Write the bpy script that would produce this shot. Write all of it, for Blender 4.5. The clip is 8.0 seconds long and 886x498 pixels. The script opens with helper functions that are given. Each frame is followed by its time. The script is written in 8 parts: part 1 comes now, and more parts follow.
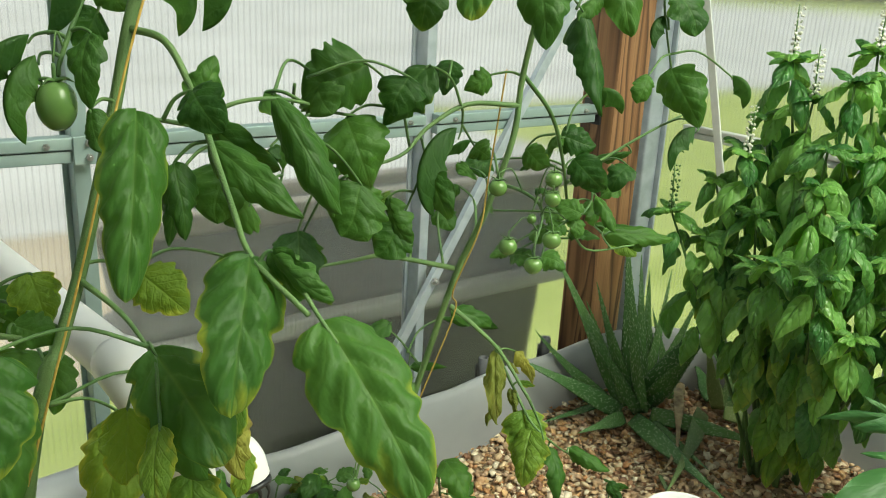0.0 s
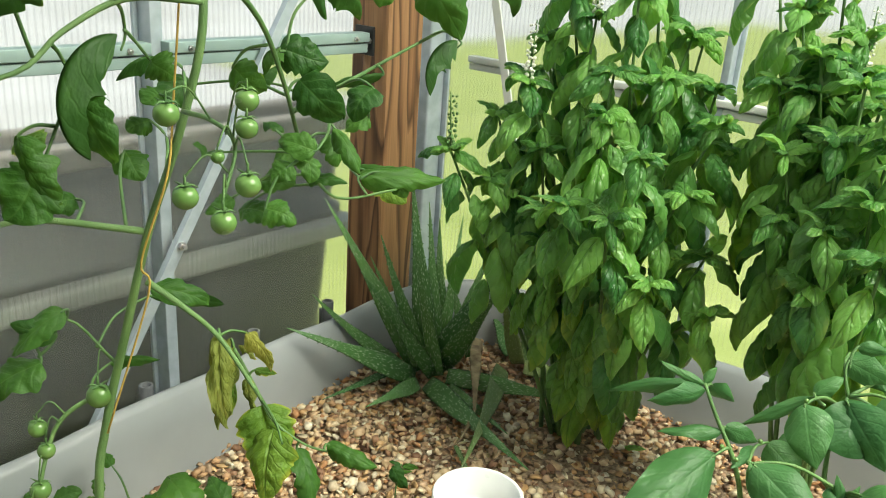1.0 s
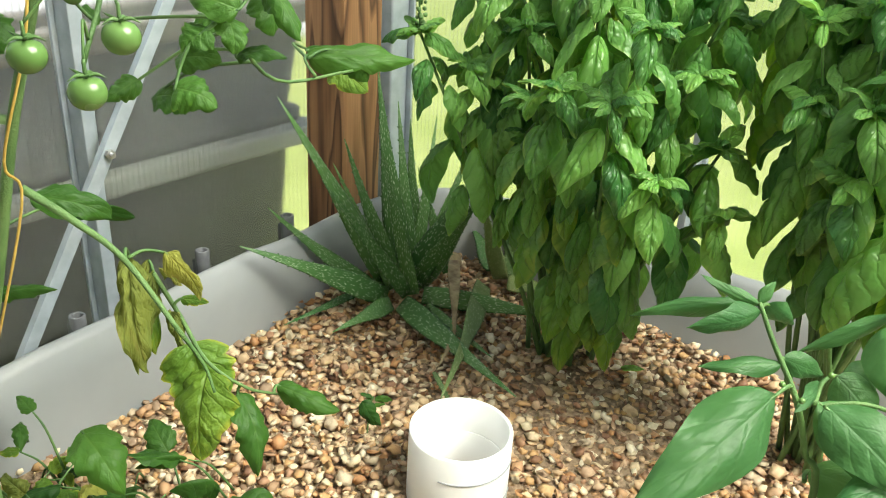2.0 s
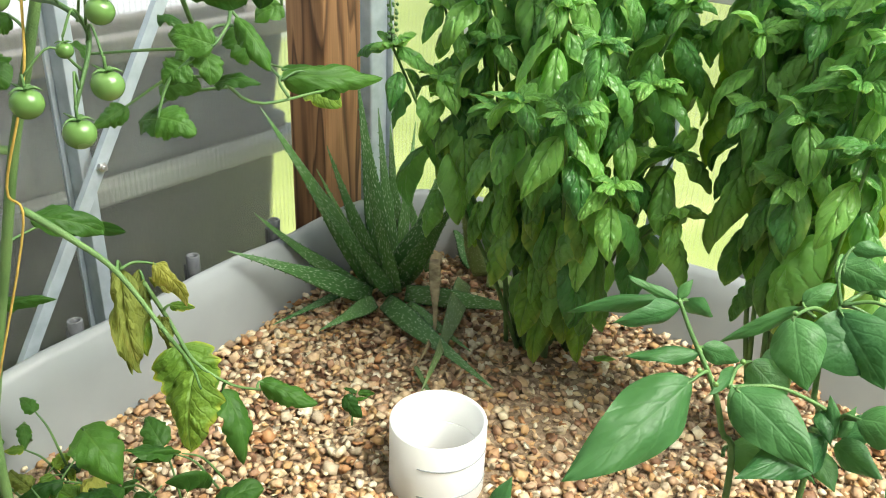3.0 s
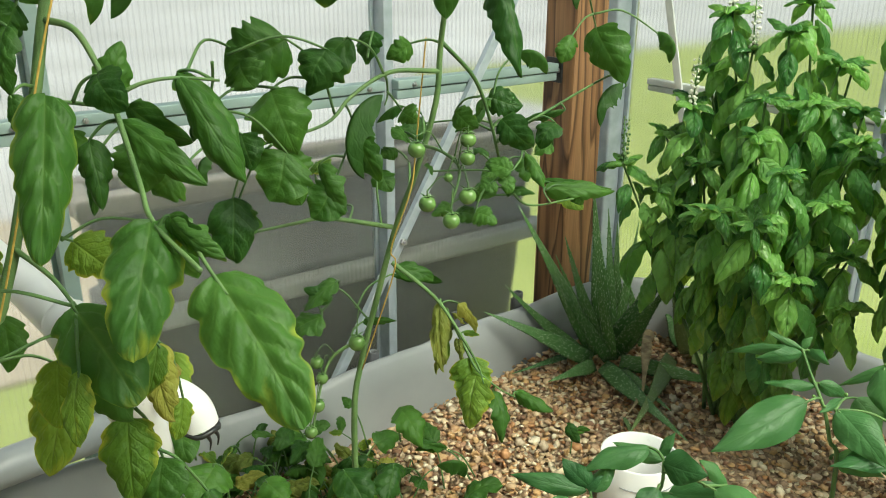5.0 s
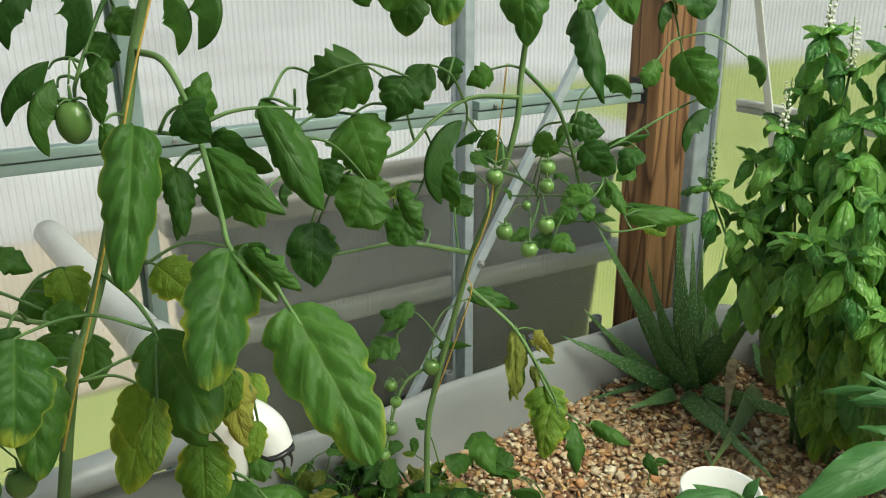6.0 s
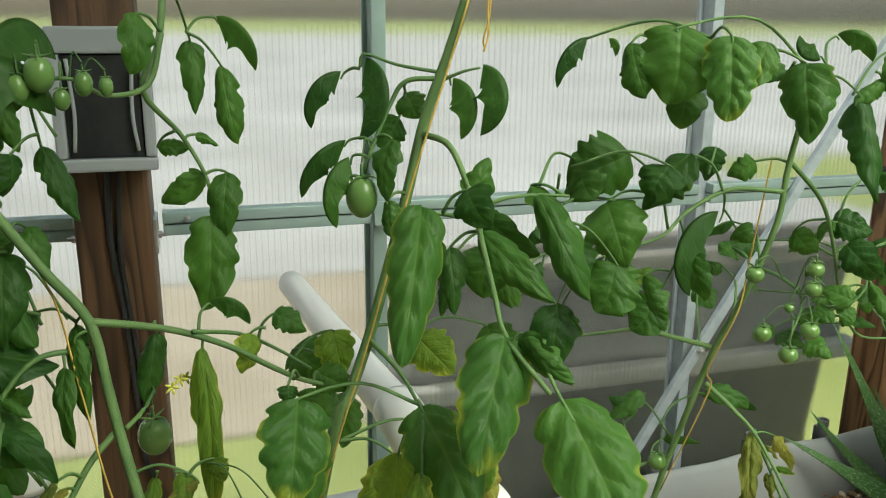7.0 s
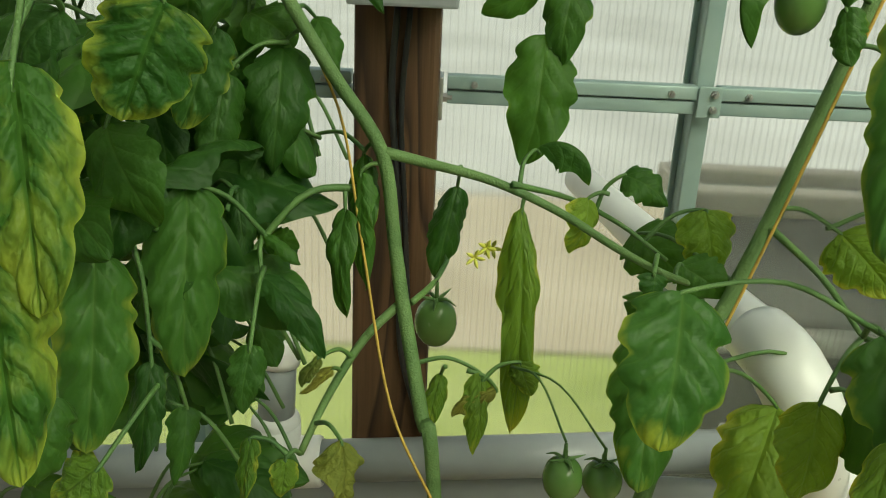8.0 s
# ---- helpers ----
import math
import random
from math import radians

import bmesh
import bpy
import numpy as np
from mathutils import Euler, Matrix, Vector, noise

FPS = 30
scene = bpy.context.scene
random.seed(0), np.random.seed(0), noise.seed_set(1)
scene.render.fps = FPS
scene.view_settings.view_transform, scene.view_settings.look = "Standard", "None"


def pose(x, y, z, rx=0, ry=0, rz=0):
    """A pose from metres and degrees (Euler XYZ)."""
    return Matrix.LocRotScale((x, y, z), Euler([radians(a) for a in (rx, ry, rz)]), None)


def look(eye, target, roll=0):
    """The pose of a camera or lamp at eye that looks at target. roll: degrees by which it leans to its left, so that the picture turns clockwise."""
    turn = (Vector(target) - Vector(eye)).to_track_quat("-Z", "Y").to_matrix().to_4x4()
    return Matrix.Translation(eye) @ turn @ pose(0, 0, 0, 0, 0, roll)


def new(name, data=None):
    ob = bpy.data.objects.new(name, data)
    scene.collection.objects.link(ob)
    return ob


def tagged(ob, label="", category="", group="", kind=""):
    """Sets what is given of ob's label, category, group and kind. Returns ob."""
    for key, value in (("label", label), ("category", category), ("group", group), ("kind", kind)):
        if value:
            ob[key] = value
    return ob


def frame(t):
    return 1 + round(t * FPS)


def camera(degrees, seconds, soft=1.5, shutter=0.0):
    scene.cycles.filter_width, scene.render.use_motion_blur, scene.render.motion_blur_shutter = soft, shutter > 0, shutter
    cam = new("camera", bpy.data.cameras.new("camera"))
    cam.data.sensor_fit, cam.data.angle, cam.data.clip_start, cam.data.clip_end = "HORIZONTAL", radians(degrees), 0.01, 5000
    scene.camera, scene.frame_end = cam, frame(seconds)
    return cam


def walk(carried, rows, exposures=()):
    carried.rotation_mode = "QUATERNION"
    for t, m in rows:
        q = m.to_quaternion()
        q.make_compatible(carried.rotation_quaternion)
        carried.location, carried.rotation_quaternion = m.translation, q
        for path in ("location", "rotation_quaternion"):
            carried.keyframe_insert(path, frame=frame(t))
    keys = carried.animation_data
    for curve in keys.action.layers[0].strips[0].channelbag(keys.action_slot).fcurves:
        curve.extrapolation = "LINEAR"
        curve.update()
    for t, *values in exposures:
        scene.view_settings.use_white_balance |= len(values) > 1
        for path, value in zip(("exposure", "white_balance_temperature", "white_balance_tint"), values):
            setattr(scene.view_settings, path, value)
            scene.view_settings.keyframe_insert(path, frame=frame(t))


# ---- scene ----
cam = camera(56.0, 8.0, soft=1.0)
PATH = [
    (0, (0.05, 0.091, 1.141), (1.19, 1.615, 0.525), 3),
    (0.5, (0.108, 0.107, 1.122), (1.412, 1.476, 0.468), 3.1),
    (1, (0.228, 0.17, 1.085), (1.662, 1.379, 0.389), 4),
    (1.5, (0.321, 0.237, 1.032), (1.761, 1.369, 0.231), 4.4),
    (1.7, (0.329, 0.251, 1.018), (1.756, 1.365, 0.168), 4.3),
    (2.8, (0.322, 0.223, 1.044), (1.741, 1.306, 0.143), 2.6),
    (3, (0.307, 0.204, 1.053), (1.727, 1.295, 0.163), 2.4),
    (3.5, (0.216, 0.133, 1.097), (1.597, 1.312, 0.259), 1.3),
    (4, (0.133, 0.05, 1.121), (1.427, 1.354, 0.331), 0.9),
    (4.5, (0.088, 0.012, 1.138), (1.271, 1.439, 0.389), 0.8),
    (4.7, (0.082, 0.005, 1.146), (1.228, 1.475, 0.42), 0.7),
    (5.8, (0.087, 0.01, 1.164), (1.072, 1.615, 0.489), -0.5),
    (6, (0.09, 0.013, 1.164), (1.036, 1.643, 0.496), -0.4),
    (6.5, (0.079, 0.017, 1.191), (0.906, 1.74, 0.602), -1),
    (6.8, (0.046, 0.035, 1.181), (0.77, 1.823, 0.653), -0.6),
    (7, (0.043, 0.041, 1.182), (0.602, 1.886, 0.651), 0.6),
    (7.2, (0.034, 0.039, 1.169), (0.441, 1.93, 0.66), 1.5),
    (7.4, (0.044, 0.048, 1.168), (0.314, 1.964, 0.66), 1.3),
    (7.5, (0.053, 0.055, 1.155), (0.215, 1.978, 0.628), 1.8),
    (7.6, (0.045, 0.073, 1.142), (0.162, 1.995, 0.602), 2.2),
    (7.8, (0.022, 0.133, 1.109), (0.065, 2.043, 0.517), 2),
    (8, (-0.003, 0.216, 1.081), (0.011, 2.09, 0.383), 2.7),
]
walk(cam, [(t, look(eye, target, roll)) for t, eye, target, roll in PATH],
     exposures=[(0, -0.3, 6800, 0), (0.7, -0.16, 6700, 2), (1.5, 0.17, 6700, 6), (3, 0.29, 6500, 8), (3.5, 0.24, 6500, 8), (4.5, -0.02, 6700, 1), (5.8, -0.48, 6700, 2), (6.5, -0.42, 6700, 5), (7, -0.46, 6700, 3), (7.5, -0.38, 6700, 2), (8, -0.55, 7300, -6)])
# ---- sky, sun and the light that comes down through the roof sheets ----
world = bpy.data.worlds.new("world")
scene.world = world
world.use_nodes = True
wn = world.node_tree.nodes
sky = wn.new("ShaderNodeTexSky")
sky.sky_type = "NISHITA"
sky.sun_disc = False
sky.sun_elevation = radians(58)
sky.sun_rotation = radians(309)
sky.air_density, sky.dust_density = 1.2, 3.0
world.node_tree.links.new(sky.outputs[0], wn["Background"].inputs[0])
wn["Background"].inputs[1].default_value = 0.15

sun = new("sun", bpy.data.lights.new("sun", "SUN"))
sun.data.energy, sun.data.angle, sun.data.color = 3.6, radians(0.6), (1.0, 0.96, 0.9)
sun.matrix_world = look((-4.2, 4.6, 7.5), (0.2, 1.0, 0.0))

skylight = new("roof_daylight", bpy.data.lights.new("roof_daylight", "AREA"))
skylight.data.shape, skylight.data.size, skylight.data.size_y = "RECTANGLE", 1.3, 1.6
skylight.data.energy, skylight.data.color = 60.0, (1.0, 0.985, 0.88)
skylight.data.spread = radians(105)
skylight.matrix_world = look((1.2, -0.35, 2.25), (1.15, 0.6, 0.6))


# ---- materials ----
def mat(name):
    m = bpy.data.materials.new(name)
    m.use_nodes = True
    return m, m.node_tree.nodes, m.node_tree.links, m.node_tree.nodes["Principled BSDF"]


def ramp(nodes, stops):
    r = nodes.new("ShaderNodeValToRGB")
    els = r.color_ramp.elements
    while len(els) < len(stops):
        els.new(0.5)
    for e, (p, c) in zip(els, stops):
        e.position, e.color = p, (*c, 1)
    return r


def rough_surface(name, dark, light, scale=8.0, detail=6.0, rough=0.5, bump=0.1, bump_scale=60.0, metal=0.0, stretch=(1, 1, 1), spec=0.5):
    """Two scales of tone and a fine relief, in object space."""
    m, n, l, b = mat(name)
    tc = n.new("ShaderNodeTexCoord")
    mp = n.new("ShaderNodeMapping")
    mp.inputs["Scale"].default_value = stretch
    l.new(tc.outputs["Object"], mp.inputs[0])
    a = n.new("ShaderNodeTexNoise")
    a.inputs["Scale"].default_value, a.inputs["Detail"].default_value = scale, detail
    l.new(mp.outputs[0], a.inputs["Vector"])
    r = ramp(n, [(0.3, dark), (0.72, light)])
    l.new(a.outputs[0], r.inputs[0])
    l.new(r.outputs[0], b.inputs["Base Color"])
    f = n.new("ShaderNodeTexNoise")
    f.inputs["Scale"].default_value = bump_scale
    l.new(mp.outputs[0], f.inputs["Vector"])
    bp = n.new("ShaderNodeBump")
    bp.inputs["Strength"].default_value, bp.inputs["Distance"].default_value = bump, 0.01
    l.new(f.outputs[0], bp.inputs["Height"])
    l.new(bp.outputs[0], b.inputs["Normal"])
    rr = n.new("ShaderNodeMapRange")
    rr.inputs["To Min"].default_value, rr.inputs["To Max"].default_value = rough - 0.08, rough + 0.12
    l.new(f.outputs[0], rr.inputs[0])
    l.new(rr.outputs[0], b.inputs["Roughness"])
    b.inputs["Metallic"].default_value = metal
    b.inputs["Specular IOR Level"].default_value = spec
    return m


def leaf_material(name, dark, light, vein, patch=None, patch_from=0.55, rough=0.42, glow=0.35, side_veins=9.0, quilt=0.35, speck=None, vein_mix=0.3, fine_scale=8.0):
    """A leaf lamina: midrib and side veins from the leaf's own coordinates, blotches, relief and light coming through."""
    m, n, l, b = mat(name)
    uv = n.new("ShaderNodeUVMap")
    sep = n.new("ShaderNodeSeparateXYZ")
    l.new(uv.outputs[0], sep.inputs[0])

    def op(kind, a, c=None, d=None):
        x = n.new("ShaderNodeMath")
        x.operation = kind
        for i, v in enumerate((a, c, d)):
            if v is None:
                continue
            if isinstance(v, (int, float)):
                x.inputs[i].default_value = v
            else:
                l.new(v, x.inputs[i])
        return x.outputs[0]

    across = op("ABSOLUTE", op("SUBTRACT", sep.outputs[0], 0.5))
    mid = op("SUBTRACT", 1.0, op("SMOOTH_MIN", op("MULTIPLY", across, 26.0), 1.0, 0.2))
    wob = n.new("ShaderNodeTexNoise")
    wob.inputs["Scale"].default_value = 5.0
    wtc = n.new("ShaderNodeTexCoord")
    l.new(wtc.outputs["Object"], wob.inputs["Vector"])
    slant = op("ADD", op("MULTIPLY", op("SUBTRACT", sep.outputs[1], op("MULTIPLY", across, 0.7)), side_veins), op("MULTIPLY", wob.outputs[0], 0.6))
    saw = op("ABSOLUTE", op("SUBTRACT", op("FRACT", slant), 0.5))
    side = op("MULTIPLY", op("SUBTRACT", 1.0, op("SMOOTH_MIN", op("MULTIPLY", saw, 7.0), 1.0, 0.3)), 0.4)
    veins = op("MAXIMUM", mid, side)
    oi = n.new("ShaderNodeObjectInfo")
    tc = n.new("ShaderNodeTexCoord")
    no = n.new("ShaderNodeTexNoise")
    no.noise_dimensions = "4D"
    no.inputs["Scale"].default_value, no.inputs["Detail"].default_value = 2.4, 5.0
    l.new(tc.outputs["Object"], no.inputs["Vector"])
    l.new(op("MULTIPLY", oi.outputs["Random"], 37.0), no.inputs["W"])
    tone = op("ADD", op("MULTIPLY", no.outputs[0], 0.5), op("MULTIPLY", oi.outputs["Random"], 0.6))
    base = ramp(n, [(0.25, dark), (0.85, light)])
    l.new(tone, base.inputs[0])
    col = base.outputs[0]

    def blend(fac, a, c):
        x = n.new("ShaderNodeMix")
        x.data_type = "RGBA"
        l.new(fac, x.inputs[0])
        l.new(a, x.inputs[6])
        if isinstance(c, tuple):
            x.inputs[7].default_value = (*c, 1)
        else:
            l.new(c, x.inputs[7])
        return x.outputs[2]

    if patch:
        edge = op("MULTIPLY", op("POWER", op("MAXIMUM", op("MULTIPLY", across, 2.0), sep.outputs[1]), 4.0), 0.32)
        k = n.new("ShaderNodeMapRange")
        k.inputs["From Min"].default_value, k.inputs["From Max"].default_value = patch_from, patch_from + 0.28
        l.new(op("SUBTRACT", op("ADD", no.outputs[0], edge), op("MULTIPLY", veins, 0.12)), k.inputs[0])
        col = blend(k.outputs[0], col, patch)
    col = blend(op("MULTIPLY", veins, vein_mix), col, vein)
    if speck:
        vo = n.new("ShaderNodeTexVoronoi")
        vo.inputs["Scale"].default_value = 1.0
        mp = n.new("ShaderNodeMapping")
        mp.inputs["Scale"].default_value = (19.0, 34.0, 1.0)
        l.new(uv.outputs[0], mp.inputs[0])
        l.new(mp.outputs[0], vo.inputs["Vector"])
        dot = n.new("ShaderNodeMapRange")
        dot.inputs["From Min"].default_value, dot.inputs["From Max"].default_value = 0.33, 0.18
        l.new(vo.outputs["Distance"], dot.inputs[0])
        col = blend(op("MULTIPLY", dot.outputs[0], 0.85), col, speck)
    l.new(col, b.inputs["Base Color"])
    fine = n.new("ShaderNodeTexNoise")
    fine.inputs["Scale"].default_value = fine_scale
    l.new(tc.outputs["Object"], fine.inputs["Vector"])
    h = op("ADD", op("MULTIPLY", veins, -0.55), op("MULTIPLY", fine.outputs[0], 0.9))
    bp = n.new("ShaderNodeBump")
    bp.inputs["Strength"].default_value, bp.inputs["Distance"].default_value = quilt, 0.006
    l.new(h, bp.inputs["Height"])
    l.new(bp.outputs[0], b.inputs["Normal"])
    b.inputs["Roughness"].default_value = rough
    b.inputs["Specular IOR Level"].default_value = 0.3 if rough > 0.3 else 0.5
    if glow > 0:
        tr = n.new("ShaderNodeBsdfTranslucent")
        sat = n.new("ShaderNodeHueSaturation")
        sat.inputs["Saturation"].default_value, sat.inputs["Value"].default_value, sat.inputs["Hue"].default_value = 1.1, 1.7, 0.475
        l.new(col, sat.inputs["Color"])
        l.new(sat.outputs[0], tr.inputs[0])
        mx = n.new("ShaderNodeMixShader")
        mx.inputs[0].default_value = glow
        l.new(b.outputs[0], mx.inputs[1])
        l.new(tr.outputs[0], mx.inputs[2])
        l.new(mx.outputs[0], n["Material Output"].inputs[0])
    return m


tomato_green = leaf_material("tomato_leaf", (0.021, 0.08, 0.012), (0.062, 0.168, 0.025), (0.13, 0.25, 0.055), patch=(0.24, 0.34, 0.05), patch_from=0.84, rough=0.5, side_veins=5.0, quilt=0.26, vein_mix=0.2)
tomato_yellowing = leaf_material("tomato_leaf_yellowing", (0.07, 0.17, 0.022), (0.18, 0.30, 0.04), (0.2, 0.33, 0.07), patch=(0.42, 0.44, 0.06), patch_from=0.66, rough=0.5, side_veins=7.0, quilt=0.6)
tomato_dry = leaf_material("tomato_leaf_dry", (0.11, 0.17, 0.035), (0.33, 0.34, 0.07), (0.22, 0.26, 0.07), patch=(0.3, 0.22, 0.07), patch_from=0.72, rough=0.7, side_veins=6.0, quilt=0.8)
tomato_broad = leaf_material("tomato_leaf_broad", (0.028, 0.102, 0.018), (0.068, 0.182, 0.03), (0.17, 0.3, 0.07), patch=(0.38, 0.44, 0.06), patch_from=0.69, rough=0.48, side_veins=5.0, quilt=0.3, vein_mix=0.24)
tomato_blotched = leaf_material("tomato_leaf_blotched", (0.03, 0.115, 0.02), (0.07, 0.19, 0.03), (0.12, 0.26, 0.05), patch=(0.36, 0.46, 0.07), patch_from=0.52, rough=0.5, side_veins=5.0, quilt=0.6)
basil_old = leaf_material("basil_leaf_mottled", (0.06, 0.18, 0.022), (0.15, 0.32, 0.04), (0.08, 0.22, 0.035), patch=(0.25, 0.38, 0.06), patch_from=0.58, rough=0.3, side_veins=6.0, quilt=0.5, vein_mix=0.7, fine_scale=5.0)
basil_green = leaf_material("basil_leaf", (0.045, 0.165, 0.04), (0.21, 0.44, 0.105), (0.10, 0.27, 0.055), patch=(0.34, 0.5, 0.12), patch_from=0.74, rough=0.28, glow=0.42, side_veins=5.0, quilt=0.8, vein_mix=0.5, fine_scale=6.0)
pepper_green = leaf_material("pepper_leaf", (0.032, 0.115, 0.036), (0.075, 0.2, 0.062), (0.12, 0.26, 0.1), rough=0.42, side_veins=5.0, quilt=0.22, vein_mix=0.12)
aloe_green = leaf_material("aloe_leaf", (0.038, 0.118, 0.03), (0.1, 0.225, 0.06), (0.05, 0.105, 0.03), rough=0.45, glow=0.0, side_veins=3.0, quilt=0.05, speck=(0.5, 0.6, 0.44))
aloe_pale = leaf_material("aloe_leaf_pale", (0.09, 0.16, 0.05), (0.21, 0.28, 0.1), (0.15, 0.22, 0.08), rough=0.5, glow=0.0, side_veins=3.0, quilt=0.1, speck=(0.45, 0.5, 0.33))
aloe_dead = rough_surface("aloe_leaf_dead", (0.16, 0.11, 0.06), (0.42, 0.34, 0.2), 60, rough=0.8, bump=0.5)
stem_green = rough_surface("tomato_stem", (0.075, 0.16, 0.045), (0.15, 0.26, 0.085), 30, rough=0.6, bump=0.25, bump_scale=900)
stem_dark = rough_surface("young_stem", (0.05, 0.13, 0.035), (0.12, 0.23, 0.06), 40, rough=0.55, bump=0.2, bump_scale=900)
fruit_green = rough_surface("unripe_fruit", (0.08, 0.175, 0.04), (0.145, 0.265, 0.075), 25, rough=0.22, bump=0.01)
flower_yellow = rough_surface("tomato_petal", (0.55, 0.56, 0.08), (0.75, 0.74, 0.16), 80, rough=0.5)
flower_white = rough_surface("basil_blossom", (0.6, 0.62, 0.5), (0.8, 0.8, 0.72), 80, rough=0.6)
white_pvc = rough_surface("white_pvc", (0.70, 0.715, 0.72), (0.78, 0.79, 0.79), 9, rough=0.3, bump=0.02)
grey_pvc = rough_surface("grey_pvc", (0.26, 0.29, 0.31), (0.34, 0.37, 0.39), 9, rough=0.35, bump=0.02)
peg_plastic = rough_surface("peg_plastic", (0.10, 0.105, 0.115), (0.18, 0.19, 0.2), 30, rough=0.45)
bed_plastic = rough_surface("bed_plastic", (0.26, 0.28, 0.29), (0.35, 0.37, 0.38), 5, rough=0.42, bump=0.03, bump_scale=25)
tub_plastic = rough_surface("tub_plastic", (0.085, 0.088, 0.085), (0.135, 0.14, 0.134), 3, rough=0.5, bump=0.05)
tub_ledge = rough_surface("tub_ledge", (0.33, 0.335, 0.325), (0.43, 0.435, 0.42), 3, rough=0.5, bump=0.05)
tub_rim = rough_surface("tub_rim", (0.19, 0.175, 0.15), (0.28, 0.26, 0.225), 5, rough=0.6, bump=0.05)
galvanised = rough_surface("galvanised_steel", (0.36, 0.425, 0.475), (0.5, 0.57, 0.63), 40, rough=0.45, metal=0.3, bump=0.03, bump_scale=300)
pale_steel = rough_surface("pale_painted_steel", (0.62, 0.65, 0.62), (0.74, 0.77, 0.73), 30, rough=0.5, bump=0.03, bump_scale=300)
green_steel = rough_surface("painted_rail", (0.24, 0.34, 0.33), (0.34, 0.45, 0.43), 14, rough=0.45, metal=0.2, bump=0.02)
zinc_bolt = rough_surface("zinc_bolt", (0.4, 0.4, 0.4), (0.6, 0.6, 0.6), 50, rough=0.3, metal=0.9)
black_plastic = rough_surface("black_plastic", (0.012, 0.013, 0.014), (0.03, 0.032, 0.034), 20, rough=0.35)
string_yellow = rough_surface("twine", (0.42, 0.27, 0.05), (0.62, 0.42, 0.1), 200, rough=0.8)
soil_dark = rough_surface("gravel_bed_base", (0.16, 0.105, 0.065), (0.42, 0.31, 0.2), 120, rough=0.9, bump=0.6, bump_scale=200)
floor_earth = rough_surface("floor_earth", (0.16, 0.13, 0.1), (0.28, 0.24, 0.19), 6, rough=0.95, bump=0.4, bump_scale=90)
lawn_green = rough_surface("lawn", (0.34, 0.42, 0.10), (0.50, 0.56, 0.19), 3, rough=0.95, bump=0.5, bump_scale=140)
bare_earth = rough_surface("bare_earth", (0.46, 0.385, 0.28), (0.62, 0.535, 0.42), 2, rough=0.95, bump=0.3)
pale_concrete = rough_surface("pale_concrete", (0.46, 0.455, 0.435), (0.78, 0.78, 0.765), 0.55, rough=0.9, bump=0.1)


def wood_material(name, k):
    m, n, l, b = mat(name)
    tc = n.new("ShaderNodeTexCoord")
    oi = n.new("ShaderNodeObjectInfo")
    add = n.new("ShaderNodeVectorMath")
    l.new(tc.outputs["Object"], add.inputs[0])
    l.new(oi.outputs["Random"], add.inputs[1])
    mp = n.new("ShaderNodeMapping")
    mp.inputs["Scale"].default_value = (1, 1, 0.10)
    l.new(add.outputs[0], mp.inputs[0])
    warp = n.new("ShaderNodeTexNoise")
    warp.inputs["Scale"].default_value, warp.inputs["Detail"].default_value = 9, 3
    l.new(mp.outputs[0], warp.inputs["Vector"])
    rings = n.new("ShaderNodeMath")
    rings.operation = "MULTIPLY"
    rings.inputs[1].default_value = 14.0
    l.new(warp.outputs[0], rings.inputs[0])
    fr = n.new("ShaderNodeMath")
    fr.operation = "FRACT"
    l.new(rings.outputs[0], fr.inputs[0])
    fine = n.new("ShaderNodeTexNoise")
    mp2 = n.new("ShaderNodeMapping")
    mp2.inputs["Scale"].default_value = (1, 1, 0.03)
    l.new(add.outputs[0], mp2.inputs[0])
    fine.inputs["Scale"].default_value, fine.inputs["Detail"].default_value = 260, 4
    l.new(mp2.outputs[0], fine.inputs["Vector"])
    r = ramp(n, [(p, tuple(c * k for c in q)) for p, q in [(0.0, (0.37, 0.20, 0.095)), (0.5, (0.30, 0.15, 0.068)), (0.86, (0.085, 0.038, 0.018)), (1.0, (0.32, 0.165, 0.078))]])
    l.new(fr.outputs[0], r.inputs[0])
    mx = n.new("ShaderNodeMix")
    mx.data_type, mx.blend_type = "RGBA", "MULTIPLY"
    mx.inputs[0].default_value = 0.55
    l.new(r.outputs[0], mx.inputs[6])
    l.new(fine.outputs[0], mx.inputs[7])
    l.new(mx.outputs[2], b.inputs["Base Color"])
    bp = n.new("ShaderNodeBump")
    bp.inputs["Strength"].default_value, bp.inputs["Distance"].default_value = 0.25, 0.003
    l.new(fine.outputs[0], bp.inputs["Height"])
    l.new(bp.outputs[0], b.inputs["Normal"])
    b.inputs["Roughness"].default_value = 0.6
    return m


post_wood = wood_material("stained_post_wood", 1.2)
# same stained wood, with the second post's shade put into its colour
post_wood_shaded = wood_material("shaded_post_wood", 0.42)


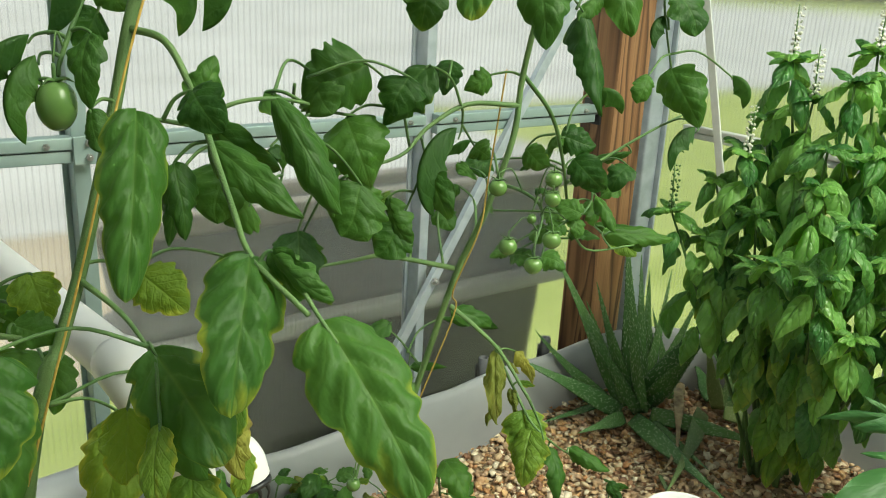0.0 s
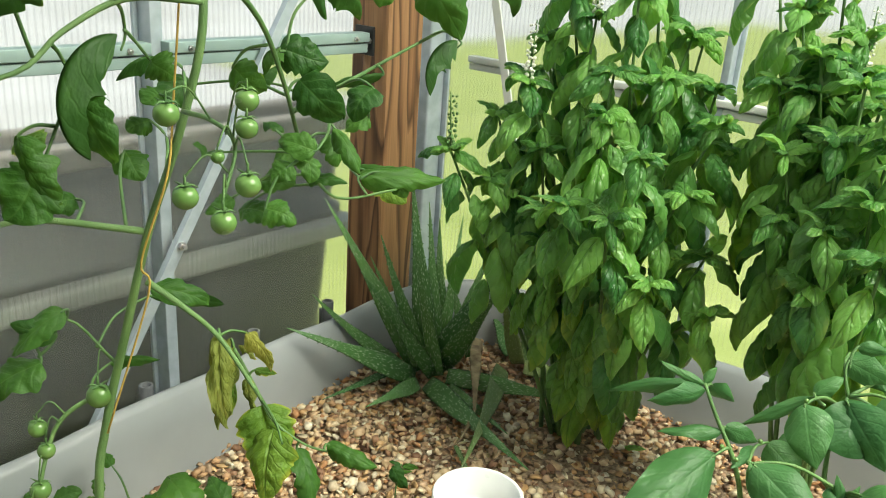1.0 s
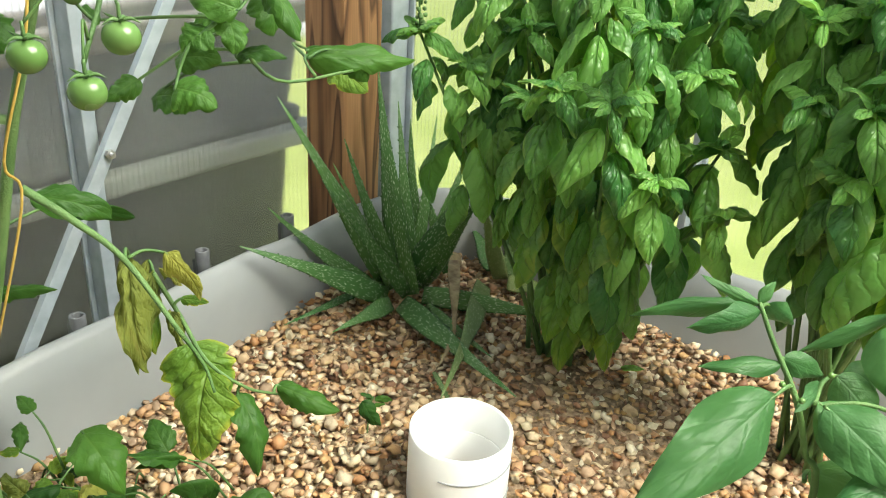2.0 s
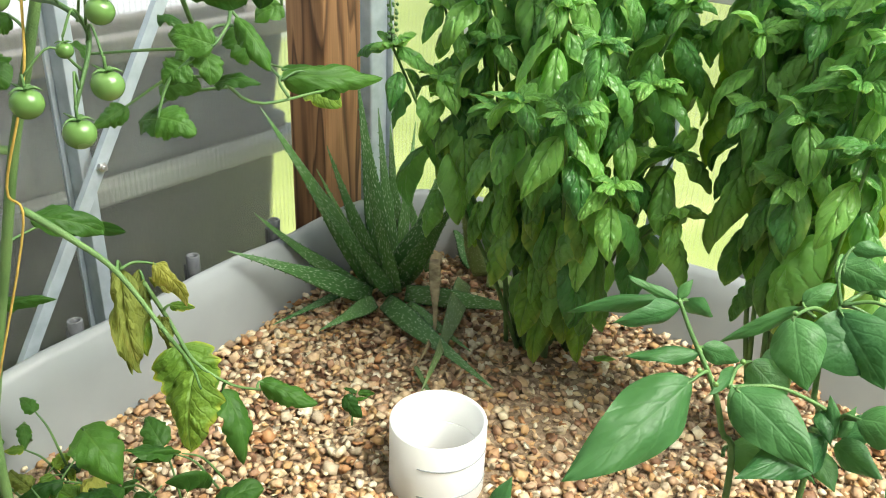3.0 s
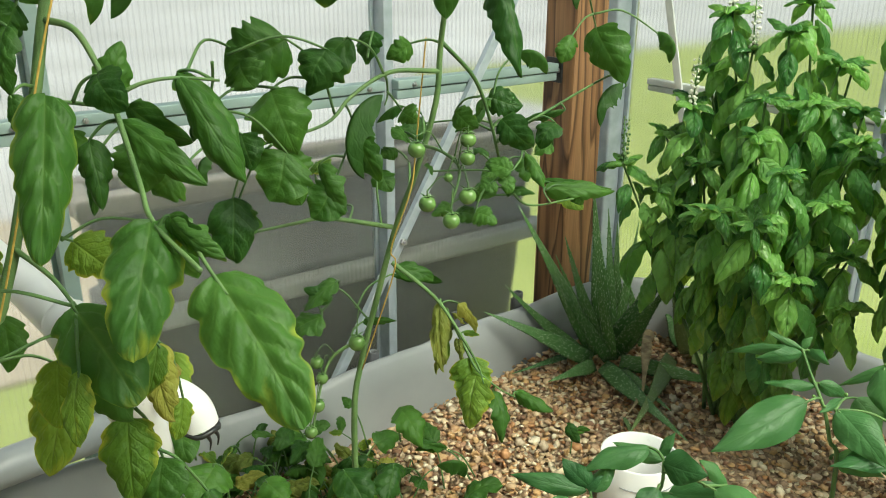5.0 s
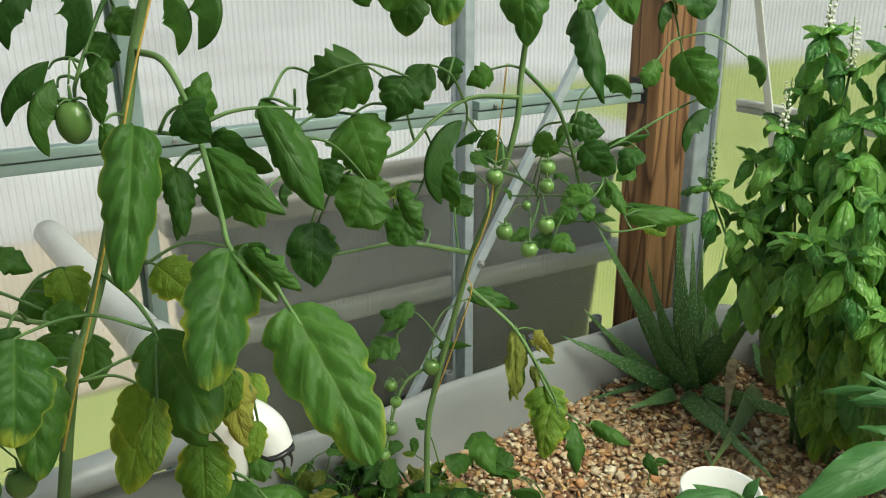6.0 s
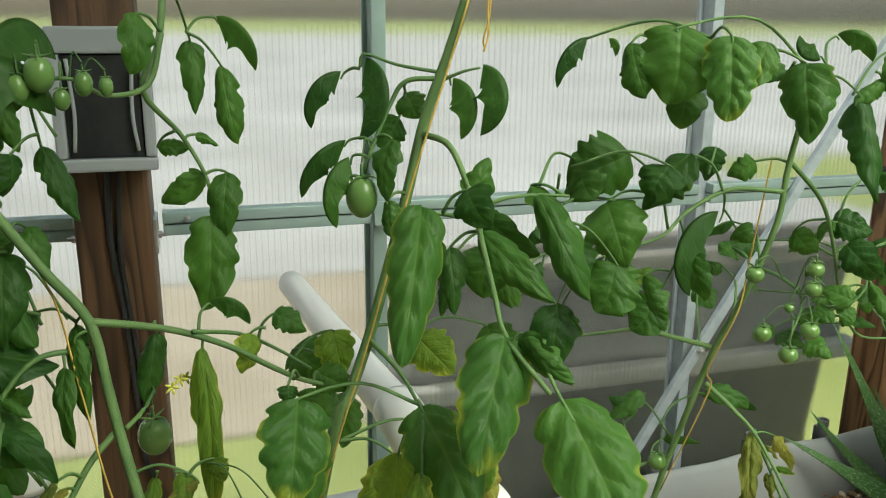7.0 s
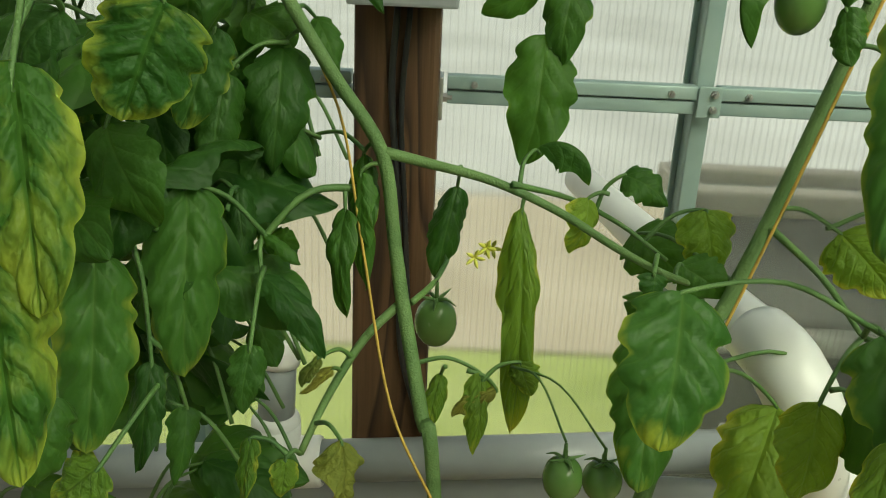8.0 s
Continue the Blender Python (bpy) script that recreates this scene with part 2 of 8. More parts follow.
def stone_material():
    m, n, l, b = mat("river_gravel")
    geo = n.new("ShaderNodeNewGeometry")
    oi = n.new("ShaderNodeObjectInfo")
    s = n.new("ShaderNodeMath")
    s.operation = "ADD"
    l.new(geo.outputs["Random Per Island"], s.inputs[0])
    l.new(oi.outputs["Random"], s.inputs[1])
    f = n.new("ShaderNodeMath")
    f.operation = "FRACT"
    l.new(s.outputs[0], f.inputs[0])
    tones = [(0.55, 0.29, 0.13), (0.77, 0.59, 0.37), (0.30, 0.16, 0.09), (0.84, 0.69, 0.47), (0.60, 0.37, 0.20), (0.46, 0.27, 0.16), (0.88, 0.77, 0.55), (0.70, 0.47, 0.24), (0.42, 0.30, 0.20),
             (0.79, 0.59, 0.38), (0.90, 0.83, 0.65), (0.54, 0.36, 0.22), (0.72, 0.52, 0.32), (0.66, 0.55, 0.40), (0.65, 0.41, 0.19), (0.62, 0.44, 0.29)]
    r = ramp(n, [(k / len(tones), c) for k, c in enumerate(tones)])
    l.new(f.outputs[0], r.inputs[0])
    r.color_ramp.interpolation = "CONSTANT"
    tc = n.new("ShaderNodeTexCoord")
    no = n.new("ShaderNodeTexNoise")
    no.inputs["Scale"].default_value, no.inputs["Detail"].default_value = 120, 5
    l.new(tc.outputs["Object"], no.inputs["Vector"])
    k = ramp(n, [(0.25, (0.58, 0.53, 0.48)), (0.75, (0.94, 0.93, 0.92))])
    l.new(no.outputs[0], k.inputs[0])
    mx = n.new("ShaderNodeMix")
    mx.data_type, mx.blend_type = "RGBA", "MULTIPLY"
    mx.inputs[0].default_value = 1.0
    l.new(r.outputs[0], mx.inputs[6])
    l.new(k.outputs[0], mx.inputs[7])
    l.new(mx.outputs[2], b.inputs["Base Color"])
    b.inputs["Roughness"].default_value = 0.6
    return m


gravel_mat = stone_material()


def sheet_material():
    """Twin-wall polycarbonate: clear but hazy, so what stands behind it shows soft."""
    m, n, l, b = mat("twinwall_sheet")
    n.remove(b)
    rf = n.new("ShaderNodeBsdfRefraction")
    rf.inputs["IOR"].default_value, rf.inputs["Roughness"].default_value = 1.15, 0.17
    rf.inputs["Color"].default_value = (0.965, 0.98, 0.96, 1)
    df = n.new("ShaderNodeBsdfTranslucent")
    df.inputs[0].default_value = (0.86, 0.87, 0.86, 1)
    mx = n.new("ShaderNodeMixShader")
    mx.inputs[0].default_value = 0.07
    l.new(rf.outputs[0], mx.inputs[1])
    l.new(df.outputs[0], mx.inputs[2])
    gl = n.new("ShaderNodeBsdfGlossy")
    gl.inputs["Roughness"].default_value = 0.25
    fn = n.new("ShaderNodeFresnel")
    fn.inputs[0].default_value = 1.25
    m2 = n.new("ShaderNodeMixShader")
    l.new(fn.outputs[0], m2.inputs[0])
    l.new(mx.outputs[0], m2.inputs[1])
    l.new(gl.outputs[0], m2.inputs[2])
    l.new(m2.outputs[0], n["Material Output"].inputs[0])
    return m


def rib_material():
    m, n, l, b = mat("sheet_rib")
    b.inputs["Base Color"].default_value = (0.62, 0.63, 0.62, 1)
    b.inputs["Roughness"].default_value = 0.3
    tr = n.new("ShaderNodeBsdfTranslucent")
    tr.inputs[0].default_value = (0.5, 0.5, 0.5, 1)
    m1 = n.new("ShaderNodeMixShader")
    l.new(b.outputs[0], m1.inputs[1])
    l.new(tr.outputs[0], m1.inputs[2])
    tp = n.new("ShaderNodeBsdfTransparent")
    tp.inputs[0].default_value = (0.97, 0.97, 0.97, 1)
    mx = n.new("ShaderNodeMixShader")
    mx.inputs[0].default_value = 0.963
    l.new(m1.outputs[0], mx.inputs[1])
    l.new(tp.outputs[0], mx.inputs[2])
    l.new(mx.outputs[0], n["Material Output"].inputs[0])
    return m


def roof_material():
    m, n, l, b = mat("opal_roof_sheet")
    b.inputs["Base Color"].default_value = (0.8, 0.8, 0.78, 1)
    b.inputs["Roughness"].default_value = 0.4
    tr = n.new("ShaderNodeBsdfTranslucent")
    tr.inputs[0].default_value = (0.85, 0.85, 0.83, 1)
    mx = n.new("ShaderNodeMixShader")
    mx.inputs[0].default_value = 0.6
    l.new(b.outputs[0], mx.inputs[1])
    l.new(tr.outputs[0], mx.inputs[2])
    l.new(mx.outputs[0], n["Material Output"].inputs[0])
    return m


sheet_mat, rib_mat, roof_mat = sheet_material(), rib_material(), roof_material()


# ---- building helpers ----
def to_mesh(name, bm, material, smooth=True):
    me = bpy.data.meshes.new(name)
    bm.normal_update()
    bm.to_mesh(me)
    bm.free()
    if material:
        me.materials.append(material)
    if smooth:
        me.shade_smooth()
    return me


def part(name, bm, material, parent, label="", smooth=True):
    ob = new(name, to_mesh(name, bm, material, smooth))
    ob.parent = parent
    if label:
        ob["label"] = label
    return ob


def thing(name, where, label, category, group="", kind=""):
    ob = new(name)
    ob.empty_display_size = 0.05
    ob.location = where
    return tagged(ob, label, category, group, kind)


def solid(name, bm, material, label, category="", kind="structure", smooth=False):
    return tagged(new(name, to_mesh(name, bm, material, smooth)), label, category, kind=kind)


def box(bm, lo, hi, bevel=0.0):
    r = bmesh.ops.create_cube(bm, size=1.0)
    c = [(a + b) / 2 for a, b in zip(lo, hi)]
    s = [b - a for a, b in zip(lo, hi)]
    for v in r["verts"]:
        v.co = Vector([c[i] + v.co[i] * s[i] for i in range(3)])
    if bevel:
        es = list({e for v in r["verts"] for e in v.link_edges})
        bmesh.ops.bevel(bm, geom=es, offset=bevel, segments=2, affect="EDGES", profile=0.6)
    return bm


def boxes(*specs):
    bm = bmesh.new()
    for lo, hi, *bv in specs:
        box(bm, lo, hi, bv[0] if bv else 0.0)
    return bm


def spline(pts, per=6):
    """Catmull-Rom through the points (any number of coordinates)."""
    p = [np.array(q, float) for q in pts]
    if len(p) < 3:
        return [p[0] + (p[-1] - p[0]) * k / per for k in range(per + 1)]
    p = [2 * p[0] - p[1], *p, 2 * p[-1] - p[-2]]
    out = []
    for i in range(1, len(p) - 2):
        for k in range(per):
            t = k / per
            out.append(0.5 * (2 * p[i] + (p[i + 1] - p[i - 1]) * t + (2 * p[i - 1] - 5 * p[i] + 4 * p[i + 1] - p[i + 2]) * t * t
                              + (3 * p[i] - p[i - 1] - 3 * p[i + 1] + p[i + 2]) * t ** 3))
    out.append(p[-2])
    return out


def tube(bm, pts, radii, sides=8, cap=True, per=5, lumpy=0.0):
    """A round, tapering tube along a smooth line."""
    rr = radii if isinstance(radii, (list, tuple)) else [radii] * len(pts)
    line = spline([(*q, r) for q, r in zip(pts, rr)], per)
    rings, ref = [], Vector((0.31, 0.87, 0.2))
    for i, q in enumerate(line):
        a, b2 = line[max(i - 1, 0)], line[min(i + 1, len(line) - 1)]
        d = Vector(b2[:3] - a[:3]).normalized()
        u = d.cross(ref)
        if u.length < 0.05:
            u = d.cross(Vector((1, 0, 0)))
        u.normalize()
        w = d.cross(u)
        r = q[3] * (1 + (lumpy * math.sin(i * 2.1) if lumpy else 0))
        rings.append([bm.verts.new(Vector(q[:3]) + u * r * math.cos(k * math.tau / sides) + w * r * math.sin(k * math.tau / sides)) for k in range(sides)])
    for a, b2 in zip(rings, rings[1:]):
        for k in range(sides):
            bm.faces.new((a[k], a[(k + 1) % sides], b2[(k + 1) % sides], b2[k]))
    if cap:
        bm.faces.new(rings[0][::-1])
        bm.faces.new(rings[-1])
    return bm


def hollow(bm, p0, p1, r_out, r_in, sides=40):
    """A straight open pipe with a wall."""
    a, b2 = Vector(p0), Vector(p1)
    d = (b2 - a).normalized()
    u = d.orthogonal().normalized()
    w = d.cross(u)
    ch = (r_out - r_in) * 0.25
    prof = [(a, r_in), (a, r_out), (b2 - d * ch, r_out), (b2, r_out - ch), (b2, r_in + ch), (b2 - d * ch, r_in)]
    rings = [[bm.verts.new(c + (u * math.cos(k * math.tau / sides) + w * math.sin(k * math.tau / sides)) * r) for k in range(sides)] for c, r in prof]
    rings.append(rings[0])
    for x, y in zip(rings, rings[1:]):
        for k in range(sides):
            bm.faces.new((x[k], x[(k + 1) % sides], y[(k + 1) % sides], y[k]))
    return bm


# ---- ground and what lies outside ----
WALL_Y, WALL_X = 1.195, 1.425
bm = bmesh.new()
bmesh.ops.create_grid(bm, x_segments=60, y_segments=60, size=400)
for v in bm.verts:
    v.co.z = -0.02
solid("ground", bm, lawn_green, "sunlit yellow-green lawn round the greenhouse", "lawn")
solid("ground_earth", boxes(((-7, 2.35, -0.06), (1.25, 3.9, -0.012), 0.004)), bare_earth, "strip of bare tan earth beside the lawn", "earth")
solid("pavement", boxes(((-60, 3.9, -0.06), (4.3, 70, -0.006), 0.004)), pale_concrete, "wide pale sunlit concrete yard", "concrete")
solid("pavement_far", boxes(((4.3, 6.5, -0.06), (90, 70, -0.008), 0.004), ((16, -60, -0.06), (90, 6.4, -0.008), 0.004)), pale_concrete, "pale concrete drive far beyond the lawn", "concrete")
solid("floor", boxes(((-2.4, -2.2, -0.10), (WALL_X, WALL_Y, 0.0))), floor_earth, "trodden earth floor of the greenhouse", "floor")


def outdoor_tub():
    t = thing("trough", (0.8, 1.46, 0.0), "long narrow grey plastic trough standing outside the sheet wall", "trough")
    bm = bmesh.new()
    x0, x1, y0, y1 = -0.43, 0.555, -0.07, 0.05
    prof = [(-0.02, 0.05), (0.45, 0.02), (0.525, 0.018), (0.53, 0.0), (0.56, 0.0), (0.565, 0.016), (0.70, 0.0), (0.738, 0.0), (0.738, 0.02), (0.66, 0.03)]
    rings = []
    for z, inset in prof:
        ring = []
        for cx, cy, a0 in ((x1, y1, 0), (x0, y1, 90), (x0, y0, 180), (x1, y0, 270)):
            for k in range(5):
                a = radians(a0 + k * 22.5)
                r = 0.035
                ox = cx - math.copysign(r + inset, cx) + r * math.cos(a)
                oy = cy - math.copysign(r + inset, cy) + r * math.sin(a)
                ring.append(bm.verts.new((ox, oy, z)))
        rings.append(ring)
    for a, b2 in zip(rings, rings[1:]):
        for k in range(len(a)):
            bm.faces.new((a[k], a[(k + 1) % len(a)], b2[(k + 1) % len(a)], b2[k]))
    bm.faces.new(rings[-1])
    bm.faces.new(rings[0][::-1])
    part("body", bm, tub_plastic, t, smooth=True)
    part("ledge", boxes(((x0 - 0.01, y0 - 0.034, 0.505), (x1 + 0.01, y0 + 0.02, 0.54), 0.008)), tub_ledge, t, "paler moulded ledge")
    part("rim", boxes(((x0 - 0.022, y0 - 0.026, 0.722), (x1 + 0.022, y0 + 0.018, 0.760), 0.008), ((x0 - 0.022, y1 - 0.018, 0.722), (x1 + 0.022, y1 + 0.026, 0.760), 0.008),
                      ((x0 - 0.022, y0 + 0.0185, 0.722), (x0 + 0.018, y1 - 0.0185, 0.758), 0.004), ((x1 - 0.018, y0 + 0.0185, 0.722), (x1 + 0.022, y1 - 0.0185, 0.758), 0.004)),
         tub_rim, t, "beige rolled rim")


outdoor_tub()


# ---- the greenhouse shell ----
def sheet_wall(name, lo, hi, along, label):
    """One wall of twin-wall sheets; the ribs run upright inside it."""
    w = tagged(new(name, to_mesh(name, boxes((lo, hi)), sheet_mat, False)), label, "wall", kind="structure")
    verts, faces = [], []
    other = 1 - along
    mid = (lo[other] + hi[other]) / 2
    k, n = 0, int((hi[along] - lo[along]) / 0.0085)
    for k in range(n):
        c = lo[along] + 0.004 + k * 0.0085 + 0.0011 * math.sin(k * 12.9)
        b0 = len(verts)
        h = 0.0006 if along == 0 else 0.00028
        for da, do in ((-h, -0.0022), (h, -0.0022), (h, 0.0022), (-h, 0.0022)):
            for z in (lo[2] + 0.002, hi[2] - 0.002):
                q = [0, 0, z]
                q[along], q[other] = c + da, mid + do
                verts.append(q)
        for i in range(4):
            j = (i + 1) % 4
            faces.append((b0 + 2 * i, b0 + 2 * j, b0 + 2 * j + 1, b0 + 2 * i + 1))
    me = bpy.data.meshes.new("sheet_ribs")
    me.from_pydata(verts, [], faces)
    me.materials.append(rib_mat)
    ribs = new("sheet_ribs", me)
    ribs.parent = w
    ribs["kind"] = "stuff"
    return w


sheet_wall("wall_north", (-2.4, WALL_Y, 0.0), (WALL_X + 0.006, WALL_Y + 0.006, 2.2), 0, "hazy ribbed twin-wall polycarbonate wall")
sheet_wall("wall_east", (WALL_X, -2.2, 0.0), (WALL_X + 0.006, WALL_Y - 0.002, 2.2), 1, "hazy ribbed polycarbonate wall over a lawn view")
solid("wall_west", boxes(((-2.406, -2.2, 0.0), (-2.4, WALL_Y, 2.2))), roof_mat, "milky polycarbonate wall", "wall")
solid("wall_south", boxes(((-2.4, -2.206, 0.0), (WALL_X, -2.2, 2.2))), roof_mat, "milky polycarbonate wall", "wall")
solid("ceiling", boxes(((-2.45, -2.25, 2.45), (WALL_X + 0.05, WALL_Y + 0.05, 2.456))), roof_mat, "milky polycarbonate roof sheets", "roof")
for lo, hi in (((-2.4, WALL_Y, 2.2), (WALL_X, WALL_Y + 0.006, 2.45)), ((WALL_X, -2.2, 2.2), (WALL_X + 0.006, WALL_Y, 2.45)), ((-2.406, -2.2, 2.2), (-2.4, WALL_Y, 2.45)), ((-2.4, -2.206, 2.2), (WALL_X, -2.2, 2.45))):
    solid("trim", boxes((lo, hi)), roof_mat, "milky sheet strip under the eaves", "trim")


def upright(name, x, y, mat_, wide=0.017, deep=0.03, axis=0):
    """A steel channel: web and two lips."""
    t = thing(name, (x, y, 0.0), "pale steel channel upright of the greenhouse frame", "frame upright", "greenhouse uprights")
    h = wide / 2
    if axis == 0:
        part("web", boxes(((-h, 0.0, 0.02), (h, deep, 2.3), 0.0015)), mat_, t)
        part("lip", boxes(((-h - 0.006, deep, 0.02), (-h + 0.001, deep + 0.006, 2.3), 0.001)), mat_, t)
        part("lip", boxes(((h - 0.001, deep, 0.02), (h + 0.006, deep + 0.006, 2.3), 0.001)), mat_, t)
    else:
        part("web", boxes(((0.0, -h, 0.02), (deep, h, 2.3), 0.0015)), mat_, t)
        part("lip", boxes(((deep, -h - 0.006, 0.02), (deep + 0.006, -h + 0.001, 2.3), 0.001)), mat_, t)
        part("lip", boxes(((deep, h - 0.001, 0.02), (deep + 0.006, h + 0.006, 2.3), 0.001)), mat_, t)
    return t


upright("frame_upright", 0.802, 1.15, galvanised)
upright("frame_upright", 0.287, 1.15, green_steel, 0.020)
upright("frame_upright", -0.305, 1.15, green_steel, 0.020)
upright("frame_upright", WALL_X - 0.035, 0.652, galvanised, 0.012, 0.018, axis=1)
upright("frame_upright", WALL_X - 0.035, 0.05, galvanised, 0.012, 0.018, axis=1)


def bolt(name, parent, at, axis, r=0.006):
    bm = bmesh.new()
    d = Vector(axis).normalized()
    tube(bm, [Vector(at), Vector(at) + d * r * 0.9], r, 6, per=2)
    tube(bm, [Vector(at) + d * r * 0.5, Vector(at) + d * r * 1.9], r * 0.5, 8, per=2)
    return part(name, bm, zinc_bolt, parent, smooth=False)


def rail_north(x0, x1, z=0.926):
    t = thing("frame_rail", ((x0 + x1) / 2, 1.14, z), "pale green painted steel rail across the sheet wall", "frame rail", "greenhouse rails")
    h = (x1 - x0) / 2
    part("upper_flange", boxes(((-h, -0.010, 0.001), (h, 0.014, 0.0155), 0.0015)), green_steel, t)
    part("lower_flange", boxes(((-h, -0.006, -0.0155), (h, 0.014, -0.001), 0.0015)), green_steel, t)
    for dx in (-h + 0.03, h - 0.03):
        bolt("bolt", t, (dx, -0.010, 0.007), (0, -1, 0), 0.004)
    return t


rail_north(0.0, 0.275)
rail_north(0.30, 0.783)
rail_north(0.807, 1.155)
rail_north(-0.29, -0.105)
rail_north(-1.6, -0.32)
t = thing("joint_plate", (0.287, 1.128, 0.926), "pale green steel joint plate with two bolts", "joint plate")
part("plate", boxes(((-0.013, -0.002, -0.017), (0.013, 0.0005, 0.017), 0.001)), green_steel, t, smooth=False)
bolt("bolt", t, (0.004, -0.002, 0.009), (0, -1, 0), 0.0045)
bolt("bolt", t, (0.004, -0.002, -0.008), (0, -1, 0), 0.0045)
t = thing("frame_rail", (WALL_X - 0.02, 0.3, 0.884), "pale steel rail across the gable sheet wall", "frame rail", "greenhouse rails")
part("upper_flange", boxes(((-0.018, -1.2, 0.001), (0.0, 0.82, 0.012), 0.0015)), pale_steel, t)
part("lower_flange", boxes(((-0.014, -1.2, -0.012), (0.0, 0.82, -0.001), 0.0015)), pale_steel, t)


def corner_profile():
    t = thing("corner_profile", (1.352, 1.165, 0.0), "grey aluminium corner profile of the greenhouse", "frame upright")
    part("face", boxes(((-0.028, -0.012, 0.0), (0.012, 0.02, 2.3), 0.004)), galvanised, t)
    part("fin", boxes(((0.014, -0.02, 0.0), (0.019, 0.02, 2.3), 0.001)), galvanised, t)


corner_profile()


def brace(p0, p1, wide, normal, label, steel=None):
    """A flat diagonal strap with a bolt where it crosses an upright."""
    a, b2, n = Vector(p0), Vector(p1), Vector(normal).normalized()
    t = thing("diagonal_brace", a, label, "brace", "diagonal braces")
    d = (b2 - a).normalized()
    s = d.cross(n).normalized()
    bm = bmesh.new()
    ln = (b2 - a).length
    box(bm, (-wide / 2, 0, -0.002), (wide / 2, ln, 0.002), 0.001)
    box(bm, (-wide / 2, 0, -0.009), (-wide / 2 + 0.003, ln, -0.0015), 0.0008)
    m = Matrix((s, d, n)).transposed()
    bmesh.ops.transform(bm, matrix=m.to_4x4(), verts=bm.verts)
    part("strap", bm, steel or galvanised, t, smooth=False)
    return t, d, n


t, d, n = brace((0.645, 1.118, 0.413), (1.150, 1.118, 1.254), 0.0155, (0, -1, 0), "pale steel diagonal brace bolted across an upright")
bolt("bolt", t, d * 0.305 + n * 0.002, n, 0.006)
brace((1.375, 0.955, 0.62), (1.375, 1.145, 1.30), 0.016, (-1, 0, 0), "pale steel diagonal brace on the gable wall", pale_steel)


def wooden_post(x0, x1, y0, y1, label, wood):
    t = thing("wooden_post", ((x0 + x1) / 2, (y0 + y1) / 2, 0.0), label, "post", "wooden posts")
    hx, hy = (x1 - x0) / 2, (y1 - y0) / 2
    bm = boxes(((-hx, -hy, 0.0), (hx, hy, 2.35), 0.006))
    part("timber", bm, wood, t, smooth=False)
    for side in (-1, 1):
        bm = boxes(((side * hx - 0.004, -0.012, 0.905), (side * hx + 0.004, 0.03, 0.95), 0.002))
        br = part("bracket", bm, black_plastic if side < 0 else zinc_bolt, t, smooth=False)
        bolt("bolt", br, (side * (hx + 0.004), -0.004, 0.928), (side, 0, 0), 0.005)
    return t


wooden_post(1.165, 1.245, 1.10, 1.182, "reddish-brown stained square timber post with dark knots", post_wood)
# less lit post: its shade is in the wood colour
post2 = wooden_post(-0.092, -0.008, 1.035, 1.12, "brown stained square timber post, darkened for shade, with a cable", post_wood_shaded)


def wall_box():
    """A control box on the post: dark window in a grey frame."""
    t = thing("control_box", (-0.043, 1.033, 1.025), "grey plastic control box with dark window on the post", "control box")
    part("housing", boxes(((-0.048, -0.045, 0.0), (0.048, 0.0, 0.145), 0.006)), grey_pvc, t, smooth=False)
    bm = bmesh.new()
    for lo, hi in (((-0.05, -0.058, -0.002), (0.05, -0.045, 0.012)), ((-0.05, -0.058, 0.120), (0.05, -0.045, 0.147)), ((-0.05, -0.058, 0.0125), (-0.038, -0.045, 0.1195)), ((0.038, -0.058, 0.0125), (0.05, -0.045, 0.1195))):
        box(bm, lo, hi, 0.003)
    fr = part("frame", bm, grey_pvc, t, smooth=False)
    part("window", boxes(((-0.0375, -0.052, 0.0128), (0.0375, -0.046, 0.119), 0.002)), black_plastic, fr, "dark glossy window", smooth=False)
    for x in (-0.033, 0.033):
        bm = bmesh.new()
        tube(bm, [(x * 0.95, -0.0575, 0.02), (x * 0.85, -0.059, 0.06), (x * 0.95, -0.0575, 0.115)], 0.0022, 6)
        part("clip", bm, grey_pvc, fr)


wall_box()


def cable():
    t = thing("power_cable", (-0.05, 1.03, 1.02), "black power cable hanging down the timber post", "cable")
    bm = bmesh.new()
    pts = [(0.0, 0.0, 0.0), (-0.004, -0.0005, -0.08), (0.004, -0.0005, -0.18), (0.008, -0.0005, -0.27), (0.012, -0.001, -0.36), (0.03, -0.003, -0.43), (0.052, -0.008, -0.5), (0.058, -0.004, -0.56), (0.06, 0.03, -0.66)]
    tube(bm, pts, 0.0036, 8)
    part("wire", bm, black_plastic, t)
    bm = bmesh.new()
    tube(bm, [(0.012, -0.001, 0.0), (0.006, -0.001, -0.1), (0.012, -0.001, -0.2), (0.018, -0.002, -0.3)], 0.003, 8)
    part("wire", bm, black_plastic, t)


cable()


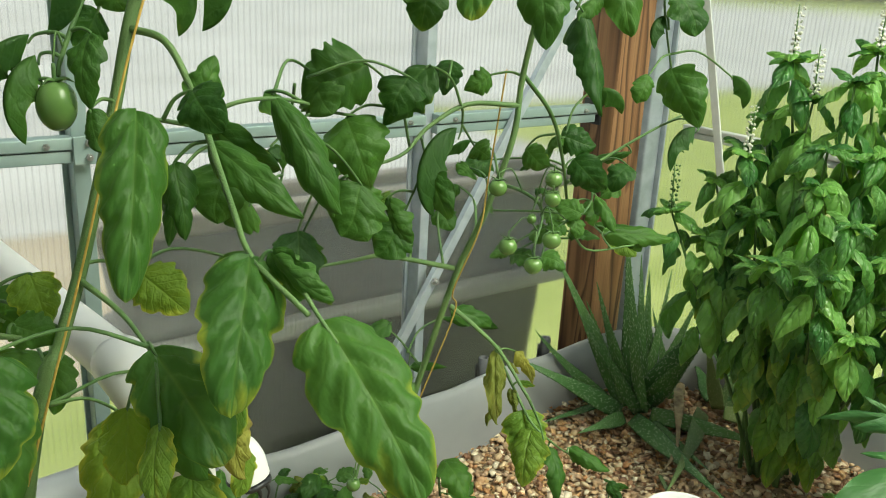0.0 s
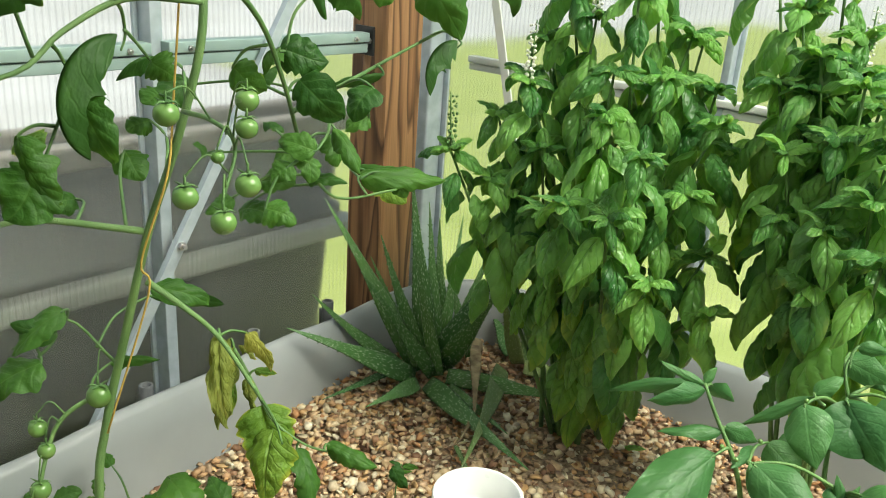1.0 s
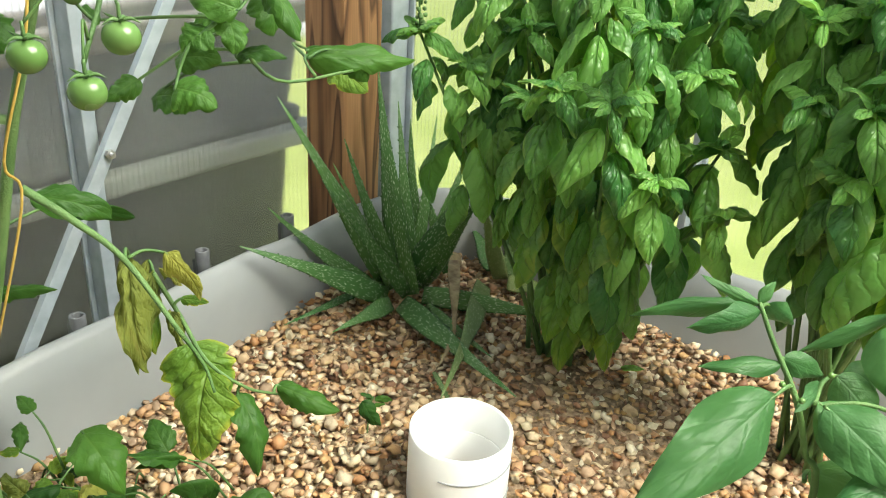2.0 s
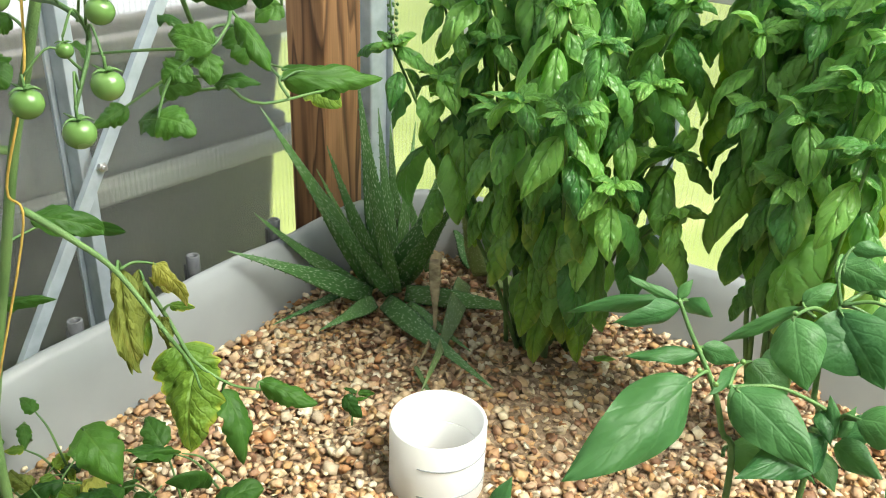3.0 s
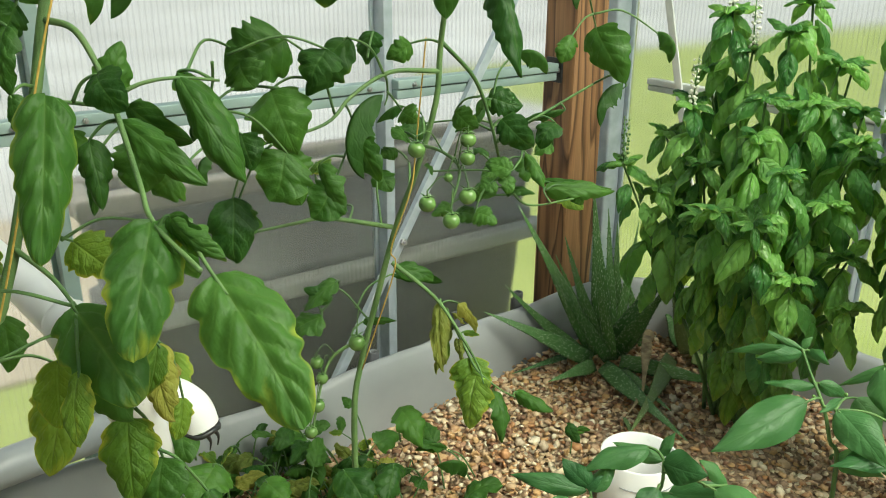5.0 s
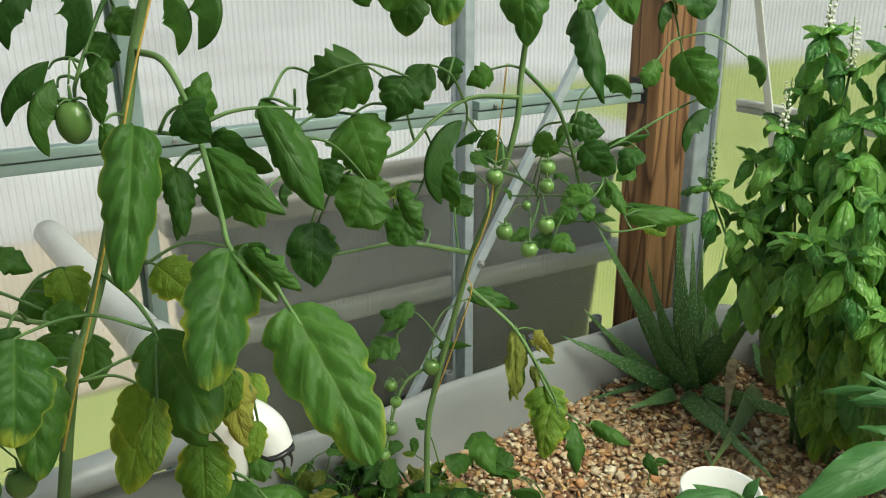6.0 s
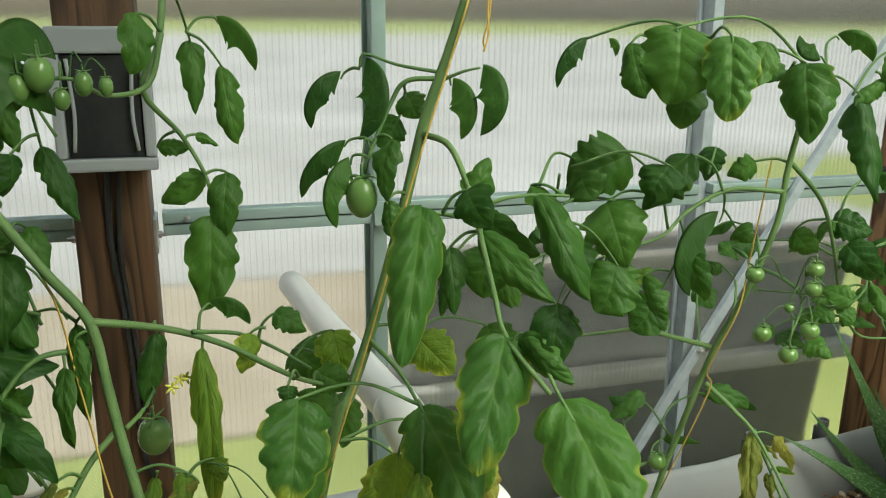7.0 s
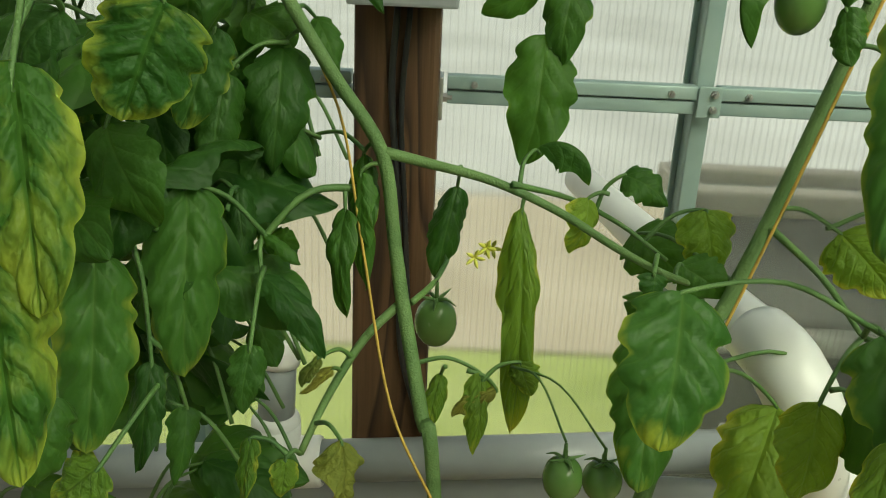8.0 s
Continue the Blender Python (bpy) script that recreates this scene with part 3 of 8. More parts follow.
# ---- pipework along the wall ----
def drain_pipe():
    t = thing("drain_pipe", (0.0, 0.99, 0.548), "grey plastic drain pipe with white fittings along the wall", "pipe")

    def at(x, up=0.0, y=0.0):
        return (x, y, 0.08 * x + up)

    for x0, x1 in ((-1.5, -0.21), (-0.125, 0.33)):
        bm = bmesh.new()
        tube(bm, [at(x0), at(x1)], 0.0235, 24, per=1)
        part("pipe_run", bm, grey_pvc, t)
    tee = bmesh.new()
    tube(tee, [at(-0.220), at(-0.216), at(-0.122), at(-0.118)], [0.0265, 0.0285, 0.0285, 0.0265], 28, per=1)
    tube(tee, [at(-0.168), at(-0.168, 0.052)], 0.0265, 28, per=1)
    tube(tee, [at(-0.168, 0.050), at(-0.168, 0.06), at(-0.168, 0.066)], [0.0265, 0.024, 0.012], 28, per=3)
    part("tee", tee, white_pvc, t, "white tee fitting")
    up = bmesh.new()
    tube(up, [at(-0.168, 0.05), at(-0.164, 0.128, 0.002)], 0.0195, 24, per=1)
    riser = part("riser", up, grey_pvc, t, "short pale riser pipe")
    # solid white end, shaped for the elbow and its blurred reflection in the sheet
    cap = bmesh.new()
    tube(cap, [at(-0.1642, 0.122, 0.002), at(-0.163, 0.145, 0.003), at(-0.162, 0.158, 0.003)], [0.023, 0.0215, 0.010], 24, per=3)
    part("cap", cap, white_pvc, riser, "white rounded pipe end with its reflection in the sheet")
    cp = bmesh.new()
    hollow(cp, at(0.318), at(0.365), 0.030, 0.0236, 28)
    part("coupling", cp, white_pvc, t, "white coupling")


drain_pipe()


def inflow_pipe():
    o = (0.234, 0.652, 0.771)
    t = thing("inflow_pipe", o, "white plastic inflow pipe slanting from the wall to a down-turned spout", "pipe")

    def run(line, r, sides=26, cap=True, bm=None):
        bm = bm or bmesh.new()
        tube(bm, [Vector(q) - Vector(o) for q in line], r, sides, cap=cap, per=6)
        return bm

    part("pipe_run", run([(0.165, 1.190, 0.816), (0.180, 0.905, 0.842), (0.193, 0.640, 0.868)], 0.0182), white_pvc, t)
    part("tee", run([(0.193, 0.665, 0.866), (0.194, 0.630, 0.866), (0.208, 0.618, 0.838), (0.228, 0.640, 0.785), (0.241, 0.665, 0.723)], 0.0205), white_pvc, t, "white tee fitting")
    part("coupling", run([(0.241, 0.666, 0.726), (0.300, 0.850, 0.640), (0.345, 0.985, 0.576)], 0.0165), white_pvc, t)
    line = [(0.228, 0.650, 0.775), (0.248, 0.661, 0.781), (0.265, 0.661, 0.777), (0.278, 0.652, 0.765), (0.282, 0.648, 0.748)]
    bm = run(line, 0.0172, 28, False)
    run(line, 0.0148, 28, False, bm)
    sp = part("spout", bm, white_pvc, t, "white spout turned down")
    bm = bmesh.new()
    c = Vector((0.282, 0.648, 0.748)) - Vector(o)
    ring = [c + Vector((0.016 * math.cos(a * 0.524), 0.016 * math.sin(a * 0.524), 0.0015 * math.sin(a * 2.1) - 0.001)) for a in range(13)]
    tube(bm, ring, 0.0026, 6, per=2)
    for a in (2, 9, 10):
        tube(bm, [ring[a], ring[a] + Vector((0.003, 0, -0.008)), ring[a] + Vector((0.002, 0.001, -0.017))], [0.0022, 0.0014, 0.0006], 5)
    part("algae", bm, black_plastic, sp, "dark algae hanging at the mouth")


inflow_pipe()


# ---- the grow bed ----
def bed_outline(off=0.0, n=10):
    """The bed's inner edge in plan, seen from above; the long sides bow a little."""
    pts = [(-1.6, 1.035 + off), (-0.6, 1.03 + off), (0.2, 1.025 + off), (0.50, 1.022 + off), (0.72, 1.034 + off), (0.95, 1.062 + off), (1.12, 1.078 + off), (1.22, 1.076 + off)]
    cx, cy, r = 1.22, 0.946, 0.13
    for k in range(1, 7):
        a = radians(90 - k * 15)
        pts.append((cx + 0.01 + (r + off) * math.cos(a), cy + (r + off) * math.sin(a)))
    pts += [(1.366 + off, 0.78), (1.372 + off, 0.5), (1.37 + off, 0.2), (1.362 + off, -0.25), (1.30 + off, -0.38 - off), (1.1, -0.40 - off), (-1.5, -0.40 - off), (-1.6, -0.3)]
    return pts


def grow_bed():
    t = thing("grow_bed", (0.3, 0.4, 0.0), "grey moulded plastic grow bed with a wavy rim", "grow bed")
    inv = Vector((0.3, 0.4, 0.0))
    levels = [(0.02, 0.30), (0.016, 0.47), (0.007, 0.502), (0.0, 0.511), (-0.006, 0.511), (-0.012, 0.502), (-0.018, 0.40), (-0.03, 0.0)]
    for name, a0, a1, label in (("rim", 0, 6, "rounded pale grey rim"), ("outer_wall", 5, 8, "")):
        bm = bmesh.new()
        rings = []
        for off, z in levels[a0:a1]:
            ring = []
            for x, y in spline(bed_outline(-off), 3):
                wave = 0.004 * math.sin(x * 9 + 1.0) + 0.003 * math.sin(x * 23 + y * 17)
                ring.append(bm.verts.new(Vector((x, y, z + (wave if z > 0.45 else 0))) - inv))
            rings.append(ring)
        for a, b2 in zip(rings, rings[1:]):
            for k in range(len(a) - 1):
                bm.faces.new((a[k], b2[k], b2[k + 1], a[k + 1]))
        part(name, bm, bed_plastic, t, label)


grow_bed()

for x, y, z, h, s in ((0.905, 1.100, 0.465, 0.055, 0), (1.060, 1.110, 0.465, 0.055, 0), (0.72, 1.085, 0.455, 0.05, 0), (1.392, 0.51, 0.465, 0.065, 1), (1.392, 0.16, 0.465, 0.06, 1)):
    t = thing("rim_peg", (x, y, z), "short dark grey tube clip on the bed rim", "clip", "rim clips")
    bm = bmesh.new()
    hollow(bm, (0, 0, 0), (0.001, 0, h), 0.0095, 0.006, 14)
    part("tube", bm, peg_plastic, t)
    part("lug", boxes(((-0.006, 0.007, 0.0), (0.006, 0.014, h * 0.7), 0.001)) if not s else boxes(((0.007, -0.006, 0.0), (0.014, 0.006, h * 0.7), 0.001)), peg_plastic, t)


def standpipe():
    t = thing("standpipe", (0.895, 0.652, 0.39), "open white plastic standpipe upright in the gravel", "pipe")
    bm = bmesh.new()
    hollow(bm, (0, 0, -0.1), (0, 0, 0.087), 0.0542, 0.0497, 56)
    pp = part("pipe_wall", bm, white_pvc, t)
    for z in (0.058, 0.020):
        bm = bmesh.new()
        ring = [(math.cos(a) * 0.0545, math.sin(a) * 0.0545, z) for a in np.linspace(3.4, 5.2, 9)]
        tube(bm, ring, 0.0009, 5, per=3)
        part("saw_slot", bm, grey_pvc, pp, "thin slot cut in the pipe")
    bm = bmesh.new()
    hollow(bm, (0, 0, -0.1), (0, 0, 0.045), 0.0495, 0.0479, 40)
    part("inner_pipe", bm, white_pvc, t)
    bm = bmesh.new()
    bmesh.ops.create_circle(bm, cap_ends=True, segments=40, radius=0.048)
    for v in bm.verts:
        v.co.z = -0.015
    part("inner_plug", bm, white_pvc, t)


standpipe()


# ---- leaves: a few shapes of each kind, laid by base, tip and facing ----
def hook(width_at, arc=1.3, nv=24, nu=4, seed=0):
    """A leaf curled over like a claw and folded along its midrib."""
    rnd = random.Random(seed)
    bm = bmesh.new()
    uvl = bm.loops.layers.uv.new("UVMap")
    ph, r = rnd.uniform(0, 6), 0.5 / math.sin(arc)
    grid = []
    for j in range(nv + 1):
        v = j / nv
        th = arc * (2 * v - 1) * (0.9 + 0.1 * v)
        row = []
        for i in range(2 * nu + 1):
            u = (i - nu) / nu
            w = width_at(v, 1 if u > 0 else -1)
            inw = abs(u) * w * (0.95 + 0.15 * math.sin(v * 14 + ph)) * (1.0 if u > 0 else 0.75)
            q = r - inw
            row.append(bm.verts.new((u * w * 0.55, 0.5 + q * math.sin(th), 1.35 * (q * math.cos(th) - r * math.cos(arc)))))
        grid.append(row)
    for j in range(nv):
        for i in range(nu * 2):
            f = bm.faces.new((grid[j][i], grid[j][i + 1], grid[j + 1][i + 1], grid[j + 1][i]))
            for lp, (du, dv) in zip(f.loops, ((0, 0), (1, 0), (1, 1), (0, 1))):
                lp[uvl].uv = ((i + du) / (nu * 2), (j + dv) / nv)
    return bm


def arched(width_at, arc=1.0, curl=1.0, nv=24, nu=5, seed=0, quilt=0.0, veins=7, ripple=0.02, twist=0.0, lop=0.0):
    """A leaf of length 1 along +Y that bends over towards its tip, its margins rolled down and the blade puckered between the veins."""
    rnd = random.Random(seed)
    ph, ph2, ph3 = rnd.uniform(0, 6), rnd.uniform(0, 6), rnd.uniform(0, 6)
    ang = [-arc * ((j + 0.5) / nv) ** 1.35 for j in range(nv)]
    ys, zs = [0.0], [0.0]
    for a in ang:
        ys.append(ys[-1] + math.cos(a))
        zs.append(zs[-1] + math.sin(a))
    end, turn = math.hypot(ys[-1], zs[-1]), -math.atan2(zs[-1], ys[-1])
    bm = bmesh.new()
    uvl = bm.loops.layers.uv.new("UVMap")
    grid = []
    for j in range(nv + 1):
        v = j / nv
        cy = (ys[j] * math.cos(turn) - zs[j] * math.sin(turn)) / end
        cz = (ys[j] * math.sin(turn) + zs[j] * math.cos(turn)) / end
        a = ang[min(j, nv - 1)] + turn
        cx = lop * math.sin(v * 3.0) * v
        row = []
        for i in range(2 * nu + 1):
            u = (i - nu) / nu
            side = 1 if u > 0 else -1
            w = width_at(v, side)
            c = curl * (0.75 + 0.35 * math.sin(v * 4 + ph3))
            x = w * math.sin(u * c) / c if c else w * u
            d = -w * (1 - math.cos(u * c)) / max(c, 0.01)
            d += quilt * w * abs(math.sin(math.pi * (v * veins - abs(u) * 1.6) + ph * 0.1 * side)) * (1 - u ** 4) * min(1.0, abs(u) * 5)
            d += ripple * abs(u) ** 1.6 * math.sin(v * 13 + ph + side * 1.4) + 0.6 * ripple * math.sin(u * 4 + v * 8 + ph2) * abs(u)
            k = twist * (v - 0.15)
            x, d = x * math.cos(k) - d * math.sin(k), d * math.cos(k) + x * math.sin(k)
            row.append(bm.verts.new((cx + x, cy - d * math.sin(a) * 0.8 - 0.06 * abs(u) * w * (1 - v), cz + d * math.cos(a))))
        grid.append(row)
    for j in range(nv):
        for i in range(nu * 2):
            f = bm.faces.new((grid[j][i], grid[j][i + 1], grid[j + 1][i + 1], grid[j + 1][i]))
            for lp, (du, dv) in zip(f.loops, ((0, 0), (1, 0), (1, 1), (0, 1))):
                lp[uvl].uv = ((i + du) / (nu * 2), (j + dv) / nv)
    return bm


def ovate(peak=0.4, power=0.75, point=1.0):
    def width(v, side):
        s = math.sin(math.pi * v ** (math.log(0.5) / math.log(peak))) if 0 < v < 1 else 0.0
        return max(0.5 * max(s, 0.0) ** power * (1 - 0.15 * v * point), 0.006)
    return width


def steps(seed, n, depth):
    """Rounded lobes along each margin, parted by short notches."""
    rnd = random.Random(seed)
    cuts = {side: sorted(rnd.uniform(0.14, 0.3) + (k + rnd.uniform(-0.2, 0.2)) * 0.66 / n for k in range(n)) for side in (-1, 1)}
    deep = {side: [depth * rnd.uniform(0.55, 1.25) for _ in range(n)] for side in (-1, 1)}

    def factor(v, side):
        k = 1.0
        for c, d in zip(cuts[side], deep[side]):
            x = v - c
            k -= d * math.exp(-(x / (0.06 if x > 0 else 0.03)) ** 2) - 0.25 * d * math.exp(-((x + 0.07) / 0.05) ** 2)
        return k
    return factor


def lobed(seed, lobes=3):
    rnd = random.Random(seed)
    body, cut = ovate(rnd.uniform(0.34, 0.44), 0.6), steps(seed, lobes, 0.16)
    return lambda v, side: max(body(v, side) * cut(v, side) * 1.04, 0.006)


def soft_lobed(seed):
    """A blunt leaflet, widest above its middle, with a few shallow stepped lobes and a fine wavy edge."""
    rnd = random.Random(seed)
    body, cut, ph = ovate(rnd.uniform(0.36, 0.44), 0.42, 1.6), steps(seed, 3, 0.17), rnd.uniform(0, 6)
    return lambda v, side: max(body(v, side) * (cut(v, side) + 0.008 * math.sin(v * 40 + ph * side)) * 1.05, 0.006)


def variants(name, material, makers):
    return [to_mesh(name, b, material) for b in makers]


LEAF = {
    "tomato": variants("tomato_leaflet", tomato_green, [arched(lobed(k, 2 + k % 3), 0.7 + 0.35 * (k % 4), 0.5 + 0.4 * (k % 3), 34, 6, k, 0.10, 5, 0.05, 0.45 * ((k % 3) - 1), 0.06 * ((k % 5) - 2)) for k in range(10)]),
    "broad": variants("tomato_leaflet_broad", tomato_broad, [arched(soft_lobed(k + 80), 0.5 + 0.2 * (k % 3), 0.55 + 0.2 * (k % 2), 44, 7, k, 0.16, 5, 0.026, 0.25 * ((k % 3) - 1), 0.04 * ((k % 3) - 1)) for k in range(5)]),
    "blotched": variants("tomato_leaflet_blotched", tomato_blotched, [arched(soft_lobed(k + 90), 0.6, 0.7, 44, 7, k, 0.22, 6, 0.05, 0.3 * (k - 1)) for k in range(3)]),
    "curl": variants("tomato_leaflet_curled", tomato_green, [hook(lobed(k + 20, 2), 1.15 + 0.12 * k, seed=k) for k in range(4)]),
    "yellow": variants("tomato_leaflet_yellowing", tomato_yellowing, [arched(lobed(k + 40, 2 + k % 2), 0.7 + 0.3 * (k % 3), 0.6 + 0.3 * (k % 2), 30, 6, k, 0.14, 5, 0.045, 0.4 * ((k % 3) - 1)) for k in range(5)]),
    "dry": variants("tomato_leaflet_dry", tomato_dry, [arched(lobed(k + 60, 3), 1.6, 1.5, 26, 6, k, 0.25, 6, 0.13, 1.0 * (-1) ** k) for k in range(3)]),
    "basil": variants("basil_leaf", basil_green, [arched(ovate(0.44, 0.66), 0.9 + 0.35 * (k % 4), 1.0 + 0.3 * (k % 3), 30, 6, k, 0.19, 5, 0.025, 0.35 * ((k % 3) - 1), 0.05 * ((k % 5) - 2)) for k in range(9)]),
    "mottled": variants("basil_leaf_mottled", basil_old, [arched(ovate(0.44, 0.62), 0.7 + 0.3 * k, 1.1, 28, 6, k + 9, 0.18, 5, 0.025, 0.25 * (k - 1)) for k in range(3)]),
    "pepper": variants("pepper_leaf", pepper_green, [arched(ovate(0.38, 0.88), 0.7 + 0.25 * (k % 3), 0.7 + 0.3 * (k % 2), 22, 5, k, 0.06, 6, 0.03, 0.25 * ((k % 3) - 1), 0.05 * ((k % 3) - 1)) for k in range(5)]),
}
COUNT = {}


def leaf(plant, kind, base, tip, face, wide, name="leaf", stalk=None):
    """One leaf object on the plant, from base to tip, its upper side towards face."""
    b, d = Vector(base), Vector(tip) - Vector(base)
    ln = d.length
    y = d / ln
    z = Vector(face)
    z = z - y * z.dot(y)
    if z.length < 0.05:
        z = y.orthogonal()
    z.normalize()
    k = COUNT[kind] = COUNT.get(kind, -1) + 1
    ms = LEAF[kind]
    ob = new(name, ms[k % len(ms)])
    m = Matrix((y.cross(z) * wide, y * ln, z * (ln + wide) / 2)).transposed().to_4x4()
    m.translation = b - plant.location
    ob.parent = plant
    ob.matrix_local = m
    if stalk:
        s = Vector(stalk)
        mid = (s + b) / 2 + Vector((0, 0, 0.06 * (s - b).length)) - y * 0.1 * (s - b).length
        stem(plant, [s, mid, b, b + y * ln * 0.12], [0.0014, 0.0012, 0.0010, 0.0007], stem_dark, 5, "stalk")
    return ob


def stem(plant, pts, radii, material=None, sides=8, name="stem", lumpy=0.0):
    bm = bmesh.new()
    o = plant.location
    tube(bm, [Vector(p) - o for p in pts], radii, sides, per=5, lumpy=lumpy)
    return part(name, bm, material or stem_green, plant)


def fruit(plant, at, r, tall=1.0, lean=(0, 0, 1)):
    """A round unripe fruit with its green star of sepals."""
    bm = bmesh.new()
    bmesh.ops.create_uvsphere(bm, u_segments=18, v_segments=12, radius=r)
    for v in bm.verts:
        a = math.atan2(v.co.y, v.co.x)
        top = max(0.0, v.co.z / r)
        v.co.z = v.co.z * tall - r * 0.16 * top ** 6
        k = 1 + 0.025 * math.cos(5 * a) * top
        v.co.x *= k
        v.co.y *= k
    bmesh.ops.translate(bm, verts=bm.verts, vec=Vector(at) - plant.location)
    f = part("fruit", bm, fruit_green, plant, "unripe green tomato")
    bm = bmesh.new()
    c = Vector(at) - plant.location + Vector((0, 0, r * tall * 0.86))
    for k in range(5):
        a = k * math.tau / 5 + r * 900
        u = Vector((math.cos(a), math.sin(a), 0))
        tube(bm, [c, c + u * r * 0.5 + Vector((0, 0, r * 0.14)), c + u * r * 1.0 + Vector((0, 0, r * (0.3 if k % 2 else -0.1)))], [r * 0.13, r * 0.1, r * 0.02], 4, per=3)
    tube(bm, [c, c + Vector((0, 0, r * 0.9))], [r * 0.12, r * 0.09], 6, per=3)
    part("calyx", bm, stem_dark, f)
    return f


def succulent_leaf(plant, base, tip, wide, bend, face, material=None):
    """A thick, tapering aloe leaf with a channelled upper side and toothed edges."""
    b, t, n = Vector(base), Vector(tip), Vector(face).normalized()
    d = t - b
    ln = d.length
    y = d / ln
    n = (n - y * n.dot(y)).normalized()
    bm = bmesh.new()
    uvl = bm.loops.layers.uv.new("UVMap")
    rings, cents, sides = [], [], 10
    for j in range(15):
        v = j / 14
        c = b + d * v + n * (bend * ln * math.sin(math.pi * v) * (0.6 + 0.4 * v))
        w = wide * 0.5 * (1 - v ** 1.6) * (0.85 + 0.3 * math.sin(math.pi * min(1, v * 1.6))) + 0.0006
        rings.append([])
        cents.append((c, w))
        x = y.cross(n)
        for k in range(sides):
            a = k * math.tau / sides
            dx, dz = math.cos(a), math.sin(a)
            h = dz * 0.28 - (0.2 * (1 - dx * dx) if dz > 0 else 0.0)
            rings[-1].append(bm.verts.new(c + x * dx * w + n * h * w - plant.location))
    for j in range(14):
        for k in range(sides):
            f = bm.faces.new((rings[j][k], rings[j][(k + 1) % sides], rings[j + 1][(k + 1) % sides], rings[j + 1][k]))
            for lp, (dk, dj) in zip(f.loops, ((0, 0), (1, 0), (1, 1), (0, 1))):
                lp[uvl].uv = (0.5 + 0.5 * math.cos((k + dk) * math.tau / sides), (j + dj) / 14)
    bm.faces.new(rings[0][::-1])
    bm.faces.new(rings[-1])
    x = y.cross(n)
    for j in range(1, 13):
        c, w = cents[j]
        for s in (-1, 1):
            p = c + x * s * w * 0.98 - plant.location
            vs = [bm.verts.new(p - y * 0.0015), bm.verts.new(p + y * 0.0015), bm.verts.new(p + x * s * 0.0024 + y * 0.0012), bm.verts.new(p + n * 0.0015)]
            for q in ((0, 1, 2), (1, 3, 2), (3, 0, 2)):
                bm.faces.new([vs[i] for i in q])
    return part("leaf", bm, material or aloe_green, plant)


def leaflet_bush(plant, centre, spread, n, seed, size=(0.03, 0.055), kinds=("tomato", "tomato", "yellow")):
    """Low, loose foliage: short stalks with a leaflet at the end of each."""
    rnd = random.Random(seed)
    for k in range(n):
        p = Vector(centre) + Vector([rnd.uniform(-s, s) for s in spread])
        a = rnd.uniform(0, math.tau)
        d = Vector((math.cos(a), math.sin(a), rnd.uniform(-0.7, 0.35))).normalized()
        ln = rnd.uniform(*size)
        root = Vector((p.x - d.x * 0.04, p.y - d.y * 0.04, max(p.z - 0.05, 0.395)))
        stem(plant, [root, (root + p) / 2 + Vector((0, 0, 0.012)), p], [0.0014, 0.0012, 0.0008], stem_dark, 5, "stalk")
        leaf(plant, rnd.choice(kinds), p, p + d * ln, (rnd.uniform(-0.6, 0.4), rnd.uniform(-0.9, 0.1), 1.0), ln * rnd.uniform(0.5, 0.75))


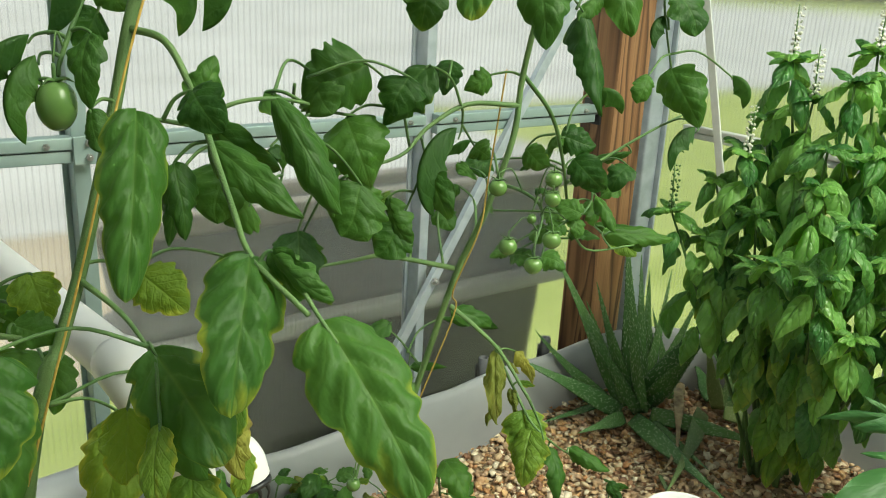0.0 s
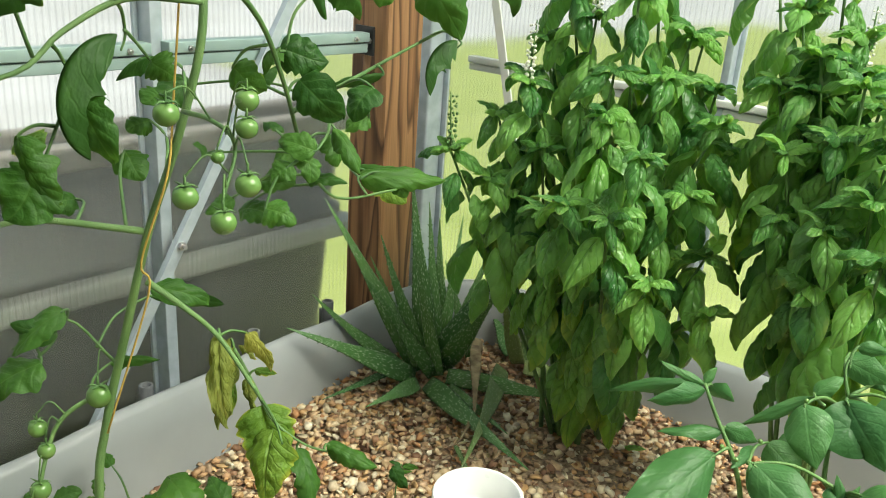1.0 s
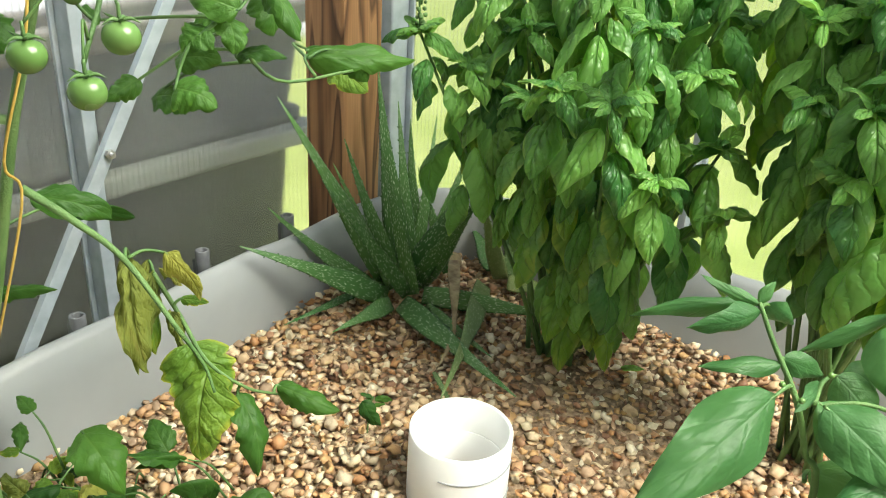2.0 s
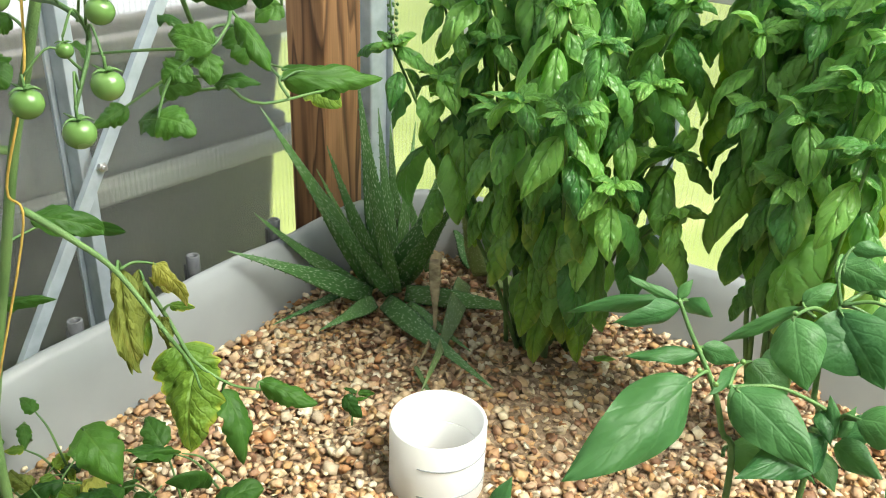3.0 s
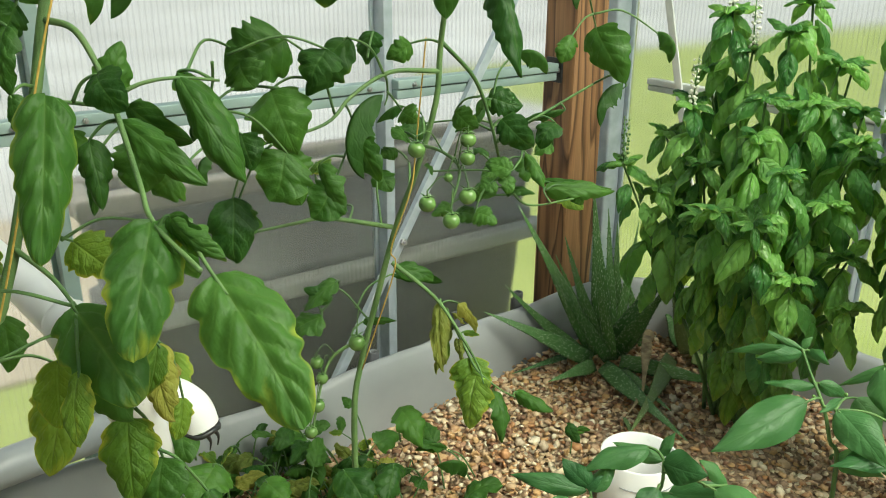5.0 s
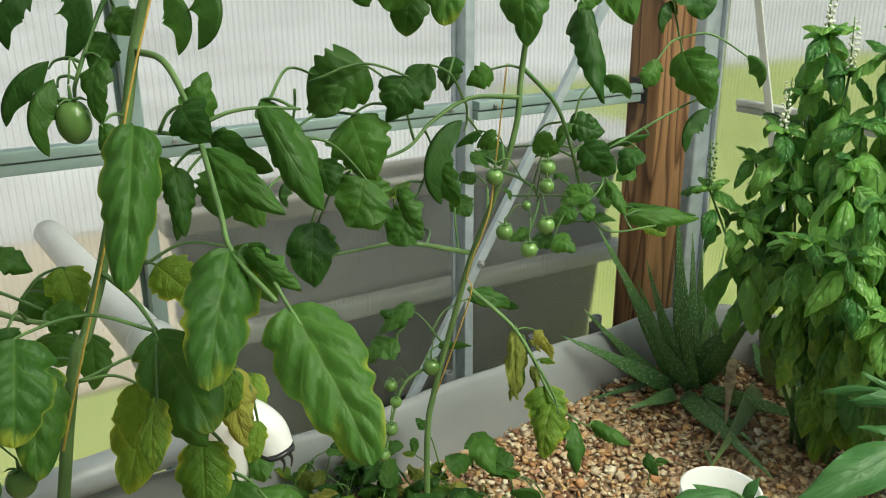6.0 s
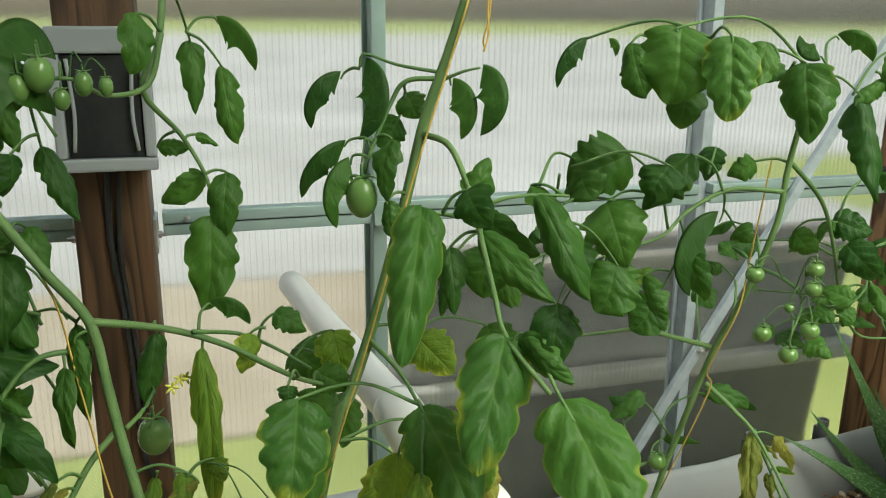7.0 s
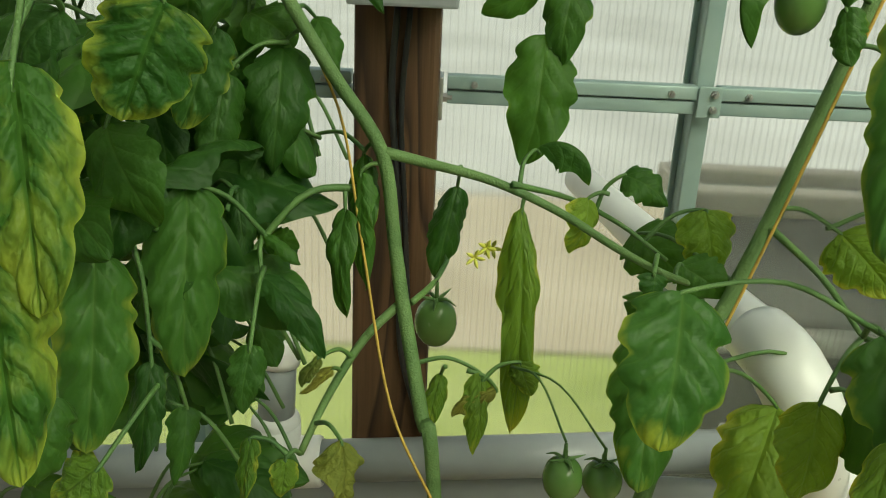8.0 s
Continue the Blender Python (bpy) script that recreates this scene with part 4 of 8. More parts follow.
def basil_shoot(plant, foot, tip, seed, nodes=5, size=0.062, rosette=True, spike=False, low=0.412):
    """A stalk with pairs of hanging leaves, larger downwards, and a tuft of small leaves at its head."""
    rnd = random.Random(seed)
    f, t = Vector(foot), Vector(tip)
    knee = f.lerp(t, 0.55) + Vector((rnd.uniform(-0.02, 0.02), rnd.uniform(-0.02, 0.02), 0.02))
    stem(plant, [f, f.lerp(knee, 0.5) + Vector((rnd.uniform(-0.01, 0.01), rnd.uniform(-0.01, 0.01), 0)), knee, t], [0.0036, 0.003, 0.0025, 0.0016], stem_dark, 7)
    line = [Vector(q) for q in spline([f, knee, t], 12)]
    turn = rnd.uniform(0, math.tau)
    total = (t - f).length
    for k in range(nodes + 4):
        u = 1 - (0.008 + 0.029 * k + 0.003 * k * k) / total
        if u < 0.12:
            break
        p = line[int(u * (len(line) - 1) + 0.5)]
        turn += math.pi / 2 + rnd.uniform(-0.35, 0.35)
        ln = size * min(1.0, 0.6 + 0.18 * k) * rnd.uniform(0.65, 1.2)
        for s in (0, math.pi):
            if k > 2 and rnd.random() < 0.22:
                continue
            a = turn + s + rnd.uniform(-0.3, 0.3)
            out = Vector((math.cos(a), math.sin(a), 0))
            fall = -0.7 - 0.95 * k + rnd.uniform(-0.9, 0.4)
            b = p + out * (0.006 + 0.003 * k)
            if b.z - ln * 0.95 < low:
                continue
            d = (out + Vector((0, 0, max(fall, -4.0)))).normalized()
            leaf(plant, "mottled" if k > 3 and rnd.random() < 0.4 else "basil", b, b + d * ln, out + Vector((rnd.uniform(-0.5, 0.2), rnd.uniform(-0.5, 0.2), 0.4)), ln * rnd.uniform(0.48, 0.66))
    if rosette:
        for k in range(8):
            a = turn + k * 0.95 + rnd.uniform(-0.2, 0.2)
            out = Vector((math.cos(a), math.sin(a), rnd.uniform(-0.25, 0.5)))
            ln = size * rnd.uniform(0.28, 0.5)
            leaf(plant, "basil", t, t + out.normalized() * ln, (0, 0, 1), ln * 0.6)
    if spike:
        bm = bmesh.new()
        h = 0.075
        o = plant.location
        tube(bm, [t - o, t - o + Vector((rnd.uniform(-0.01, 0.01), 0.0, h))], [0.0014, 0.0008], 5, per=3)
        sp = part("flower_spike", bm, stem_dark, plant)
        bm = bmesh.new()
        for k in range(9):
            for i in range(4):
                a = i * 1.57 + k * 0.8
                c = t - o + Vector((math.cos(a) * rnd.uniform(0.003, 0.006), math.sin(a) * rnd.uniform(0.003, 0.006), h * (0.12 + 0.1 * k + rnd.uniform(-0.03, 0.03))))
                r = (0.003 - 0.00018 * k) * rnd.uniform(0.7, 1.2)
                bmesh.ops.create_icosphere(bm, subdivisions=1, radius=r, matrix=Matrix.Translation(c))
        part("blossom", bm, flower_white if spike == 2 else stem_dark, sp)


def twine(pts, label="yellow twine tied along a tomato stem"):
    t = thing("twine", pts[0], label, "twine", "tying twine")
    bm = bmesh.new()
    tube(bm, [Vector(p) - Vector(pts[0]) for p in pts], 0.0008, 5, per=6)
    part("strand", bm, string_yellow, t)


# ---- tomato plants, tied up along twine ----
vine_a = thing("tomato_plant", (0.50, 0.74, 0.40), "tall tomato plant with small green fruit trusses near the corner", "tomato plant", "tomato plants")
stem(vine_a, [(0.481, 0.726, 0.390), (0.481, 0.726, 0.636), (0.493, 0.727, 0.710), (0.508, 0.714, 0.791), (0.519, 0.693, 0.873), (0.526, 0.665, 0.938), (0.539, 0.649, 1.009), (0.543, 0.647, 1.064), (0.537, 0.622, 1.140)], [0.0038, 0.0036, 0.0035, 0.0034, 0.0032, 0.0031, 0.0030, 0.0028, 0.0026])
stem(vine_a, [(0.542, 0.648, 1.038), (0.500, 0.668, 1.038), (0.460, 0.671, 1.019), (0.428, 0.665, 0.998), (0.364, 0.670, 0.986)], [0.0025, 0.0022, 0.0019, 0.0016, 0.0013], name="side_stem")
stem(vine_a, [(0.517, 0.695, 0.875), (0.457, 0.724, 0.888), (0.422, 0.725, 0.889), (0.383, 0.729, 0.887)], [0.0028, 0.0023, 0.0018, 0.0013], name="side_stem")
stem(vine_a, [(0.544, 0.647, 1.065), (0.591, 0.656, 1.025), (0.619, 0.664, 0.977), (0.656, 0.685, 0.915), (0.712, 0.709, 0.861), (0.777, 0.696, 0.860)], [0.0021, 0.0020, 0.0017, 0.0016, 0.0013, 0.0011], stem_dark, name="side_stem")
stem(vine_a, [(0.631, 0.670, 0.954), (0.719, 0.702, 0.966), (0.798, 0.716, 0.985), (0.852, 0.710, 1.005)], [0.0020, 0.0017, 0.0015, 0.0011], stem_dark, name="side_stem")
stem(vine_a, [(0.524, 0.708, 0.830), (0.540, 0.685, 0.812), (0.555, 0.661, 0.790), (0.563, 0.620, 0.751)], [0.0028, 0.0024, 0.0019, 0.0015], name="side_stem")
stem(vine_a, [(0.500, 0.724, 0.743), (0.468, 0.740, 0.723), (0.451, 0.740, 0.697), (0.429, 0.729, 0.640)], [0.0022, 0.0019, 0.0017, 0.0014], name="truss")
stem(vine_a, [(0.505, 0.729, 0.760), (0.485, 0.762, 0.791), (0.443, 0.762, 0.779)], [0.0013, 0.0010, 0.0007], stem_dark, name="side_stem")
fruit(vine_a, (0.490, 0.729, 0.736), 0.0098, 1.00)
fruit(vine_a, (0.450, 0.750, 0.714), 0.0073, 1.00)
fruit(vine_a, (0.451, 0.741, 0.698), 0.0067, 1.00)
fruit(vine_a, (0.441, 0.735, 0.670), 0.0079, 1.00)
fruit(vine_a, (0.429, 0.730, 0.643), 0.0073, 1.00)
stem(vine_a, [(0.527, 0.652, 0.968), (0.517, 0.606, 0.972), (0.513, 0.576, 0.963), (0.494, 0.563, 0.934)], [0.0018, 0.0015, 0.0013, 0.0010], stem_dark, name="truss")
fruit(vine_a, (0.482, 0.598, 0.981), 0.0077, 0.95)
fruit(vine_a, (0.519, 0.572, 0.990), 0.0072, 0.95)
fruit(vine_a, (0.515, 0.567, 0.975), 0.0068, 0.95)
fruit(vine_a, (0.508, 0.557, 0.944), 0.0077, 0.95)
fruit(vine_a, (0.479, 0.577, 0.937), 0.0077, 0.95)
fruit(vine_a, (0.492, 0.559, 0.924), 0.0077, 0.95)
fruit(vine_a, (0.498, 0.572, 0.959), 0.0041, 0.95)
leaf(vine_a, "tomato", (0.386, 0.585, 1.179), (0.370, 0.574, 1.125), (-0.36, -0.64, 0.68), 0.068, stalk=(0.537, 0.622, 1.140))
leaf(vine_a, "broad", (0.404, 0.551, 1.173), (0.396, 0.536, 1.116), (-0.40, -0.81, 0.42), 0.041, stalk=(0.416, 0.593, 1.171))
leaf(vine_a, "tomato", (0.487, 0.574, 1.153), (0.483, 0.556, 1.095), (-0.70, -0.51, 0.50), 0.046, stalk=(0.461, 0.603, 1.159))
leaf(vine_a, "curl", (0.340, 0.639, 1.170), (0.314, 0.638, 1.132), (-0.86, -0.24, 0.45), 0.016, stalk=(0.416, 0.593, 1.171))
leaf(vine_a, "tomato", (0.358, 0.606, 1.167), (0.364, 0.590, 1.128), (-0.48, -0.81, -0.34), 0.039, stalk=(0.378, 0.616, 1.171))
leaf(vine_a, "tomato", (0.397, 0.588, 1.135), (0.389, 0.582, 1.106), (-0.39, -0.87, 0.29), 0.033, stalk=(0.416, 0.593, 1.171))
leaf(vine_a, "tomato", (0.394, 0.662, 1.075), (0.345, 0.675, 1.046), (-0.23, -0.97, 0.05), 0.061, stalk=(0.440, 0.667, 1.006))
leaf(vine_a, "tomato", (0.450, 0.657, 1.073), (0.409, 0.661, 1.026), (-0.69, -0.32, 0.65), 0.046, stalk=(0.495, 0.669, 1.035))
leaf(vine_a, "tomato", (0.493, 0.684, 1.074), (0.481, 0.679, 1.045), (-0.89, -0.46, -0.03), 0.031, stalk=(0.473, 0.663, 1.054))
leaf(vine_a, "tomato", (0.522, 0.666, 1.063), (0.499, 0.673, 1.050), (-0.31, -0.94, -0.14), 0.027, stalk=(0.543, 0.647, 1.064))
leaf(vine_a, "tomato", (0.623, 0.660, 1.118), (0.627, 0.627, 1.027), (-0.18, -0.98, -0.00), 0.044, stalk=(0.537, 0.625, 1.130))
leaf(vine_a, "tomato", (0.656, 0.658, 1.162), (0.662, 0.635, 1.099), (-0.29, -0.95, 0.10), 0.044, stalk=(0.606, 0.653, 1.121))
leaf(vine_a, "tomato", (0.754, 0.662, 1.140), (0.766, 0.642, 1.098), (-0.20, -0.76, 0.62), 0.047, stalk=(0.646, 0.657, 1.154))
leaf(vine_a, "tomato", (0.765, 0.666, 1.064), (0.786, 0.636, 1.006), (-0.86, -0.12, 0.49), 0.055, stalk=(0.733, 0.661, 1.142))
leaf(vine_a, "curl", (0.802, 0.650, 1.002), (0.767, 0.651, 0.957), (-0.86, 0.23, 0.46), 0.023, stalk=(0.818, 0.714, 0.993))
leaf(vine_a, "curl", (0.843, 0.649, 1.057), (0.852, 0.633, 1.023), (0.08, -0.89, 0.46), 0.021, stalk=(0.758, 0.665, 1.079))
leaf(vine_a, "tomato", (0.724, 0.660, 1.059), (0.709, 0.658, 1.031), (-0.46, -0.74, 0.50), 0.033, stalk=(0.758, 0.665, 1.079))
leaf(vine_a, "tomato", (0.634, 0.665, 0.979), (0.659, 0.643, 0.951), (-0.57, -0.82, 0.05), 0.037, stalk=(0.624, 0.667, 0.969))
leaf(vine_a, "tomato", (0.625, 0.677, 1.001), (0.657, 0.658, 0.992), (-0.70, -0.61, 0.36), 0.034, stalk=(0.612, 0.662, 0.989))
leaf(vine_a, "curl", (0.505, 0.681, 1.014), (0.471, 0.671, 0.939), (-0.94, 0.01, 0.35), 0.021, stalk=(0.495, 0.669, 1.035))
leaf(vine_a, "tomato", (0.526, 0.688, 0.996), (0.537, 0.678, 0.984), (-0.86, -0.45, 0.22), 0.030, stalk=(0.503, 0.678, 1.018))
leaf(vine_a, "tomato", (0.473, 0.685, 0.981), (0.483, 0.664, 0.936), (-0.73, -0.46, 0.50), 0.032, stalk=(0.452, 0.669, 1.013))
leaf(vine_a, "tomato", (0.383, 0.675, 1.031), (0.393, 0.652, 0.978), (-0.48, -0.69, 0.54), 0.060, stalk=(0.417, 0.665, 1.040))
leaf(vine_a, "tomato", (0.396, 0.695, 0.972), (0.406, 0.674, 0.924), (-0.95, -0.30, -0.04), 0.063, stalk=(0.388, 0.668, 0.990))
leaf(vine_a, "tomato", (0.345, 0.685, 0.939), (0.337, 0.670, 0.884), (-0.11, -0.99, 0.01), 0.047, stalk=(0.364, 0.670, 0.986))
leaf(vine_a, "tomato", (0.444, 0.683, 0.934), (0.420, 0.685, 0.906), (-0.09, -0.83, 0.55), 0.044, stalk=(0.469, 0.682, 0.987))
leaf(vine_a, "curl", (0.312, 0.659, 1.018), (0.316, 0.651, 1.000), (0.58, -0.72, 0.38), 0.020, stalk=(0.390, 0.673, 1.033))
leaf(vine_a, "curl", (0.321, 0.666, 0.985), (0.315, 0.661, 0.963), (-0.94, -0.18, 0.28), 0.018, stalk=(0.327, 0.662, 1.021))
leaf(vine_a, "tomato", (0.347, 0.659, 1.001), (0.350, 0.648, 0.971), (-0.56, -0.83, 0.08), 0.034, stalk=(0.324, 0.664, 1.003))
leaf(vine_a, "tomato", (0.680, 0.683, 0.928), (0.682, 0.673, 0.902), (-0.07, -0.79, 0.61), 0.034, stalk=(0.651, 0.682, 0.922))
leaf(vine_a, "tomato", (0.693, 0.646, 0.971), (0.673, 0.646, 0.946), (-0.42, -0.43, 0.80), 0.031, stalk=(0.697, 0.694, 0.963))
leaf(vine_a, "tomato", (0.767, 0.736, 0.866), (0.848, 0.695, 0.858), (-0.60, -0.47, 0.64), 0.029, stalk=(0.744, 0.702, 0.860))
leaf(vine_a, "tomato", (0.797, 0.722, 0.865), (0.806, 0.710, 0.843), (-0.76, -0.24, 0.60), 0.035, stalk=(0.762, 0.730, 0.865))
leaf(vine_a, "tomato", (0.532, 0.717, 0.820), (0.568, 0.694, 0.802), (-0.04, -0.74, 0.67), 0.022, stalk=(0.526, 0.705, 0.828))
leaf(vine_a, "dry", (0.575, 0.692, 0.774), (0.567, 0.672, 0.702), (-0.64, -0.57, 0.52), 0.025, stalk=(0.555, 0.661, 0.790))
leaf(vine_a, "dry", (0.595, 0.683, 0.773), (0.607, 0.666, 0.740), (-0.03, -0.60, 0.80), 0.016, stalk=(0.571, 0.686, 0.777))
leaf(vine_a, "yellow", (0.600, 0.670, 0.709), (0.598, 0.654, 0.658), (-0.42, -0.78, 0.46), 0.051)
leaf(vine_a, "tomato", (0.276, 0.618, 0.986), (0.258, 0.623, 0.973), (-0.43, -0.90, 0.09), 0.039, stalk=(0.322, 0.665, 0.992))
leaf(vine_a, "curl", (0.561, 0.643, 1.153), (0.546, 0.657, 1.172), (-0.81, -0.11, -0.57), 0.020, stalk=(0.580, 0.642, 1.124))
leaf(vine_a, "curl", (0.593, 0.669, 1.171), (0.619, 0.649, 1.150), (0.02, -0.70, 0.71), 0.021, stalk=(0.565, 0.643, 1.147))
leaf(vine_a, "tomato", (0.640, 0.657, 1.134), (0.617, 0.659, 1.108), (-0.92, -0.33, -0.19), 0.023, stalk=(0.631, 0.656, 1.141))
leaf(vine_a, "curl", (0.749, 0.668, 1.117), (0.733, 0.665, 1.084), (-0.96, 0.18, 0.23), 0.023, stalk=(0.749, 0.663, 1.103))
leaf(vine_a, "curl", (0.629, 0.674, 0.998), (0.611, 0.677, 0.982), (-0.75, 0.06, 0.66), 0.023, stalk=(0.622, 0.674, 0.999))
leaf(vine_a, "tomato", (0.591, 0.688, 0.988), (0.610, 0.674, 0.971), (-0.90, -0.15, 0.42), 0.029, stalk=(0.601, 0.659, 1.007))
leaf(vine_a, "curl", (0.657, 0.675, 1.042), (0.685, 0.655, 1.022), (0.01, -0.59, 0.81), 0.023, stalk=(0.628, 0.674, 0.998))
leaf(vine_a, "tomato", (0.465, 0.590, 1.167), (0.443, 0.588, 1.133), (-0.48, -0.83, 0.29), 0.029, stalk=(0.474, 0.589, 1.156))
leaf(vine_a, "curl", (0.352, 0.633, 1.169), (0.356, 0.627, 1.156), (0.45, -0.81, 0.38), 0.009)
leaf(vine_a, "tomato", (0.481, 0.596, 1.139), (0.475, 0.605, 1.157), (-0.19, -0.95, 0.25), 0.025, stalk=(0.482, 0.580, 1.154))
leaf(vine_a, "tomato", (0.437, 0.693, 0.955), (0.451, 0.672, 0.914), (-0.94, -0.33, -0.02), 0.035, stalk=(0.456, 0.682, 0.961))
leaf(vine_a, "tomato", (0.726, 0.676, 1.176), (0.716, 0.675, 1.157), (-0.89, -0.39, -0.22), 0.025, stalk=(0.733, 0.661, 1.142))
leaf(vine_a, "tomato", (0.454, 0.739, 0.774), (0.417, 0.749, 0.752), (-0.15, -0.28, 0.95), 0.040, stalk=(0.454, 0.762, 0.782))
leaf(vine_a, "tomato", (0.467, 0.739, 0.792), (0.442, 0.755, 0.804), (-0.06, -0.90, 0.43), 0.026, stalk=(0.454, 0.744, 0.776))
leaf(vine_a, "tomato", (0.475, 0.741, 0.809), (0.438, 0.749, 0.781), (-0.83, -0.37, 0.41), 0.026, stalk=(0.485, 0.762, 0.791))
leaf(vine_a, "yellow", (0.598, 0.652, 0.695), (0.577, 0.635, 0.642), (-0.38, -0.07, 0.92), 0.049)
leaf(vine_a, "tomato", (0.611, 0.638, 0.677), (0.602, 0.610, 0.628), (0.09, -0.66, 0.74), 0.028, stalk=(0.614, 0.637, 0.684))
leaf(vine_a, "tomato", (0.651, 0.645, 0.660), (0.674, 0.604, 0.646), (-0.25, -0.74, 0.63), 0.027, stalk=(0.645, 0.642, 0.657))
leaf(vine_a, "dry", (0.601, 0.714, 0.754), (0.582, 0.714, 0.723), (-0.39, -0.84, 0.39), 0.015, stalk=(0.600, 0.708, 0.747))
leaf(vine_a, "dry", (0.600, 0.708, 0.747), (0.573, 0.695, 0.686), (0.16, -0.24, 0.96), 0.020)
leaf(vine_a, "yellow", (0.598, 0.719, 0.734), (0.589, 0.697, 0.692), (-0.40, -0.89, 0.21), 0.017, stalk=(0.600, 0.708, 0.747))
leaf(vine_a, "dry", (0.600, 0.691, 0.724), (0.596, 0.676, 0.700), (-0.50, -0.28, 0.82), 0.015)
leaf(vine_a, "yellow", (0.607, 0.689, 0.732), (0.618, 0.673, 0.731), (-0.48, -0.31, 0.82), 0.009, stalk=(0.602, 0.691, 0.727))
leaf(vine_a, "dry", (0.604, 0.706, 0.750), (0.610, 0.691, 0.740), (-0.18, -0.48, 0.86), 0.009)
leaf(vine_a, "tomato", (0.828, 0.730, 0.507), (0.832, 0.708, 0.486), (-0.74, -0.33, 0.59), 0.020)
leaf(vine_a, "tomato", (0.557, 0.763, 0.790), (0.595, 0.713, 0.788), (-0.36, -0.47, 0.80), 0.011, stalk=(0.497, 0.741, 0.771))
leaf(vine_a, "tomato", (0.521, 0.768, 0.738), (0.548, 0.738, 0.743), (-0.51, -0.27, 0.82), 0.013, stalk=(0.484, 0.732, 0.733))
leaf(vine_a, "tomato", (0.663, 0.657, 0.940), (0.665, 0.628, 0.909), (-0.33, -0.89, 0.33), 0.024, stalk=(0.653, 0.678, 0.957))
leaf(vine_a, "tomato", (0.635, 0.646, 0.928), (0.620, 0.671, 0.933), (-0.78, -0.51, 0.38), 0.023, stalk=(0.661, 0.661, 0.944))
leaf(vine_a, "tomato", (0.621, 0.657, 0.917), (0.607, 0.664, 0.904), (-0.16, -0.58, 0.80), 0.023, stalk=(0.640, 0.649, 0.931))
leaf(vine_a, "tomato", (0.598, 0.660, 0.886), (0.609, 0.638, 0.876), (-0.56, -0.50, 0.66), 0.031, stalk=(0.625, 0.655, 0.920))
leaf(vine_a, "tomato", (0.636, 0.659, 0.922), (0.631, 0.649, 0.902), (-0.13, -0.73, 0.67), 0.020, stalk=(0.630, 0.653, 0.924))
leaf(vine_a, "tomato", (0.669, 0.696, 0.886), (0.690, 0.670, 0.887), (-0.10, -0.45, 0.89), 0.018, stalk=(0.677, 0.694, 0.895))
leaf(vine_a, "tomato", (0.836, 0.814, 0.847), (0.891, 0.739, 0.843), (-0.10, -0.80, 0.60), 0.026, stalk=(0.762, 0.730, 0.865))
leaf(vine_a, "yellow", (0.846, 0.794, 0.838), (0.859, 0.758, 0.815), (-0.70, -0.20, 0.69), 0.035, stalk=(0.821, 0.797, 0.851))
leaf(vine_a, "tomato", (0.718, 0.675, 0.939), (0.702, 0.687, 0.927), (-0.62, -0.47, 0.63), 0.022, stalk=(0.695, 0.670, 0.967))
stem(vine_a, [(0.600, 0.708, 0.747), (0.603, 0.685, 0.721), (0.600, 0.654, 0.701), (0.616, 0.635, 0.681), (0.649, 0.643, 0.654)], [0.0018, 0.0016, 0.0014, 0.0011, 0.0010], name="side_stem")
stem(vine_a, [(0.561, 0.626, 0.759), (0.572, 0.616, 0.730), (0.572, 0.607, 0.714)], [0.0015, 0.0011, 0.0008], stem_dark, name="side_stem")
leaf(vine_a, "tomato", (0.556, 0.730, 0.964), (0.539, 0.727, 0.960), (-0.50, -0.6, 0.65), 0.030, stalk=(0.528, 0.662, 0.950))
leaf(vine_a, "tomato", (0.587, 0.736, 0.968), (0.552, 0.742, 0.960), (-0.20, -0.6, 0.65), 0.034, stalk=(0.625, 0.667, 0.967))
leaf(vine_a, "tomato", (0.664, 0.748, 0.927), (0.670, 0.728, 0.921), (0.10, -0.6, 0.65), 0.022, stalk=(0.665, 0.689, 0.906))
leaf(vine_a, "tomato", (0.641, 0.725, 0.967), (0.640, 0.711, 0.964), (-0.50, -0.6, 0.65), 0.050, stalk=(0.660, 0.681, 0.958))
leaf(vine_a, "tomato", (0.672, 0.737, 0.907), (0.679, 0.714, 0.899), (-0.20, -0.6, 0.65), 0.036, stalk=(0.675, 0.693, 0.897))
leaf(vine_a, "tomato", (0.621, 0.735, 0.871), (0.594, 0.735, 0.862), (0.10, -0.6, 0.65), 0.020, stalk=(0.665, 0.689, 0.906))
leaf(vine_a, "tomato", (0.654, 0.741, 0.878), (0.670, 0.713, 0.879), (-0.50, -0.6, 0.65), 0.024, stalk=(0.684, 0.697, 0.888))
leaf(vine_a, "tomato", (0.646, 0.760, 0.849), (0.662, 0.731, 0.844), (-0.20, -0.6, 0.65), 0.030, stalk=(0.693, 0.701, 0.879))
leaf(vine_a, "tomato", (0.557, 0.747, 0.941), (0.536, 0.745, 0.936), (0.10, -0.6, 0.65), 0.024, stalk=(0.524, 0.674, 0.916))
leaf(vine_a, "curl", (0.559, 0.734, 0.989), (0.526, 0.737, 0.975), (-0.50, -0.6, 0.65), 0.022, stalk=(0.532, 0.657, 0.973))
leaf(vine_a, "tomato", (0.537, 0.752, 0.919), (0.540, 0.732, 0.900), (-0.20, -0.6, 0.65), 0.030, stalk=(0.507, 0.700, 0.877))
leaf(vine_a, "tomato", (0.610, 0.754, 0.907), (0.596, 0.752, 0.917), (0.10, -0.6, 0.65), 0.018, stalk=(0.656, 0.685, 0.915))
leaf(vine_a, "tomato", (0.508, 0.777, 0.880), (0.482, 0.776, 0.879), (-0.50, -0.6, 0.65), 0.024, stalk=(0.477, 0.714, 0.884))
